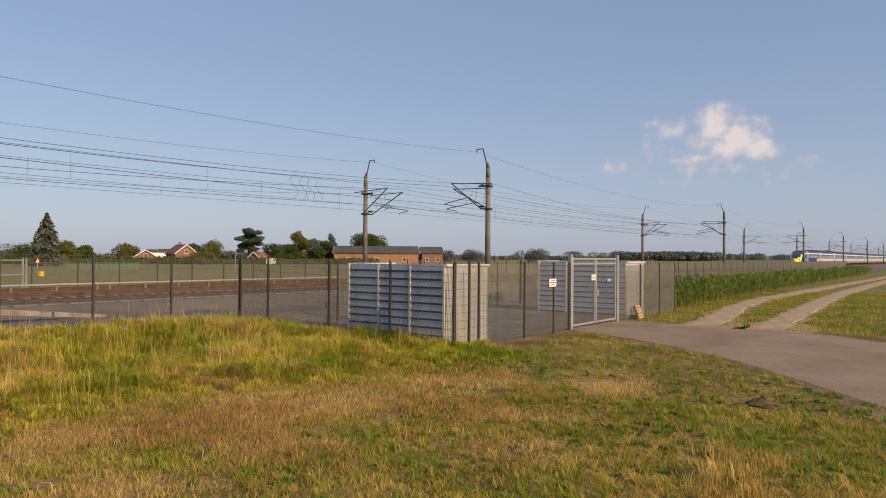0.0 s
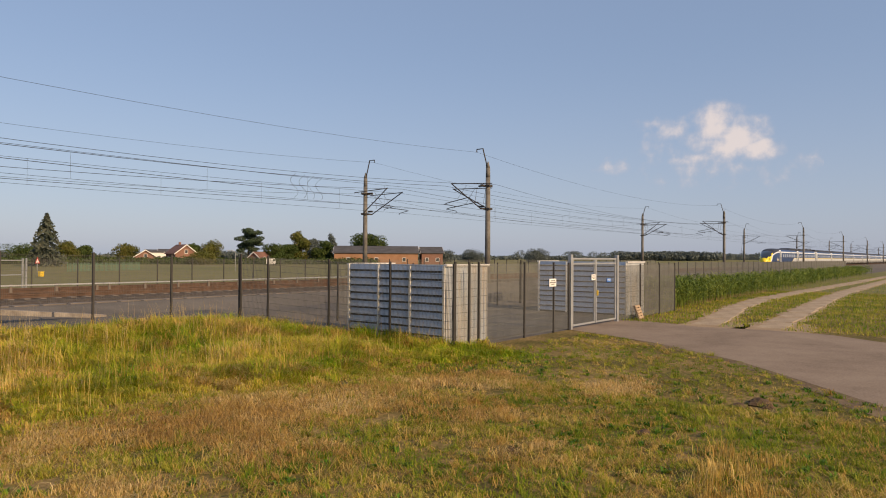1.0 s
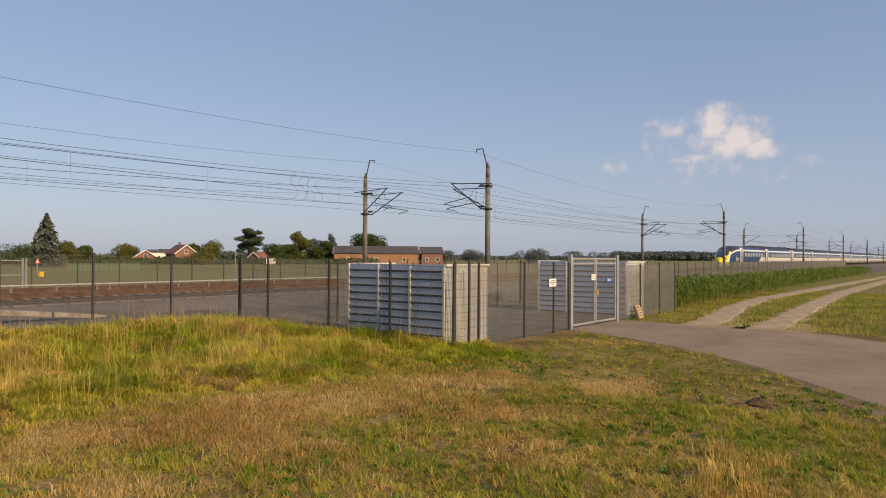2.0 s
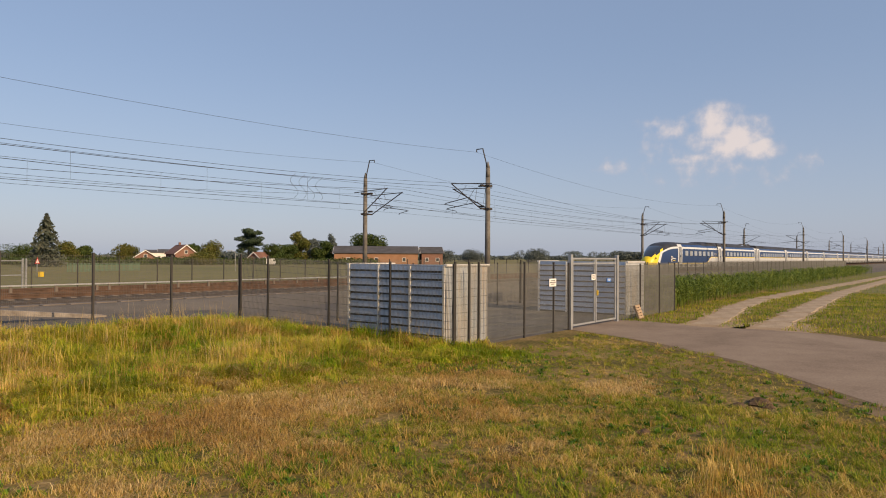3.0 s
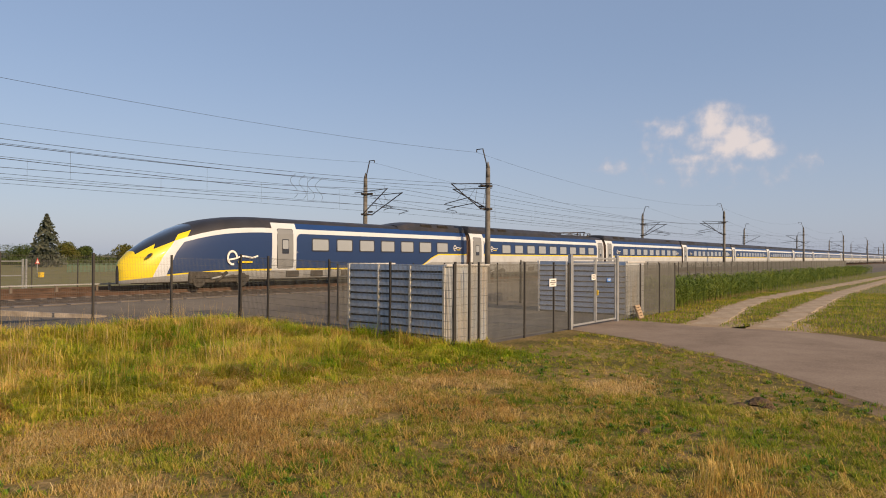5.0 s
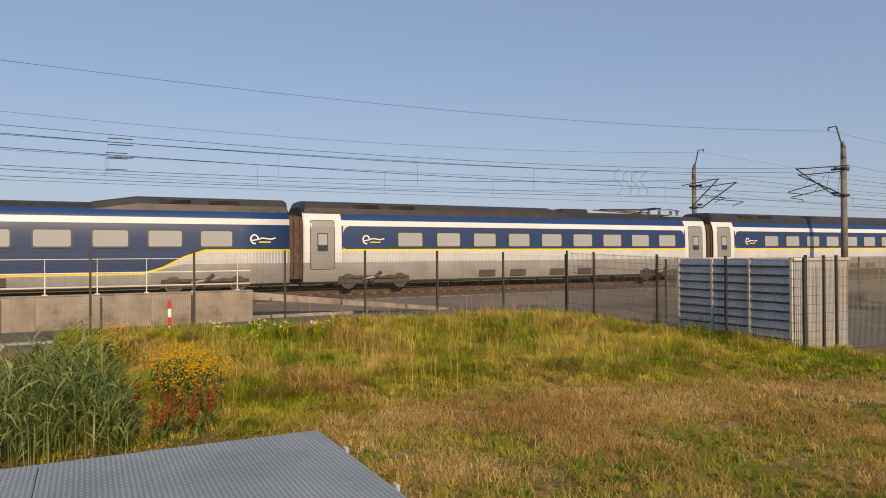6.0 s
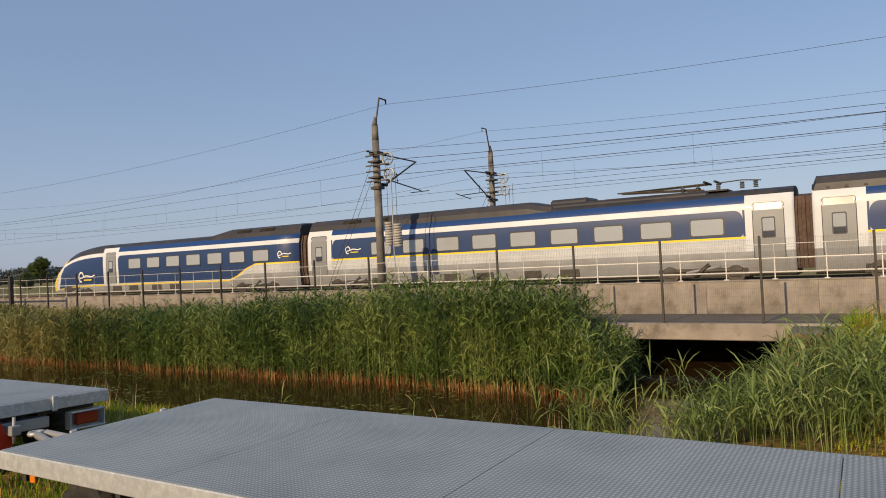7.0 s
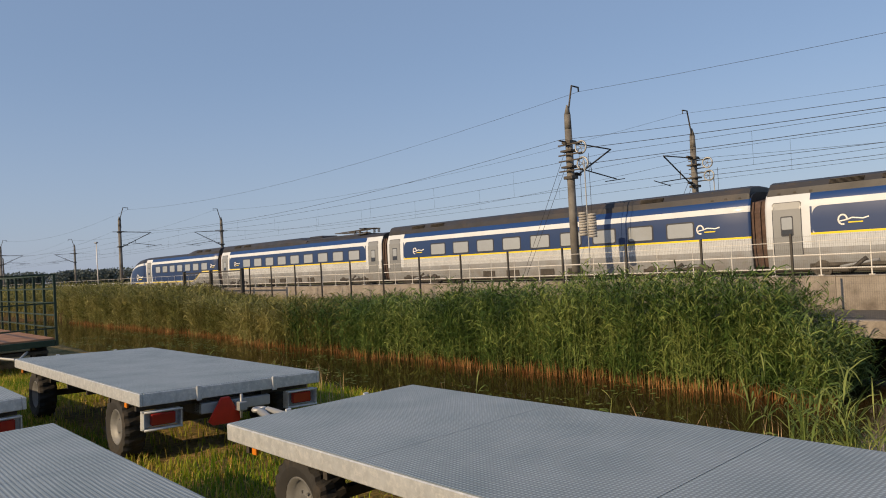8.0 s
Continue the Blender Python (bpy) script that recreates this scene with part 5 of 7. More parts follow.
fence("dark wire-mesh fence at the corner of the yard", [(26.55, 9.95, 0.0), (29.0, 9.95, 0.0), (31.4, 9.95, 0.0), (33.55, 9.95, 0.0), (33.55, 12.4, 0.0), (33.55, 14.8, 0.0), (33.55, 17.0, 0.05), (33.6, 18.7, 0.1)], 2.3, 0.03, 0.0075)
fence("dark wire-mesh fence at the back of the yard", [(19.2 + 2.4 * i, 18.75, 0.15) for i in range(7)], 2.1, 0.03, 0.006)
fence("dark wire-mesh fence along the railway", [(33.7 + 2.5 * i, 18.8, 0.12) for i in range(56)], 2.1, 0.03, 0.006)
fence("greenish wire-mesh fence beyond the railway", [(12 + 2.6 * i, 41.5, 0.2) for i in range(42)], 2.1)


def far_guard_rail():
    root = thing("guard_rail", "weathered grey guard rail on short posts between the tracks", "guard rail")
    for z, t in ((1.22, 0.035), (0.86, 0.025)):
        bm = bmesh.new()
        bm_box(bm, 4, 36, 31.73, 31.77, z - t, z + t, 0, 0.008)
        part("rail", bm, M["galv_dull"], root)
    bm = bmesh.new()
    bm_box(bm, -0.06, 0.06, 0, 0.08, 0, 0.5, 0, 0.01)
    me = mesh_of(bm, "post", M["sleeper"])
    for x in (6.6, 8.5, 10.4, 12.3, 14.21, 16.08, 16.68, 18.53, 20.39, 22.25, 24.18, 26.15, 26.76, 28.58, 30.38, 32.15, 34.0):
        piece("post", me, root, pose(x, 31.775, 0.78))


far_guard_rail()


def yard_gate():
    root = thing("yard_gate", "closed pale galvanised double gate with wire mesh", "gate")
    for x in (22.2, 26.4):
        bm = bmesh.new()
        bm_box(bm, x - 0.07, x + 0.07, 9.88, 10.02, -0.1, 2.72, 0, 0.01)
        part("gate_post", bm, M["galv_dull"], root)
    for x0, x1 in ((22.32, 24.28), (24.33, 26.28)):
        bm = bmesh.new()
        for a, b in ((x0, x0 + 0.07), (x1 - 0.07, x1)):
            bm_box(bm, a, b, 9.92, 9.98, 0.1, 2.6, 0, 0.008)
        for z in (0.1, 2.35, 2.53):
            bm_box(bm, x0 + 0.072, x1 - 0.072, 9.925, 9.975, z, z + 0.07, 0, 0.008)
        leaf = part("gate_leaf", bm, M["galv_dull"], root)
        piece("mesh_panel", panel_mesh(x1 - x0 - 0.14, 2.3, 0.005), leaf, pose(x0 + 0.07, 9.95, 0.1))
    bm = bmesh.new()
    bm_box(bm, 24.36, 24.42, 9.86, 9.915, 1.15, 1.35, 0, 0.005)
    part("lock_box", bm, M["yellow_paint"], root, "yellow lock plate")

    def sign(name, x, z, w, h, mats, label):
        s = bmesh.new()
        bm_box(s, x - w / 2, x + w / 2, 9.895, 9.91, z - h / 2, z + h / 2, 0, 0.002)
        for k, f in enumerate((0.6, 0.8, 0.45)):
            bm_box(s, x - w * f / 2, x + w * f / 2, 9.890, 9.8945, z + h * (0.25 - 0.22 * k) - h * 0.05, z + h * (0.25 - 0.22 * k) + h * 0.05, 1)
        ob = solo(name, s, mats, label, "sign")
    sign("sign", 24.05, 1.86, 0.36, 0.22, [M["white_paint"], M["grey_text"]], "small white notice plate on the gate")
    sign("sign", 25.5, 1.72, 0.4, 0.15, [M["blue_paint"], M["white_paint"]], "small blue notice plate on the gate")
    sign("sign", 20.75, 1.74, 0.5, 0.27, [M["white_paint"], M["grey_text"]], "white notice plate on the mesh fence")


yard_gate()


def storage_bay(x, y0, y1, depth, H, label):
    root = thing("storage_bay", label, "storage bay")
    n = 3
    ln = (y1 - y0) / n
    for i in range(n + 1):
        bm = bmesh.new()
        yy = y0 + ln * i
        bm_box(bm, x - 0.05, x + 0.03, yy - 0.035, yy + 0.035, 0, H, 0, 0.006)
        part("upright", bm, M["white_rail"], root)
    bm = bmesh.new()
    rows = 10
    sh = H / rows
    me = None
    s = bmesh.new()
    v = [s.verts.new(p) for p in ((-0.045, -ln / 2 + 0.04, 0.06), (-0.045, ln / 2 - 0.04, 0.06), (0.005, ln / 2 - 0.04, sh), (0.005, -ln / 2 + 0.04, sh),
                                   (0.02, -ln / 2 + 0.04, 0.06), (0.02, ln / 2 - 0.04, 0.06), (0.02, ln / 2 - 0.04, sh), (0.02, -ln / 2 + 0.04, sh))]
    for q in ((3, 2, 1, 0), (4, 5, 6, 7), (0, 1, 5, 4), (2, 3, 7, 6), (1, 2, 6, 5), (3, 0, 4, 7)):
        s.faces.new([v[k] for k in q])
    me = mesh_of(s, "slat", M["slat"])
    for i in range(n):
        for k in range(rows):
            piece("slat", me, root, pose(x, y0 + ln * (i + 0.5), sh * k + 0.03))
    bm.free()
    # added dark sheet: gives the gaps between the slats their shade
    bm = bmesh.new()
    bm_box(bm, x + 0.035, x + 0.05, y0 + 0.02, y1 - 0.02, 0.02, H - 0.02)
    part("gap_shade_sheet", bm, M["steel_dark"], root, "added dark sheet standing in for the shaded gaps between slats")
    for yy, nm in ((y0 - 0.05, "end_sheet"), (y1 + 0.05, "end_sheet")):
        bm = bmesh.new()
        k = int(depth / 0.15)
        prev = None
        for i in range(k * 4 + 1):
            xx = x + 0.06 + (depth - 0.1) * i / (k * 4)
            off = (0.02, 0.02, -0.02, -0.02)[i % 4]
            a, b = bm.verts.new((xx, yy + off, 0.02)), bm.verts.new((xx, yy + off, H - 0.02))
            if prev:
                bm.faces.new((prev[0], a, b, prev[1]))
            prev = (a, b)
        part(nm, bm, M["sheet"], root, "pale corrugated steel sheet with rust stains")
        bm = bmesh.new()
        bm_box(bm, x - 0.02, x + depth, yy - 0.06, yy + 0.06, H - 0.02, H + 0.05, 0, 0.01)
        part("edge_trim", bm, M["white_rail"], root)
    bm = bmesh.new()
    bm_box(bm, x + depth - 0.06, x + depth, y0, y1, 0, H, 0, 0.01)
    part("back_sheet", bm, M["sheet"], root)


storage_bay(15.42, 10.6, 14.4, 2.26, 2.34, "grey slatted steel storage bay with corrugated ends")
storage_bay(29.2, 10.7, 15.1, 2.1, 2.4, "grey slatted steel storage bay behind the gate")


def bridge_gate():
    root = thing("bridge_gate", "dark steel gate on the service road", "gate")
    for x in (-47.3, -43.2, -39.0):
        bm = bmesh.new()
        bm_box(bm, x - 0.09, x + 0.09, 18.46, 18.64, 0.4, 2.72, 0, 0.01)
        part("gate_post", bm, M["post"], root)
    for x0, x1 in ((-47.2, -43.3), (-43.1, -39.1)):
        bm = bmesh.new()
        for z in (0.55, 2.55):
            bm_box(bm, x0, x1, 18.52, 18.58, z, z + 0.08)
        leaf = part("gate_leaf", bm, M["post"], root)
        piece("mesh_panel", panel_mesh(x1 - x0, 1.9), leaf, pose(x0, 18.55, 0.6))


bridge_gate()


def small_things():
    bm = bmesh.new()
    for k in range(5):
        bm_box(bm, -0.4, 0.4, -0.02, 0.0, 0.03 + 0.12 * k, 0.12 + 0.12 * k, 0, 0.005)
    for xx in (-0.34, 0, 0.34):
        bm_box(bm, xx - 0.04, xx + 0.04, 0.002, 0.08, 0.0, 0.62, 0, 0.005)
    solo("pallet", bm, M["wood"], "weathered wooden pallet leaning on the fence", "pallet", pose(28.15, 9.55, 0.02, -20, 0, 8))
    root = thing("marker_post", "red and white marker post beside the slab", "marker post", pose(1.25, 18.1, 0.3))
    for k in range(5):
        bm = bmesh.new()
        bm_box(bm, -0.042, 0.042, -0.025, 0.025, 0.222 * k, 0.222 * k + 0.22, 0, 0.006)
        part("band", bm, M["red_plastic"] if k % 2 == 0 else M["white_paint"], root)
    root = thing("lamp_post", "slim pale lamp post beside the railway", "lamp post", pose(-84, 24, 0.5))
    bm = bmesh.new()
    bm_tube(bm, (0, 0, 0), (0, 0, 6.1), 0.07, 0.045, 8)
    part("pole", bm, M["white_rail"], root)
    bm = bmesh.new()
    bm_box(bm, -0.35, 0.25, -0.12, 0.12, 6.08, 6.24, 0, 0.03)
    part("lamp_head", bm, M["galv_dull"], root)


small_things()


# ---- distance: houses, trees, woods ----
def leaf_cloud(rng, blobs, n, size):
    """Small leaf faces on and in a set of ellipsoids (cx, cy, cz, rx, ry, rz)."""
    w = np.array([b[3] * b[4] * b[5] for b in blobs]) ** 0.67
    pick = rng.choice(len(blobs), n, p=w / w.sum())
    B = np.array(blobs)[pick]
    d = rng.normal(size=(n, 3))
    d /= np.linalg.norm(d, axis=1)[:, None]
    rad = rng.uniform(0.62, 1.06, n)[:, None]
    C = B[:, :3] + d * B[:, 3:] * rad
    a = rng.normal(size=(n, 3)); a /= np.linalg.norm(a, axis=1)[:, None]
    b = np.cross(a, d + 0.3 * rng.normal(size=(n, 3))); b /= np.linalg.norm(b, axis=1)[:, None] + 1e-9
    s = size * rng.uniform(0.5, 1.2, n)[:, None]
    V = np.stack([C - a * s, C - b * s * 0.7, C + a * s, C + b * s * 0.7], 1).reshape(-1, 3)
    F = np.arange(4 * n).reshape(-1, 4)
    return V, F


def np_mesh(name, V, F, material):
    me = bpy.data.meshes.new(name)
    k = F.shape[1]
    me.vertices.add(len(V)); me.vertices.foreach_set("co", np.asarray(V, np.float32).ravel())
    me.loops.add(F.size); me.loops.foreach_set("vertex_index", F.astype(np.int32).ravel())
    me.polygons.add(len(F)); me.polygons.foreach_set("loop_start", np.arange(0, F.size, k, dtype=np.int32))
    me.polygons.foreach_set("loop_total", np.full(len(F), k, np.int32))
    me.update(calc_edges=True)
    me.materials.append(material)
    return me


def tree(x, y, h, w, leafm, label, seed, n=1500):
    rng = np.random.default_rng(seed)
    root = thing("tree", label, "tree", pose(x, y, 0))
    bm = bmesh.new()
    bm_tube(bm, (0, 0, -0.2), (0.1, 0, h * 0.45), h * 0.035, h * 0.022, 8)
    for k in range(5):
        a = 2 * math.pi * k / 5 + seed
        bm_tube(bm, (0.08, 0, h * (0.25 + 0.04 * k)), (w * 0.32 * math.cos(a), w * 0.32 * math.sin(a), h * (0.55 + 0.05 * k)), h * 0.014, h * 0.006, 6)
    part("trunk", bm, M["bark"], root)
    blobs = []
    for k in range(17):
        a, r = rng.uniform(0, 6.28), rng.uniform(0.06, 0.38) * w
        zz = rng.uniform(0.22, 0.84)
        s = (0.24 - 0.12 * abs(zz - 0.5)) * w * rng.uniform(0.8, 1.2)
        blobs.append((r * math.cos(a), r * math.sin(a), zz * h, s, s, s * 0.75))
    blobs.append((0, 0, h * 0.85, 0.18 * w, 0.18 * w, h * 0.13))
    V, F = leaf_cloud(rng, blobs, n, 0.02 * h + 0.12)
    ob = new("crown", np_mesh("crown", V, F, leafm))
    ob.parent = root


def spruce(x, y, h, seed):
    rng = np.random.default_rng(seed)
    root = thing("spruce_tree", "tall grey-green spruce with drooping tiers", "tree", pose(x, y, 0))
    bm = bmesh.new()
    bm_tube(bm, (0, 0, -0.2), (0, 0, h * 0.96), 0.22, 0.03, 8)
    part("trunk", bm, M["bark"], root)
    V, F = [], []
    for k in range(20):
        f = k / 19
        z = h * (0.08 + 0.88 * f)
        R = (1 - f) ** 0.75 * h * 0.4 * rng.uniform(0.85, 1.1) + 0.12
        for j in range(int(9 + 10 * (1 - f))):
            a = rng.uniform(0, 6.28)
            L = R * rng.uniform(0.75, 1.1)
            for s in range(7):
                t = (s + 0.5) / 7
                c = np.array([L * t * math.cos(a), L * t * math.sin(a), z - 0.35 * L * t * t + 0.1 * math.sin(t * 3.1)])
                for _ in range(2):
                    u, v = rng.normal(size=3) * 0.2, rng.normal(size=3) * 0.16
                    u[2] -= 0.08
                    i = len(V)
                    V += [c - u, c - v, c + u, c + v]
                    F.append((i, i + 1, i + 2, i + 3))
    ob = new("crown", np_mesh("crown", np.array(V), np.array(F), M["spruce"]))
    ob.parent = root


def house(x, y, w, d, eave, ridge, turn, wall, roof, label, chimney=True, wins=2, gable=False):
    """A gabled house; turn: the degrees from x to its ridge."""
    root = thing("house", label, "house", pose(x, y, 0, 0, 0, turn))
    hw, hd = w / 2, d / 2
    bm = bmesh.new()
    v = [bm.verts.new(p) for p in ((-hw, -hd, -0.3), (hw, -hd, -0.3), (hw, hd, -0.3), (-hw, hd, -0.3), (-hw, -hd, eave), (hw, -hd, eave), (hw, hd, eave), (-hw, hd, eave), (-hw, 0, ridge - 0.1), (hw, 0, ridge - 0.1))]
    for q in ((0, 1, 5, 4), (2, 3, 7, 6), (1, 2, 6, 9, 5), (3, 0, 4, 8, 7)):
        bm.faces.new([v[k] for k in q])
    part("wall", bm, wall, root)
    sl = (ridge - eave) / hd
    for s in (-1, 1):
        bm = bmesh.new()
        e = 0.45
        p = [(-hw - e, s * (hd + e), eave - sl * e), (hw + e, s * (hd + e), eave - sl * e), (hw + e, 0, ridge), (-hw - e, 0, ridge)]
        a = [bm.verts.new(q) for q in p]
        b = [bm.verts.new((q[0], q[1], q[2] + 0.16)) for q in p]
        for q in ((0, 1, 2, 3), (7, 6, 5, 4), (0, 4, 5, 1), (1, 5, 6, 2), (2, 6, 7, 3), (3, 7, 4, 0)):
            bm.faces.new([(a + b)[k] for k in q])
        bmesh.ops.recalc_face_normals(bm, faces=bm.faces)
        part("roof", bm, roof, root)
        for e_ in (-1, 1):
            bm = bmesh.new()
            bx = e_ * (hw + 0.47)
            q = [(bx, s * (hd + 0.45), eave - sl * 0.45 - 0.12), (bx, 0, ridge - 0.12)]
            vv = [bm.verts.new((bx + dx, q[k][1], q[k][2] + dz)) for dx in (-0.03, 0.03) for k in (0, 1) for dz in (0, 0.28)]
            for f in ((0, 1, 3, 2), (4, 6, 7, 5), (0, 4, 5, 1), (2, 3, 7, 6), (0, 2, 6, 4), (1, 5, 7, 3)):
                bm.faces.new([vv[k] for k in f])
            part("barge_board", bm, M["white_paint"], root)
    for i in range(wins):
        xx = -hw + w * (i + 0.5) / wins
        for s in (-1, 1):
            win = bmesh.new()
            bm_box(win, xx - 0.6, xx + 0.6, s * hd - 0.05, s * hd + 0.05, 0.9, 2.2)
            o = part("window", win, M["white_paint"], root)
            pn = bmesh.new()
            bm_box(pn, xx - 0.5, xx + 0.5, s * (hd + 0.02) - 0.05, s * (hd + 0.02) + 0.05, 1.0, 2.1)
            part("pane", pn, M["glass"], o)
    for s in (-1, 1):
        if gable:
            win = bmesh.new()
            bm_box(win, s * hw - 0.05, s * hw + 0.05, -0.5, 0.5, eave - 0.2, eave + 1.0)
            o = part("window", win, M["white_paint"], root)
            pn = bmesh.new()
            bm_box(pn, s * (hw + 0.02) - 0.05, s * (hw + 0.02) + 0.05, -0.4, 0.4, eave - 0.1, eave + 0.9)
            part("pane", pn, M["glass"], o)
    if chimney:
        bm = bmesh.new()
        bm_box(bm, hw * 0.3 - 0.35, hw * 0.3 + 0.35, -0.3, 0.3, ridge - 0.5, ridge + 0.9, 0, 0.03)
        part("chimney", bm, wall, root)


def build_distance():
    house(68.5, 203, 14, 8, 2.6, 5.0, -30, M["brick"], M["roof_red"], "red-brick bungalow with a tall chimney", False, 4)
    house(118.2, 203.6, 14, 6.6, 1.9, 4.0, 60, M["brick"], M["roof_dark"], "low red-brick house with white gable boards", False, 2, True)
    house(123.5, 192.5, 10, 6.4, 3.2, 5.7, 74, M["brick"], M["roof_red"], "red-brick gabled house with white boards", True, 2, True)
    house(125.5, 211, 5, 5, 3.6, 4.2, -30, M["white_paint"], M["roof_dark"], "white rendered extension between brick houses", False)
    house(129.5, 209, 6, 5, 3.7, 4.4, -30, M["white_paint"], M["roof_dark"], "white rendered house with a dark low roof", False)
    house(140.5, 175.5, 8, 5, 1.5, 3.6, 20, M["brick"], M["roof_red"], "small brick house with a red gable roof", False)
    house(175.8, 158.8, 27.5, 15, 3.7, 5.95, -47.7, M["orange_brick"], M["roof_dark"], "long orange-brick farm shed with a dark roof", False, 3)
    house(188.2, 145.0, 7.0, 14, 3.8, 5.8, -47.7, M["brick"], M["roof_dark"], "brick farm shed annex with dark roof", False, 2)
    house(-266, 190, 12, 8, 2.6, 5.0, 0, M["white_paint"], M["roof_red"], "small pale farmhouse far beyond the railway", False)
    spruce(67.3, 154.4, 11.4, 3)
    a, b = "dark green broad-leaved tree beside the houses", "yellowish-green broad-leaved tree beside the houses"
    spec = [(93, 199.8, 6.5, 8, "tree_leaf_y", b), (99.3, 203.5, 5.4, 6.5, "tree_leaf", a), (90.3, 220.6, 5.0, 12, "tree_leaf", a), (112.2, 204.6, 5.9, 9, "tree_leaf_y", b),
            (134.5, 202.8, 6.7, 5.5, "tree_leaf", a), (136.5, 195.5, 7.3, 10, "tree_leaf_y", b), (114.9, 167.8, 3.4, 8, "tree_leaf_y", "pale green bush before the houses"),
            (144.4, 174.4, 6.7, 7, "tree_leaf", a), (151.8, 177.3, 6.2, 9, "tree_leaf", a), (156.9, 176.8, 11.2, 8, "tree_leaf_y", b), (168.8, 182.3, 9, 8, "hazed_leaf", "pale grey-green tree behind the houses"),
            (176.5, 181.8, 11.2, 5.5, "hazed_leaf", "thin pale tree behind the houses"), (164.4, 172.7, 7.9, 8, "tree_leaf", a), (191.6, 176.4, 11.2, 17, "tree_leaf", "wide dark tree behind the farm shed"),
            (240, 177, 5.0, 10, "hazed_leaf", "low hazy tree beyond the farm shed"), (348.8, 193, 6.5, 14, "hazed_leaf", "low hazy tree far over the fields"), (312.8, 213, 5.4, 18, "hazed_leaf", "low hazy trees far over the fields"),
            (-285, 155, 12, 11, "tree_leaf", "lone dark tree beyond the railway"), (-173, 90, 4.5, 4, "tree_leaf", "small round tree beside the railway")]
    for i, (x, y, h, w, m, l) in enumerate(spec):
        tree(x, y, h, w, M[m], l, 20 + i, 1500 if "thin" in l else (9500 if w > 12 else 4600))
    # umbrella-shaped pine: bare forked limbs under flat needle clumps
    rng = np.random.default_rng(77)
    root = thing("pine_tree", "tall dark pine with flat spreading needle clumps", "tree", pose(145.8, 188.6, 0))
    bm = bmesh.new()
    bm_tube(bm, (0, 0, -0.2), (0.2, 0, 9.5), 0.42, 0.12, 8)
    blobs = []
    for k in range(30):
        f = 0.36 + 0.6 * k / 29
        t, r = rng.uniform(0, 6.28), rng.uniform(0.6, 4.4) * (1.1 - 1.1 * abs(f - 0.75))
        c = (r * math.cos(t), r * math.sin(t), 11.3 * f)
        bm_tube(bm, (0.1, 0, 11.3 * f - 1.6), (c[0], c[1], c[2] - 0.2), 0.12, 0.04, 5)
        blobs.append((*c, rng.uniform(1.2, 2.1), rng.uniform(1.2, 2.1), rng.uniform(0.5, 0.85)))
    part("trunk", bm, M["bark"], root)
    V, F = leaf_cloud(rng, blobs, 9000, 0.26)
    o = new("crown", np_mesh("crown", V, F, M["pine"]))
    o.parent = root
    # far woods along the horizon, hazed by their leaf colour
    rng = np.random.default_rng(8)
    blobs = []
    for k in range(420):
        x = rng.uniform(-50, 900)
        y = 420 + 160 * noise.noise((x * 0.004, 0, 0)) + rng.uniform(-15, 15) - (x > 300) * (x - 300) * 0.25
        hh = 2.8 + 4.0 * max(0, noise.noise((x * 0.012, 3, 0)) + 0.3)
        blobs.append((x, y, hh * 0.45, 7, 6, hh * 0.55))
    for k in range(110):
        f = rng.uniform()
        blobs.append((640 + 60 * f + rng.uniform(-8, 8), 262 - 78 * f, 4.3, 8, 6, 4.6 * (0.75 + 0.25 * math.sin(3.14 * f))))
    for k in range(330):
        y = rng.uniform(40, 420)
        x = -600 + 0.5 * (y - 150) + rng.uniform(-12, 12)
        blobs.append((x, y, 5.0, 6, 7, 6.5 + 3.5 * noise.noise((y * 0.03, 1, 0))))
    for k in range(120):
        x = rng.uniform(900, 2200)
        blobs.append((x, 300 + rng.uniform(-40, 250), 5, 16, 10, 8))
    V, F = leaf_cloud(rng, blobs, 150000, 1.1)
    o = new("far_woods", np_mesh("far_woods", V, F, M["hazed_leaf"]))
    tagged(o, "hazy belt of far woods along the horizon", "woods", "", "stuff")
    # low bushes and hedge at the field edge before the houses
    blobs = []
    for k in range(160):
        f = rng.uniform(0, 1)
        blobs.append((60 + 108 * f + rng.uniform(-3, 3), 200 - 48 * f + rng.uniform(-4, 4), 0.6, 2.6, 2, rng.uniform(0.7, 1.7)))
    V, F = leaf_cloud(rng, blobs, 30000, 0.3)
    o = new("hedge", np_mesh("hedge", V, F, M["tree_leaf"]))
    tagged(o, "low uneven hedge before the houses", "hedge", "", "stuff")


build_distance()


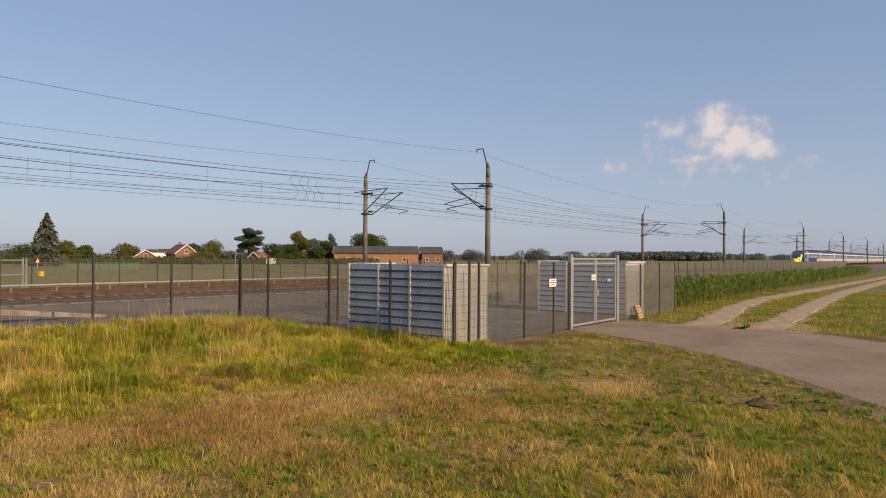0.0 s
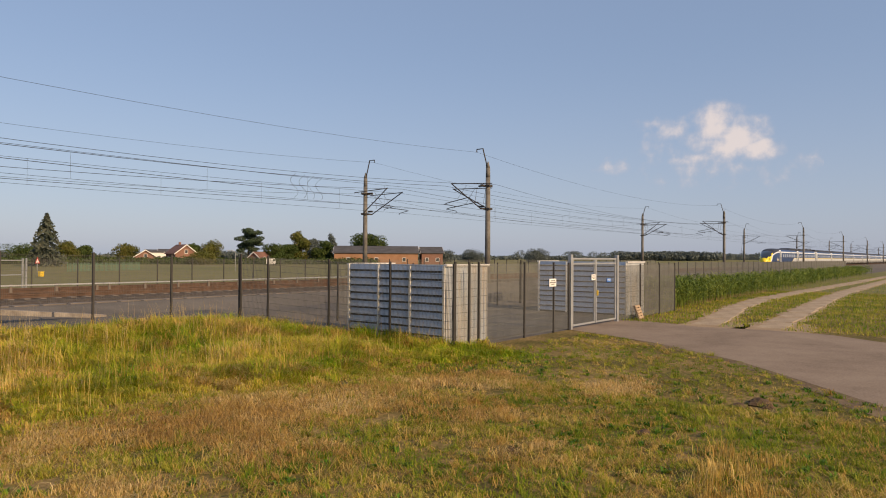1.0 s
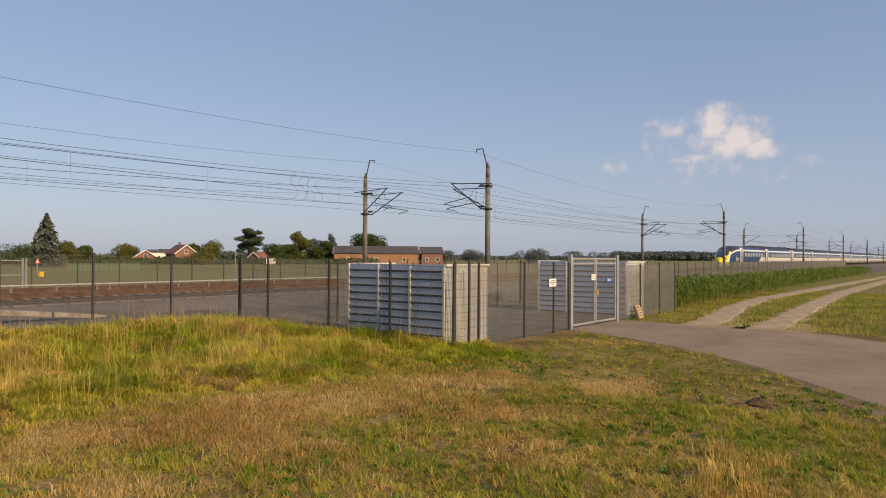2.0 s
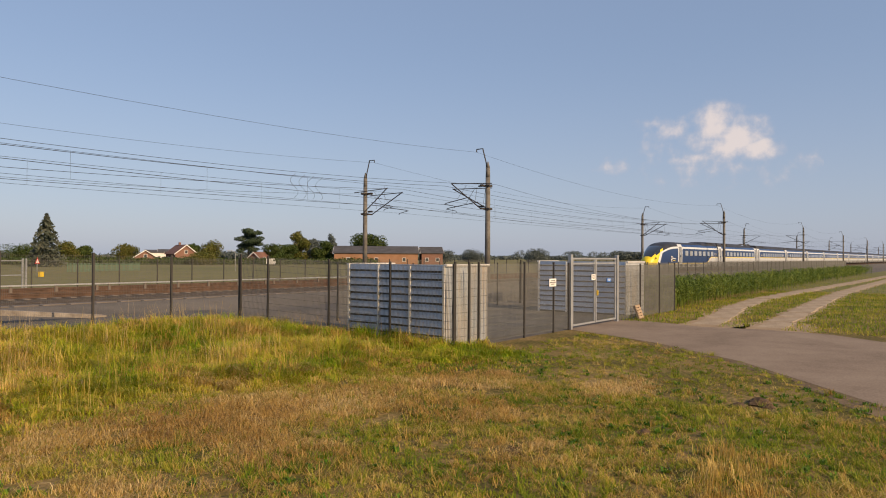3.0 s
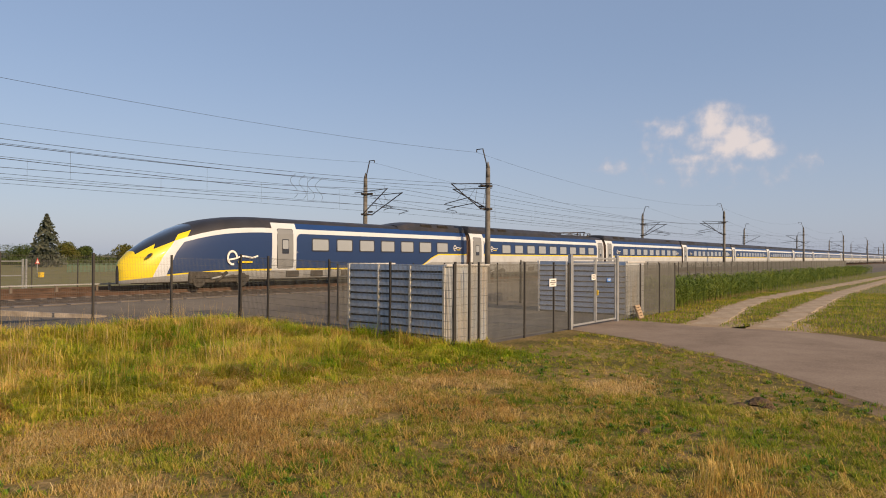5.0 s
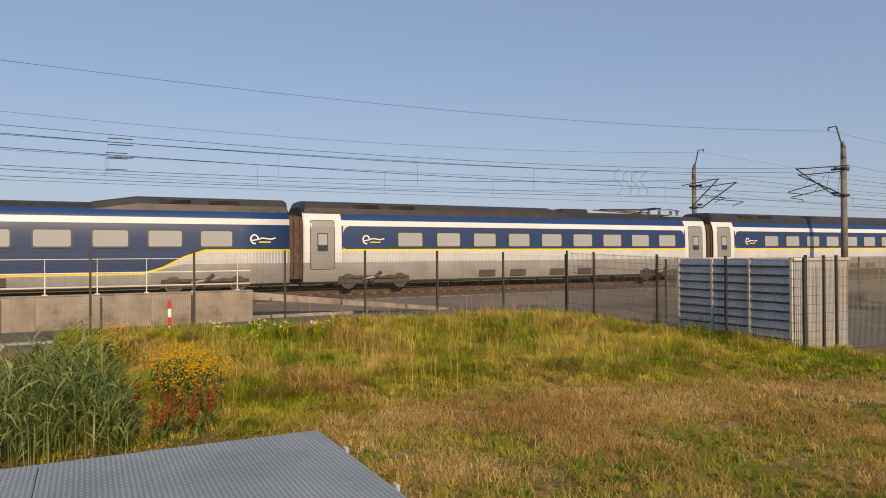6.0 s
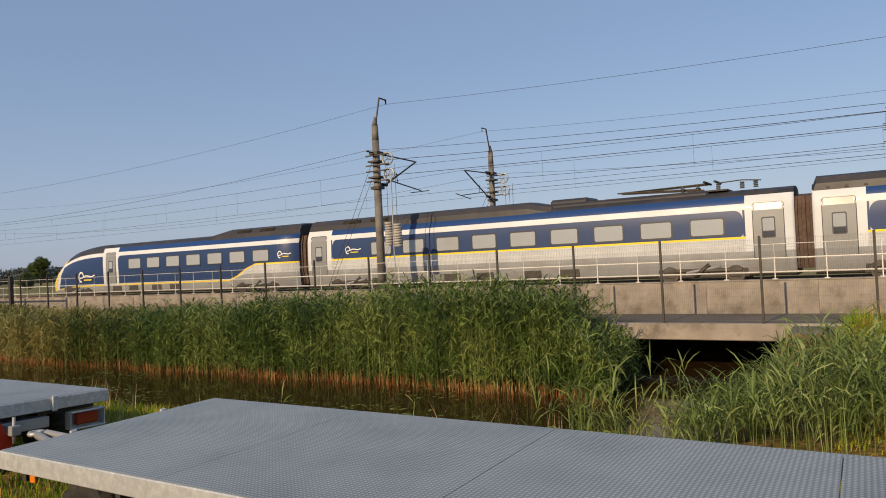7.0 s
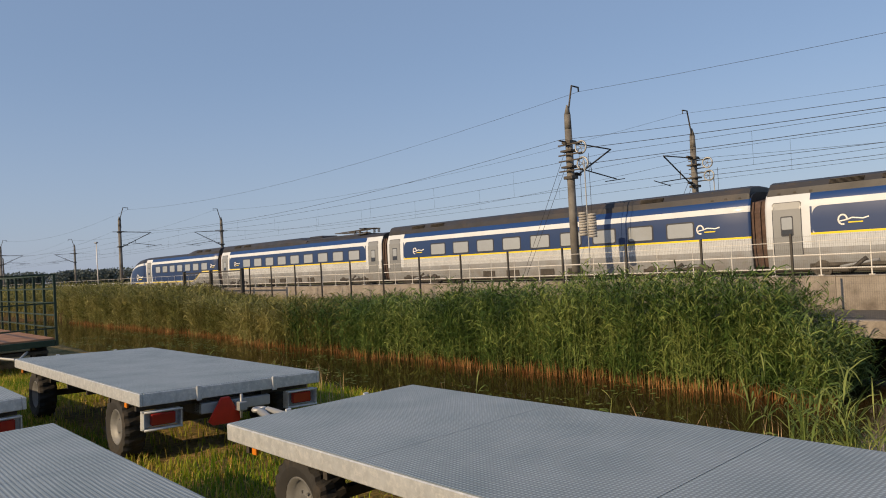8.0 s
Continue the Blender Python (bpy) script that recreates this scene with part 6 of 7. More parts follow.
def beyond_the_tracks():
    """Field gate, warning sign, green palisade, lamp and van between the railway and the houses."""
    root = thing("field_gate", "pale galvanised field gate beyond the railway", "gate", pose(18.25, 44.8, 0.2, 0, 0, 195))
    for x in (0.0, 0.22, 3.8):
        bm = bmesh.new()
        bm_box(bm, x - 0.05, x + 0.05, -0.05, 0.05, -0.1, 2.15, 0, 0.01)
        part("gate_post", bm, M["galv_dull"], root)
    bm = bmesh.new()
    for z in (0.2, 1.1, 1.98):
        bm_box(bm, 0.28, 3.74, -0.03, 0.03, z, z + 0.07, 0, 0.008)
    part("gate_leaf", bm, M["galv_dull"], root)
    root = thing("road_sign", "triangular red-edged warning sign on a grey post", "road sign", pose(36.4, 86.0, 0, 0, 0, 30))
    bm = bmesh.new()
    bm_tube(bm, (0, 0, -0.1), (0, 0, 2.0), 0.04, 0.04, 8)
    part("post", bm, M["galv_dull"], root)
    for nm, k, y, m in (("border", 0.5, -0.05, "red_plastic"), ("face", 0.3, -0.062, "white_paint")):
        bm = bmesh.new()
        p = [(k * math.cos(t), k * math.sin(t)) for t in (math.pi / 2, math.pi * 7 / 6, math.pi * 11 / 6)]
        f0, f1 = [bm.verts.new((a, y, 1.75 + b)) for a, b in p], [bm.verts.new((a, y + 0.02, 1.75 + b)) for a, b in p]
        bm.faces.new(f0), bm.faces.new(f1[::-1])
        for i in range(3):
            bm.faces.new((f0[i], f1[i], f1[(i + 1) % 3], f0[(i + 1) % 3]))
        part(nm, bm, M[m], root)
    bm = bmesh.new()
    bm_box(bm, -0.25, 0.25, -0.2, 0.2, 0, 0.55, 0, 0.04)
    bm_box(bm, -0.28, 0.28, -0.23, 0.23, 0.552, 0.6, 0, 0.015)
    solo("grit_bin", bm, M["yellow_paint"], "small yellow grit bin beside the sign", "grit bin", pose(36.0, 84.0, 0.0, 0, 0, 20))
    root = thing("palisade_fence", "pale green palisade fence before the houses", "fence")
    bar = bmesh.new()
    bm_box(bar, -0.05, 0.05, -0.02, 0.02, 0, 1.3, 0, 0.01)
    me = mesh_of(bar, "pale", M["pale_green"])
    for i in range(58):
        f = i / 57
        piece("pale", me, root, pose(47.7 + 13.6 * f, 102.8 + 4.5 * f, 0.05, 0, 0, 18))
    bm = bmesh.new()
    for z in (0.35, 1.05):
        bm_tube(bm, (47.6, 102.85, z), (61.4, 107.4, z), 0.03, 0.03, 6)
    part("rail", bm, M["pale_green"], root)
    root = thing("street_lamp", "slim grey street lamp with a curved arm", "street lamp", pose(71, 95, 0))
    bm = bmesh.new()
    bm_path(bm, [(0, 0, -0.1), (0, 0, 2.8), (-0.1, 0.05, 3.2), (-0.5, 0.25, 3.45), (-1.0, 0.5, 3.4)], 0.05, 6)
    part("pole", bm, M["galv_dull"], root)
    bm = bmesh.new()
    bm_box(bm, -1.3, -0.9, 0.4, 0.64, 3.32, 3.43, 0, 0.03)
    part("lamp_head", bm, M["galv_dull"], root)
    root = thing("van", "small white van parked before the houses", "van", pose(119.8, 145.4, 0, 0, 0, 40))
    bm = bmesh.new()
    side = [(-2.1, 0.35), (2.1, 0.35), (2.1, 0.95), (1.45, 1.1), (0.85, 1.85), (-2.0, 1.9), (-2.1, 1.2)]
    f0, f1 = [bm.verts.new((x, -0.85, z)) for x, z in side], [bm.verts.new((x, 0.85, z)) for x, z in side]
    bm.faces.new(f0), bm.faces.new(f1[::-1])
    for i in range(7):
        bm.faces.new((f0[i], f1[i], f1[(i + 1) % 7], f0[(i + 1) % 7]))
    bmesh.ops.recalc_face_normals(bm, faces=bm.faces)
    part("body", bm, M["white_paint"], root)
    for y in (-0.86, 0.86):
        bm = bmesh.new()
        bm_box(bm, -1.8, 0.8, y - 0.01, y + 0.01, 1.15, 1.65)
        part("window", bm, M["glass"], root)
        for x in (-1.3, 1.3):
            bm = bmesh.new()
            bm_tube(bm, (x, y - 0.08, 0.33), (x, y + 0.08, 0.33), 0.33, 0.33, 16)
            part("wheel", bm, M["rubber"], root)


M["pale_green"] = mat("pale_green_paint", (0.11, 0.2, 0.13), 0.6, 0, 0.1, 2, 20)
beyond_the_tracks()


def cloud_backdrop():
    """A far cumulus, so far off that it stands still in the sky."""
    m = bpy.data.materials.new("cumulus")
    m.use_nodes = True
    nt = m.node_tree
    nt.nodes.clear()
    N, L = nt.nodes.new, nt.links.new
    tc = N("ShaderNodeTexCoord")
    nz = N("ShaderNodeTexNoise"); nz.inputs["Scale"].default_value = 4.6; nz.inputs["Detail"].default_value = 9; nz.inputs["Roughness"].default_value = 0.55
    L(tc.outputs["Object"], nz.inputs["Vector"])
    total = None
    # soft lobes: centre x, z, radii, weight
    for cx, cz, rx, rz, wgt in ((0.2, 0.34, 0.24, 0.22, 1.35), (0.42, 0.2, 0.3, 0.24, 1.35), (0.62, 0.04, 0.26, 0.13, 1.3), (0.3, 0.1, 0.3, 0.2, 1.05), (0.02, 0.12, 0.3, 0.24, 0.72), (-0.3, 0.3, 0.26, 0.14, 0.82), (-0.5, 0.38, 0.2, 0.08, 0.8), (-0.2, 0.1, 0.4, 0.24, 0.5), (0.05, -0.02, 0.3, 0.08, 0.8), (-0.2, -0.06, 0.2, 0.06, 0.7), (-0.95, -0.1, 0.2, 0.1, 0.62), (0.3, -0.16, 0.95, 0.2, 0.48)):
        mp = N("ShaderNodeMapping"); mp.vector_type = "POINT"
        mp.inputs["Location"].default_value = (-cx / rx, 0, -cz / rz)
        mp.inputs["Scale"].default_value = (1 / rx, 0, 1 / rz)
        L(tc.outputs["Object"], mp.inputs["Vector"])
        ln = N("ShaderNodeVectorMath"); ln.operation = "LENGTH"
        L(mp.outputs[0], ln.inputs[0])
        r = N("ShaderNodeMapRange"); r.inputs["From Min"].default_value = 1.6; r.inputs["From Max"].default_value = 0.2; r.inputs["To Max"].default_value = wgt
        L(ln.outputs["Value"], r.inputs["Value"])
        if total is None:
            total = r.outputs[0]
        else:
            mx = N("ShaderNodeMath"); mx.operation = "MAXIMUM"
            L(total, mx.inputs[0]); L(r.outputs[0], mx.inputs[1])
            total = mx.outputs[0]
    ad = N("ShaderNodeMath"); ad.operation = "MULTIPLY_ADD"; ad.inputs[1].default_value = 2.2; ad.inputs[2].default_value = -1.2
    L(nz.outputs["Fac"], ad.inputs[0])
    sm = N("ShaderNodeMath"); sm.operation = "ADD"
    L(ad.outputs[0], sm.inputs[0]); L(total, sm.inputs[1])
    al = N("ShaderNodeMapRange"); al.interpolation_type = "SMOOTHSTEP"; al.inputs["From Min"].default_value = 0.0; al.inputs["From Max"].default_value = 1.2; al.inputs["To Max"].default_value = 0.82
    L(sm.outputs[0], al.inputs["Value"])
    gate = N("ShaderNodeMath"); gate.operation = "MULTIPLY"
    g2 = N("ShaderNodeMapRange"); g2.inputs["From Min"].default_value = 0.02; g2.inputs["From Max"].default_value = 0.2
    L(total, g2.inputs["Value"]); L(al.outputs[0], gate.inputs[0]); L(g2.outputs[0], gate.inputs[1])
    em = N("ShaderNodeEmission")
    cr = N("ShaderNodeMix"); cr.data_type = "RGBA"
    cr.inputs["A"].default_value = (0.40, 0.45, 0.56, 1); cr.inputs["B"].default_value = (0.76, 0.72, 0.70, 1)
    L(al.outputs[0], cr.inputs["Factor"]); L(cr.outputs["Result"], em.inputs["Color"])
    em.inputs["Strength"].default_value = CLOUD_GLOW
    tr = N("ShaderNodeBsdfTransparent")
    mi = N("ShaderNodeMixShader")
    L(gate.outputs[0], mi.inputs[0]); L(tr.outputs[0], mi.inputs[1]); L(em.outputs[0], mi.inputs[2])
    out = N("ShaderNodeOutputMaterial"); L(mi.outputs[0], out.inputs["Surface"])
    bm = bmesh.new()
    bm_poly(bm, [(-1.3, 0, -0.62), (1.3, 0, -0.62), (1.3, 0, 0.75), (-1.3, 0, 0.75)])
    ob = solo("backdrop_cloud", bm, m, "lone white cumulus cloud in the evening sky", "cloud", kind="structure")
    az, dist = radians(-73.3), 4200.0
    ob.matrix_basis = Matrix.Translation((-math.sin(az) * dist, math.cos(az) * dist, 588)) @ pose(0, 0, 0, 0, 0, math.degrees(az))
    ob.scale = (490, 490, 490)
    ob.visible_shadow = False


cloud_backdrop()


# ---- vegetation ----
def ribbons(P, H, W, bend, az, segs=1, droop=0.35):
    """Tapered blades as faces: P (n,3) feet, H heights, W half widths, bend 0..1 sideways lean, az its direction."""
    n = len(P)
    d = np.stack([np.cos(az), np.sin(az), np.zeros(n)], 1)
    wv = np.stack([-np.sin(az), np.cos(az), np.zeros(n)], 1) * W[:, None]
    up = np.array([0, 0, 1.0])
    tip = P + up * (H * (1 - droop * bend))[:, None] + d * (H * bend)[:, None]
    if segs == 1:
        V = np.stack([P - wv, P + wv, tip], 1).reshape(-1, 3)
        return V, np.arange(3 * n).reshape(-1, 3)
    mid = P + up * (H * (0.58 - 0.12 * (droop - 0.35) * bend))[:, None] + d * (H * bend * 0.32)[:, None]
    V = np.stack([P - wv, P + wv, mid + wv * 0.8, mid - wv * 0.8, tip], 1).reshape(-1, 3)
    b = 5 * np.arange(n)[:, None]
    F = np.concatenate([b + [0, 1, 2], b + [0, 2, 3], b + [3, 2, 4]], 0)
    return V, F


def stuff(name, V, F, material, label, category):
    return tagged(new(name, np_mesh(name, V, F, material)), label, category, "", "stuff")


ROAD_EDGE = [(22.3, 10.3), (21.5, 8.6), (20.4, 6.3), (17.9, 3.1), (15.5, 1.1), (13.3, -0.7), (10.5, -2.6)]


def on_turf(x, y):
    """Keeps blades off the road, the pond and the yard."""
    for (ax, ay), (bx, by) in zip(ROAD_EDGE, ROAD_EDGE[1:]):
        if by <= y <= ay and x > ax + (bx - ax) * (y - ay) / (by - ay) - 0.05 - 0.35 * abs(noise.noise((x, y, 7))):
            return False
    if y < -2.6 and x > 8:
        return False
    if y > 9.7 and x > 15.2:
        return False
    if y > 18.3:
        return False
    return pond(x, y) < 0.25


def tall_edge(x):
    """Line up to which the turf is mown."""
    return float(np.interp(x, (-1, 1, 3.5, 5.5, 6.6, 8, 11.5, 13.5, 16), (10.2, 9.8, 9.4, 10.8, 10.2, 9.3, 9.3, 8.5, 8.4))) + 0.7 * noise.noise((x * 0.9, 0.3, 0))


def tan_belt(x, y):
    """How much of the turf is dead here: a belt below the tall grass and some worn spots."""
    b = math.exp(-((y - 8.2 + 0.22 * (x - 5)) / 1.5) ** 2) * smooth01((x - 1.5) / 2) * (1 - smooth01((x - 11) / 3))
    for cx, cy, r in ((3.3, 6.2, 0.8), (5.4, 6.8, 1.3), (7.4, 3.5, 0.8), (10.0, 6.6, 1.2), (9.2, 4.6, 0.7), (12.5, 4.2, 0.9)):
        b = max(b, math.exp(-(((x - cx) / r) ** 2 + ((y - cy) / r) ** 2)))
    return b


def tufted(rng, P, count, sigma, share):
    """Draws most of the feet together into tufts; gives each foot's tuft, or -1."""
    n = len(P)
    c = P[rng.integers(0, n, count)]
    key = {}
    for i, t in enumerate(c):
        key.setdefault((int(t[0] * 2 + 100), int(t[1] * 2 + 100)), []).append(i)
    own = np.full(n, -1)
    for i in range(n):
        k = key.get((int(P[i, 0] * 2 + 100), int(P[i, 1] * 2 + 100)))
        if k and rng.uniform() < share:
            j = k[int(rng.integers(0, len(k)))]
            P[i, :2] = c[j, :2] + rng.normal(0, sigma, 2)
            own[i] = j
    return own


def dry_patch(x, y):
    return noise.noise((x * 0.38 + 3, y * 0.38, 1)) + 0.5 * noise.noise((x * 1.1, y * 1.1, 5))


def scatter(rng, n, x0, x1, y0, y1, keep):
    X, Y = rng.uniform(x0, x1, n), rng.uniform(y0, y1, n)
    ok = np.array([keep(a, b) for a, b in zip(X, Y)], bool)
    X, Y = X[ok], Y[ok]
    Z = np.array([land(a, b) for a, b in zip(X, Y)])
    return np.stack([X, Y, Z], 1)


def build_grass():
    rng = np.random.default_rng(11)

    def bare(x, y):
        return noise.noise((x * 0.9 + 9, y * 0.9, 2)) + 0.5 * noise.noise((x * 3, y * 3, 4)) + 0.35 * tan_belt(x, y) > 0.3 + 0.45 * rng.uniform()

    def near(x, y):
        return y < tall_edge(x) + 0.6 and on_turf(x, y) and not bare(x, y)
    P = np.concatenate([scatter(rng, 360000, 1.0, 12.0, -4, 11.0, near), scatter(rng, 90000, 11.0, 22.0, -2, 11.0, near)])
    n = len(P)
    own = tufted(rng, P, 15000, 0.04, 0.8)
    lift = np.append(0.6 + 2.2 * rng.uniform(0, 1, 15000) ** 2, 0.65)[own]
    tz = np.append(rng.uniform(0, 6.28, 15000), 0)[own]
    mood = np.append(rng.normal(0, 0.5, 15000), 0)[own]
    dr = np.array([0.75 * dry_patch(a, b) + 0.75 * tan_belt(a, b) for a, b in P[:, :2]]) + mood
    green = dr + rng.normal(0, 0.2, n) < 0.27 + 0.3 * np.clip((P[:, 0] - 7) / 5, 0, 1)
    H = rng.uniform(0.03, 0.08, n) * lift
    B = rng.uniform(0.3, 1.3, n)
    az = np.where(own >= 0, tz + rng.normal(0, 1.1, n), rng.uniform(0, 6.28, n))
    W = rng.uniform(0.003, 0.0075, n)
    V, F = ribbons(P[green], H[green], W[green], B[green], az[green], 1)
    stuff("turf_grass", V, F, M["grass"], "short mown green and yellow turf", "grass")
    k = ~green
    V, F = ribbons(P[k], H[k] * rng.uniform(0.6, 1.5, k.sum()), W[k] * 0.7, np.minimum(1.7, B[k] + 0.9), az[k], 2, 0.55)
    stuff("dry_turf", V, F, M["straw"], "dry straw-coloured patches in the turf", "grass")
    # matted dead grass lying in swathes
    P = scatter(rng, 260000, 1.0, 16.0, -3, 11.5, lambda x, y: on_turf(x, y) and 0.8 * tan_belt(x, y) + 0.75 * dry_patch(x * 1.7, y * 1.7) > 0.42 + 0.3 * rng.uniform())
    n = len(P)
    own = tufted(rng, P, 5200, 0.06, 0.85)
    az = np.append(rng.uniform(0, 6.28, 5200), 0)[own] + rng.normal(0, 0.55, n)
    V, F = ribbons(P, rng.uniform(0.05, 0.17, n), rng.uniform(0.002, 0.005, n), rng.uniform(0.8, 1.6, n), az, 2, 0.5)
    stuff("matted_dead_grass", V, F, M["thatch"], "matted tan dead grass lying in the turf", "grass")
    # broad-leaved weeds in small dark rosettes
    C = scatter(rng, 900, 1.0, 15.0, -3, 9.5, lambda x, y: on_turf(x, y) and tan_belt(x, y) < 0.4 and noise.noise((x * 0.5, y * 0.5, 12)) > -0.1)
    P = np.repeat(C, 9, axis=0) + rng.normal(0, 0.025, (9 * len(C), 3)) * [1, 1, 0]
    n = len(P)
    V, F = ribbons(P, rng.uniform(0.05, 0.12, n), rng.uniform(0.008, 0.018, n), rng.uniform(0.5, 1.2, n), rng.uniform(0, 6.28, n), 2, 0.5)
    stuff("turf_weeds", V, F, M["weed"], "dark green weed rosettes in the turf", "weeds")
    # tall unmown grass towards the fences, thinning out into the turf
    P = scatter(rng, 240000, -1.2, 15.6, 7.0, 18.25, lambda x, y: on_turf(x, y) and rng.uniform() < 0.12 + 0.88 * smooth01((y - tall_edge(x) + 1.3) / 2.2) and y > tall_edge(x) - 2.6)
    n = len(P)
    own = tufted(rng, P, 3400, 0.085, 0.85)
    th = np.append(rng.uniform(0.55, 1.35, 3400), 0.6)[own]
    tz = np.append(rng.uniform(0, 6.28, 3400), 0)[own]
    tm = np.append(rng.normal(0, 0.3, 3400), 0)[own]
    tb = np.append(rng.uniform(0.0, 0.5, 3400), 0.2)[own]
    big = np.array([0.6 + 0.6 * noise.noise((a * 0.55, b * 0.55, 3)) for a, b in P[:, :2]])
    rise = np.array([smooth01((b - tall_edge(a) + 1.2) / 3.0) for a, b in P[:, :2]])
    H = (0.14 + 0.55 * np.clip(big, 0.2, 1) * th * rng.uniform(0.5, 1.2, n)) * (0.3 + 0.7 * rise)
    dr = np.array([dry_patch(a * 1.2, b * 1.2) + 0.5 * tan_belt(a, b) for a, b in P[:, :2]]) + tm + rng.normal(0, 0.2, n)
    az = np.where(own >= 0, tz + rng.normal(0, 0.9, n), rng.uniform(0, 6.28, n))
    bend = np.clip(rng.uniform(0.15, 0.85, n) + tb + 0.3 * (1 - rise), 0, 1.5)
    V, F = ribbons(P, H, rng.uniform(0.004, 0.009, n), bend, az, 2, 0.5)
    k = np.repeat(dr < 0.4, 5)
    stuff("tall_grass", V, F[k[F[:, 0]]], M["grass_tall"], "tall unmown yellow-green grass", "grass")
    stuff("dry_tall_grass", V, F[~k[F[:, 0]]], M["straw"], "tall dry straw-coloured grass", "grass")
    # seed stalks in loose groups
    P = scatter(rng, 4500, -1.0, 15.4, 9.8, 18.2, lambda x, y: on_turf(x, y) and noise.noise((x * 0.7, y * 0.7, 8)) > 0.06)
    n = len(P)
    V, F = ribbons(P, rng.uniform(0.4, 1.0, n), np.full(n, 0.0028), rng.uniform(0.05, 0.5, n), rng.uniform(0, 6.28, n), 2)
    stuff("seed_stalks", V, F, M["straw"], "thin dry seed stalks standing above the grass", "grass")
    P = scatter(rng, 800, -0.5, 11.0, 11.5, 17.5, lambda x, y: on_turf(x, y) and noise.noise((x * 0.8, y * 0.8, 18)) > 0.1)
    n = len(P)
    V, F = ribbons(P, rng.uniform(0.7, 1.25, n), np.full(n, 0.0028), rng.uniform(0.05, 0.4, n), rng.uniform(0, 6.28, n), 2)
    stuff("tall_seed_stalks", V, F, M["stalk"], "tall pale pinkish seed stalks above the grass", "grass")
    # dry tuft near the road
    P = scatter(rng, 6000, 5.9, 9.0, -0.9, 1.9, lambda x, y: abs((y - 0.6) - 0.1 * (x - 7.4)) < 0.45 + 0.35 * noise.noise((x * 2, y * 2, 0)) and on_turf(x, y))
    n = len(P)
    own = tufted(rng, P, 26, 0.1, 0.9)
    az = np.append(rng.uniform(0, 6.28, 26), 0)[own] + rng.normal(0, 0.9, n)
    V, F = ribbons(P, rng.uniform(0.1, 0.32, n) * np.append(rng.uniform(0.6, 1.25, 26), 0.4)[own], rng.uniform(0.0028, 0.0055, n), rng.uniform(0.1, 0.8, n), az, 2, 0.5)
    stuff("dry_tuft", V, F, M["straw"], "tuft of dry yellow grass near the road", "grass")
    # dug-up soil and clods in the turf
    for x, y, r, h in ((12.7, 1.5, 0.3, 0.08), (12.25, 1.75, 0.2, 0.05), (12.45, 1.3, 0.16, 0.05), (7.4, 3.4, 0.22, 0.03), (9.4, 2.4, 0.16, 0.05)):
        bm = bmesh.new()
        bmesh.ops.create_icosphere(bm, subdivisions=3, radius=1)
        for v in bm.verts:
            f = 1 + 0.3 * noise.noise(v.co * 1.6 + Vector((x, y, 0))) + 0.22 * noise.noise(v.co * 5 + Vector((x, y, 3)))
            v.co = Vector((v.co.x * r * f, v.co.y * r * 0.7 * f, v.co.z * h * f))
        solo("soil_mound", bm, M["dirt_dark"], "small mound of dug-up brown soil in the turf", "soil", pose(x, y, land(x, y)))
    # rank grass among the trailers and on the near bank
    def shaded(x, y):
        return (2.7 < y < 4.6 and (-7.2 < x < 1.0 or -16.2 < x < -10.1)) or (-1.0 < y < 1.1 and (-9.0 < x < -0.7 or -17.8 < x < -11.6))
    P = scatter(rng, 110000, -24, 1.0, -1.5, 7.6, lambda x, y: pond(x, y) < 0.35 and not (shaded(x, y) and rng.uniform() < 0.85))
    n = len(P)
    bank = np.array([smooth01((b - 4.9) / 1.2) for b in P[:, 1]])
    V, F = ribbons(P, (0.08 + 0.13 * rng.uniform(0, 1, n)) * (1 + 0.35 * bank), rng.uniform(0.004, 0.009, n), rng.uniform(0.1, 0.8, n), rng.uniform(0, 6.28, n), 2)
    k = np.repeat(rng.uniform(0, 1, n) < 0.88, 5)
    stuff("bank_grass", V, F[k[F[:, 0]]], M["grass"], "rank green grass between the trailers and the pond", "grass")
    stuff("dry_bank_grass", V, F[~k[F[:, 0]]], M["straw"], "dry stalks between the trailers and the pond", "grass")
    C = scatter(rng, 26, -16, -2.5, 5.5, 6.9, lambda x, y: pond(x, y) < 0.6)
    P = np.repeat(C, 7, axis=0) + rng.normal(0, 0.05, (7 * len(C), 3)) * [1, 1, 0]
    n = len(P)
    V, F = ribbons(P, rng.uniform(0.35, 0.95, n), rng.uniform(0.003, 0.007, n), rng.uniform(0.05, 0.35, n), rng.uniform(0, 6.28, n), 2)
    stuff("bank_stalks", V, F, M["stalk"], "pale dry stalks on the near pond bank", "grass")
    # verge beyond the road and beside the track
    P = np.concatenate([scatter(rng, 42000, 26.8, 60, -6, 10.8, lambda x, y: min(abs(y - rut_y(k, x)) for k in RUTS) > 0.62 + 0.25 * noise.noise((x, y, 0))),
                        scatter(rng, 9000, 60, 120, -6, 11, lambda x, y: min(abs(y - rut_y(k, x)) for k in RUTS) > 0.6)])
    n = len(P)
    V, F = ribbons(P, rng.uniform(0.05, 0.17, n), rng.uniform(0.008, 0.02, n), rng.uniform(0.1, 0.8, n), rng.uniform(0, 6.28, n), 1)
    stuff("verge_grass", V, F, M["grass"], "green grass verge beside the farm track", "grass")


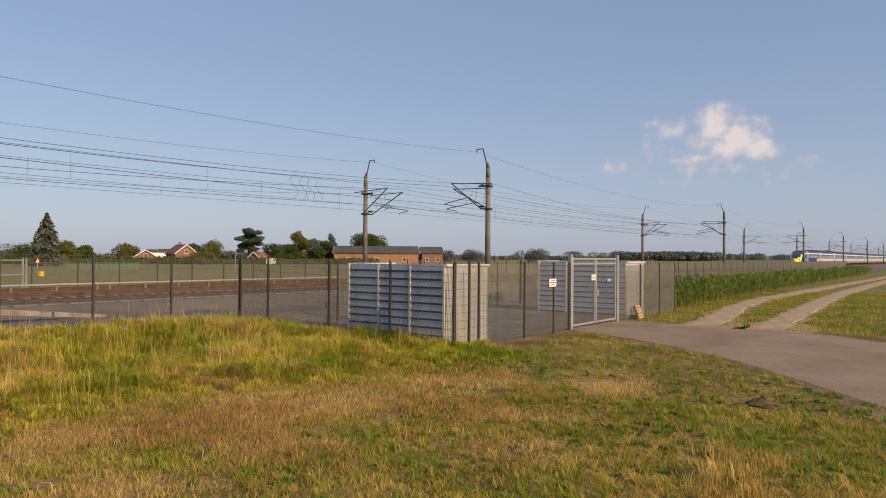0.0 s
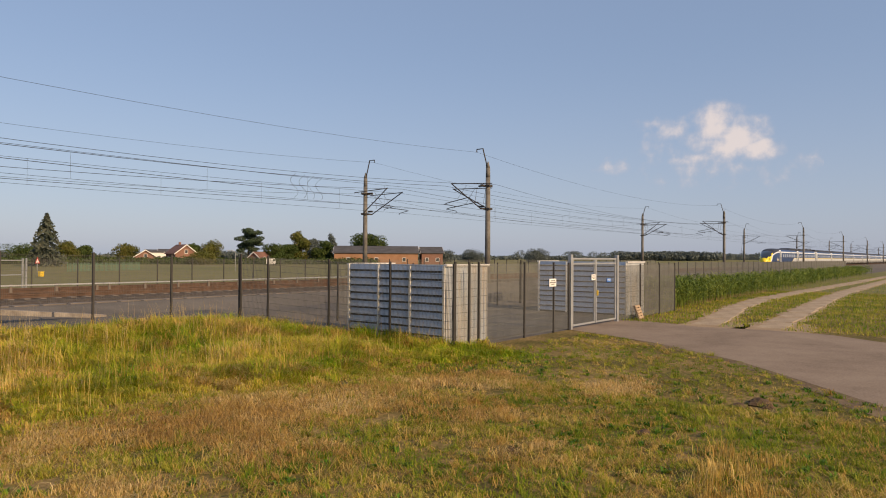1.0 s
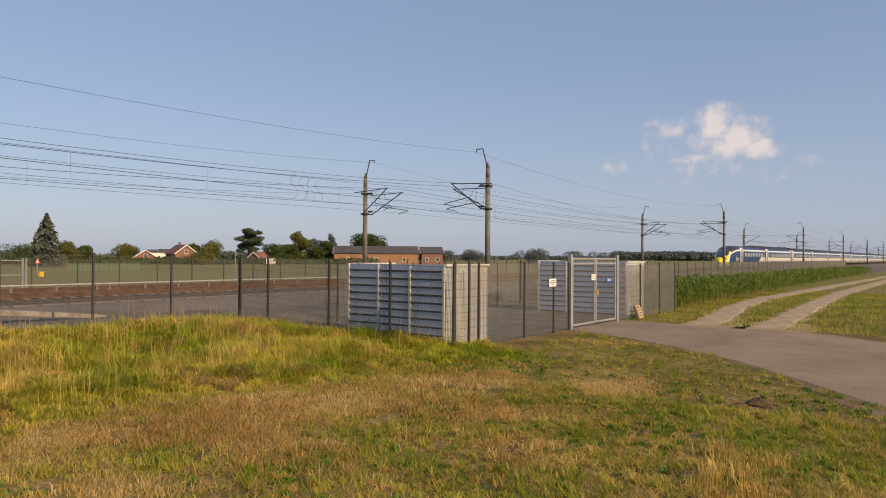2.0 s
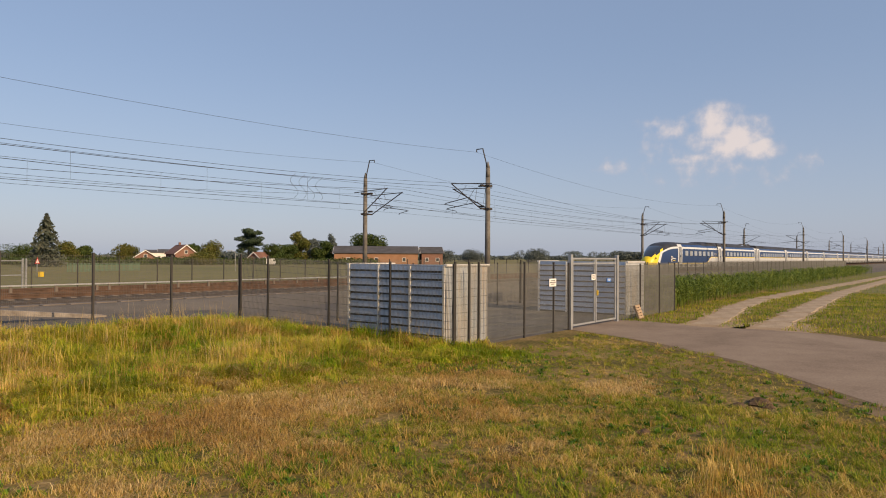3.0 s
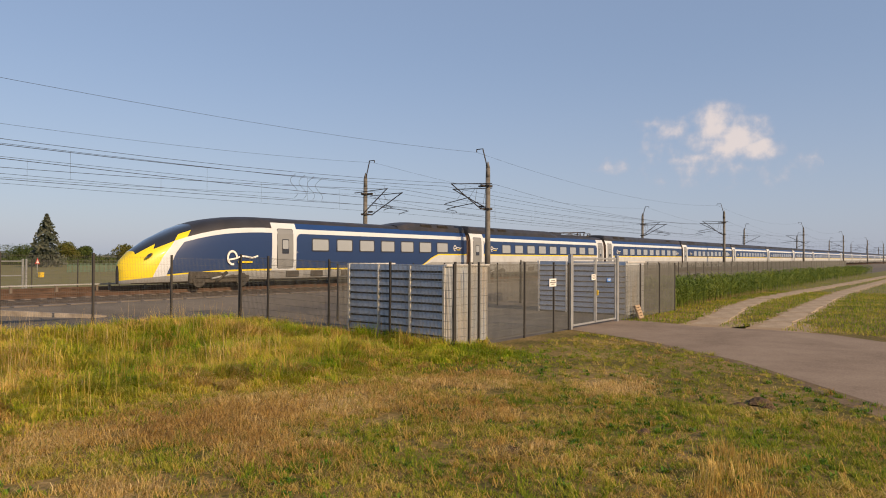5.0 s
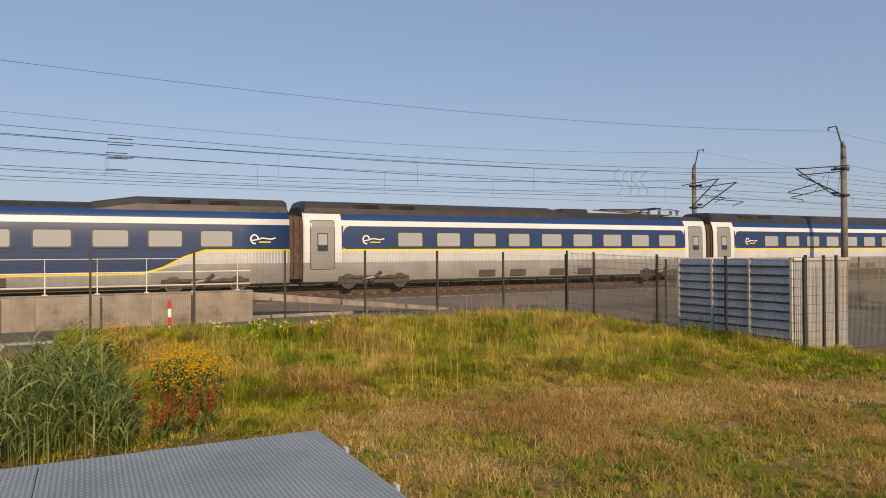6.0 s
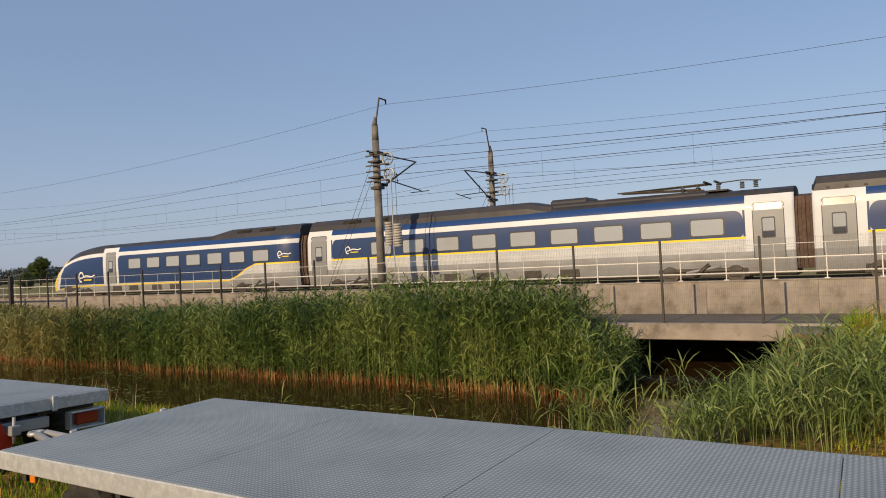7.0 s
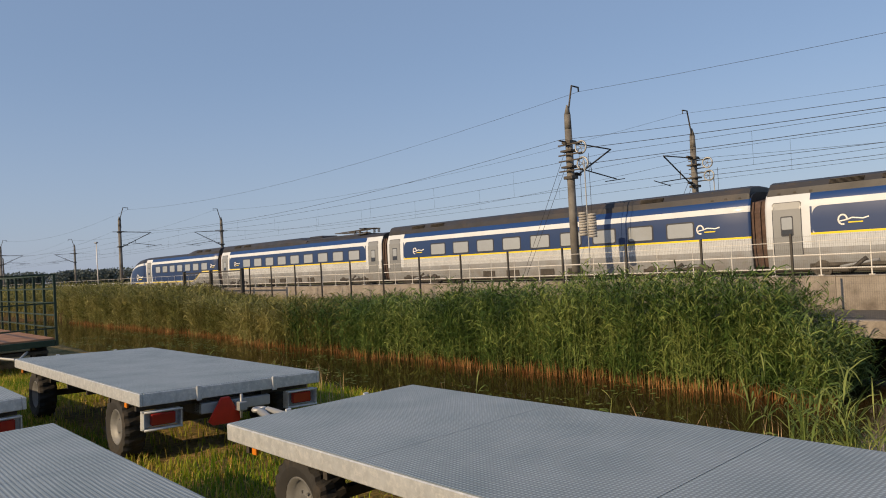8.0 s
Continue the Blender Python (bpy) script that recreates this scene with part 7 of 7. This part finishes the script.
def arched(rng, base, L, W, az, lift=1.0):
    """Leaves that spring from a stem sideways and upwards, arch over and hang."""
    n = len(base)
    d = np.stack([np.cos(az), np.sin(az), np.zeros(n)], 1)
    up = np.array([0, 0, 1.0])
    roll = rng.normal(0, 0.5, n)
    wv = (np.stack([-np.sin(az), np.cos(az), np.zeros(n)], 1) * np.cos(roll)[:, None] + up * np.sin(roll)[:, None]) * W[:, None]
    k = rng.uniform(0.35, 1.2, n) * lift
    s = rng.uniform(0.7, 1.1, n)
    q1 = base + d * (L * 0.26 * s)[:, None] + up * (L * 0.34 * k)[:, None]
    q2 = base + d * (L * 0.54 * s)[:, None] + up * (L * 0.5 * k)[:, None]
    tip = base + d * (L * 0.86 * s)[:, None] + up * (L * (0.95 * k - 0.52))[:, None]
    V = np.stack([base, q1 - wv, q1 + wv, q2 + wv * 0.75, q2 - wv * 0.75, tip], 1).reshape(-1, 3)
    b = 6 * np.arange(n)[:, None]
    return V, np.concatenate([b + [0, 1, 2], b + [1, 3, 2], b + [1, 4, 3], b + [4, 5, 3]], 0)


def reed_bed(rng, P, H, name, label, leafm, leaves=8, leaf_len=0.42, leaf_w=0.011, stem_w=0.006, low=0.22, sway=0.22, lift=1.0):
    n = len(P)
    lean, laz = rng.uniform(0.0, sway, n), rng.uniform(0, 6.28, n)
    V1, F1 = ribbons(P, H, np.full(n, stem_w), lean, laz, 2)
    f = low + (1 - low) * rng.uniform(0, 1, (n, leaves)) ** 0.8
    d = np.stack([np.cos(laz), np.sin(laz), np.zeros(n)], 1)
    base = P[:, None, :] + np.array([0, 0, 1.0]) * (H[:, None] * f * (1 - 0.35 * lean[:, None] * f))[..., None] + d[:, None, :] * (H[:, None] * lean[:, None] * f ** 1.8)[..., None]
    base = base.reshape(-1, 3)
    m = len(base)
    V2, F2 = arched(rng, base, leaf_len * rng.uniform(0.55, 1.35, m), leaf_w * rng.uniform(0.6, 1.25, m), rng.uniform(0, 6.28, m), lift)
    stuff(name, np.concatenate([V1, V2]), np.concatenate([F1, F2 + len(V1)]), M[leafm], label, "reeds")


def build_reeds():
    rng = np.random.default_rng(5)

    def top(x):
        # upper outline of the bed along the bank
        a = 2.0 * smooth01((-5.3 - x) / 2.6) * (1 - smooth01((-13 - x) / 9)) + 1.5 * smooth01((-13 - x) / 9)
        a -= 0.25 * smooth01((-24 - x) / 5) * (1 - smooth01((-36 - x) / 5))
        a += 0.65 * smooth01((-38 - x) / 7)
        return a + 0.22 * noise.noise((x * 0.5, 0, 0))

    def front(x):
        return 14.45 + 0.5 * noise.noise((x * 0.4, 5, 0)) + 0.9 * smooth01((-28 - x) / 10) - 0.3 * smooth01((x + 8) / 3)
    n = 7600
    X = -5.95 - 58 * rng.uniform(0, 1, n) ** 1.25
    Y = np.array([front(x) + 0.7 * noise.noise((x * 0.9, 9, 0)) for x in X]) + 3.4 * rng.uniform(0, 1, n) ** 1.6
    keep = ~((X > -9.0) & (Y > 17.6))
    X, Y = X[keep], Y[keep]
    n = len(X)
    Z = np.array([max(land(a, b), POND_Z - 0.25) for a, b in zip(X, Y)])
    T = np.array([top(x) for x in X]) - 0.15 * smooth01(1) * (X < -13) - 0.05 * (Y - 14.5)
    lump = np.array([noise.noise((x * 0.8, y * 0.8, 4)) for x, y in zip(X, Y)])
    H = (T - Z) * rng.uniform(0.74, 1.02, n) * (1 + 0.13 * lump)
    P = np.stack([X, Y, Z], 1)
    k = H > 0.5
    far = X < -25 - 4 * lump
    reed_bed(rng, P[k & far], H[k & far], "olive_reed_bed", "olive and yellowish drooping reeds along the pond", "reed_plume", 13, 0.6, 0.02, 0.005, 0.12, 0.25)
    k &= ~far
    reed_bed(rng, P[k], H[k], "reed_bed", "dense green reed bed along the pond", "reed", 14, 0.46, 0.0165, 0.004, 0.12, 0.16, 0.95)
    n = 1700
    X = rng.uniform(-105, -58, n)
    Y = 15.2 + 4.0 * rng.uniform(0, 1, n)
    reed_bed(rng, np.stack([X, Y, np.full(n, -0.9)], 1), rng.uniform(2.2, 3.2, n), "far_reed_bed", "yellow-green reeds at the far end of the pond", "reed_plume", 11, 0.7, 0.03, 0.01)
    # dry orange-brown stem feet at the water's edge
    n = 6500
    X = -5.8 - 56 * rng.uniform(0, 1, n) ** 1.2
    Y = np.array([front(x) for x in X]) + rng.normal(0.0, 0.22, n)
    P = np.stack([X, Y, np.full(n, POND_Z - 0.1)], 1)
    V, F = ribbons(P, 0.12 + 0.42 * rng.uniform(0, 1, n) ** 1.6, rng.uniform(0.005, 0.01, n), rng.uniform(0, 0.6, n), rng.uniform(0, 6.28, n), 2)
    stuff("dry_reed_feet", V, F, M["reed_dry"], "dry orange-brown reed stems at the water", "reeds")
    # broad-leaved sedge and young reed beside the culvert
    def sedge_top(x):
        return 0.5 + 0.9 * smooth01((x + 2.2) / 0.9) - 0.9 * smooth01((x + 0.75) / 0.6) + 0.18 * noise.noise((x * 1.3, 1, 0))
    n = 440
    X, Y = rng.uniform(-3.1, -0.1, n), rng.uniform(8.2, 10.6, n)
    Z = np.array([max(land(a, b), POND_Z) for a, b in zip(X, Y)])
    hh = (np.array([sedge_top(x) for x in X]) - Z) * rng.uniform(0.55, 1.08, n)
    keep = hh > 0.2
    reed_bed(rng, np.stack([X, Y, Z], 1)[keep], hh[keep], "sedge_clump", "lush green reeds beside the culvert mouth", "reed_bright", 9, 0.46, 0.012, 0.005, 0.15, 0.32, 1.3)
    n = 50
    X, Y = rng.normal(-4.1, 0.4, n), rng.uniform(8.0, 9.4, n)
    reed_bed(rng, np.stack([X, Y, np.full(n, -0.8)], 1), rng.uniform(0.8, 1.85, n), "young_reeds", "young reeds standing in the pond edge", "sedge", 8, 0.48, 0.013, 0.006, 0.12, 0.3, 1.4)
    # sparse blades on the near bank
    n = 36
    X, Y = rng.uniform(-22, -5, n), rng.uniform(6.3, 7.9, n)
    keep = np.array([noise.noise((x * 0.8, 0, 0)) > -0.05 for x in X])
    X, Y = X[keep], Y[keep]
    n = len(X)
    reed_bed(rng, np.stack([X, Y, np.array([max(land(a, b), POND_Z - 0.1) for a, b in zip(X, Y)])], 1), rng.uniform(0.25, 0.75, n), "bank_reeds", "sparse reeds on the near pond bank", "sedge", 4, 0.35, 0.01, 0.007)
    # green belt along the yard fence and the railway
    n = 3600
    X = 34.2 + 110 * rng.uniform(0, 1, n) ** 1.7
    Y = 10.1 + 0.012 * (X - 34) + 2.2 * rng.uniform(0, 1, n) + 3.0 * smooth01(0.5) * rng.uniform(0, 1, n)
    P = np.stack([X, Y, np.zeros(n)], 1)
    reed_bed(rng, P, rng.uniform(0.7, 1.5, n), "reed_belt", "green belt of reeds along the yard fence", "reed_belt", 8, 0.55, 0.028, 0.012)
    # weed floating on the pond
    n = 5200
    X, Y = rng.uniform(-45, -4, n), rng.uniform(8, 15, n)
    keep = np.array([noise.noise((x * 0.25, y * 0.9, 2)) > 0.3 - 0.012 * (-x - 8) for x, y in zip(X, Y)])
    X, Y = X[keep], Y[keep]
    n = len(X)
    a = rng.uniform(0, 6.28, n)
    s = rng.uniform(0.03, 0.11, n)
    C = np.stack([X, Y, np.full(n, POND_Z + 0.006)], 1)
    u = np.stack([np.cos(a), np.sin(a), np.zeros(n)], 1) * s[:, None]
    v = np.stack([-np.sin(a), np.cos(a), np.zeros(n)], 1) * (s * 0.5)[:, None]
    V = np.stack([C - u, C - v, C + u, C + v], 1).reshape(-1, 3)
    stuff("pond_weed", V, np.arange(4 * n).reshape(-1, 4), M["sedge"], "small floating leaves on the pond", "pond weed")


def build_flowers():
    rng = np.random.default_rng(9)

    def plant(name, label, x, y, h, r, heads, headm, size, stemm="sedge", low=0.6):
        root = thing(name, label, "wildflower", pose(x, y, land(x, y)))
        n = 46
        a, q = rng.uniform(0, 6.28, n), rng.uniform(0, 0.12, n)
        P = np.stack([q * np.cos(a), q * np.sin(a), np.zeros(n)], 1)
        V, F = ribbons(P, h * rng.uniform(0.6, 1.0, n), np.full(n, 0.005), r / h * rng.uniform(0.2, 1.0, n), a, 2)
        b = rng.uniform(0, 6.28, 120)
        B = np.stack([rng.uniform(-r, r, 120) * 0.6, rng.uniform(-r, r, 120) * 0.6, rng.uniform(0.1, h * 0.75, 120)], 1)
        V2, F2 = ribbons(B, rng.uniform(0.1, 0.25, 120), np.full(120, 0.014), rng.uniform(0.4, 1.0, 120), b, 2)
        o = new("foliage", np_mesh("foliage", np.concatenate([V, V2]), np.concatenate([F, F2 + len(V)]), M[stemm]))
        o.parent = root
        o["kind"] = "stuff"
        C = np.stack([rng.normal(0, r * 0.55, heads), rng.normal(0, r * 0.55, heads), h * (low + (1.02 - low) * rng.uniform(0, 1, heads) ** 0.8)], 1)
        blobs = [(c[0], c[1], c[2], size, size, size * 0.5) for c in C]
        V, F = leaf_cloud(rng, blobs, heads * 12, size * 0.55)
        o = new("bloom", np_mesh("bloom", V, F, M[headm]))
        o.parent = root
        o["kind"] = "stuff"
    for x, y, h, r in ((0.5, 11.4, 0.95, 0.35), (0.62, 10.9, 0.95, 0.4), (0.9, 11.3, 0.95, 0.4), (1.2, 11.0, 0.85, 0.35), (0.75, 11.8, 1.0, 0.35), (-0.2, 12.8, 1.3, 0.2), (1.15, 11.7, 0.85, 0.35), (0.85, 10.5, 0.8, 0.35)):
        plant("ragwort", "tall yellow-flowered ragwort in the rough grass", x, y, h, r, 170, "ragwort", 0.02, "sedge", 0.42)
    for x, y in ((-0.35, 11.2), (-0.9, 10.9), (2.9, 15.6), (3.7, 16.2), (4.6, 16.0), (2.2, 16.4), (5.2, 16.6), (3.2, 16.8)):
        plant("wild_carrot", "white-flowered wild carrot in the rough grass", x, y, 0.62, 0.22, 8, "umbel", 0.04, "grass_tall")
    for x, y, h in ((-0.15, 9.5, 0.8), (0.4, 9.4, 0.9), (0.95, 9.5, 0.85), (0.2, 9.0, 0.65), (0.72, 9.1, 0.7)):
        root = thing("dock_plant", "dock plant with rust-red seed spikes", "wildflower", pose(x, y, land(x, y)))
        n = 5
        a, ln, hh = rng.uniform(0, 6.28, n), rng.uniform(0.08, 0.4, n), h * rng.uniform(0.65, 1.05, n)
        V, F = ribbons(np.zeros((n, 3)), hh, np.full(n, 0.006), ln, a, 2)
        b = rng.uniform(0, 6.28, 30)
        V2, F2 = ribbons(rng.normal(0, 0.04, (30, 3)) * [1, 1, 0], rng.uniform(0.15, 0.4, 30), np.full(30, 0.02), rng.uniform(0.3, 1.1, 30), b, 2)
        o = new("foliage", np_mesh("foliage", np.concatenate([V, V2]), np.concatenate([F, F2 + len(V)]), M["sedge"]))
        o.parent = root
        o["kind"] = "stuff"
        blobs = []
        for k in range(n):
            for f in np.linspace(0.4, 1.0, 16):
                f += rng.uniform(-0.02, 0.02)
                blobs.append((hh[k] * ln[k] * f ** 1.8 * math.cos(a[k]) + rng.normal(0, 0.008), hh[k] * ln[k] * f ** 1.8 * math.sin(a[k]) + rng.normal(0, 0.008), hh[k] * f * (1 - 0.35 * ln[k] * f), 0.022, 0.022, 0.03))
        V, F = leaf_cloud(rng, blobs, 14 * len(blobs), 0.013)
        o = new("bloom", np_mesh("bloom", V, F, M["dock"]))
        o.parent = root
        o["kind"] = "stuff"


build_grass()
build_reeds()
build_flowers()


# ---- what moves ----
def motions():
    rows = []
    for t, x in TRAIN_ROWS:
        rows.append((t, pose(x, TRACK1, RAIL_Z)))
    walk(train, rows)


motions()
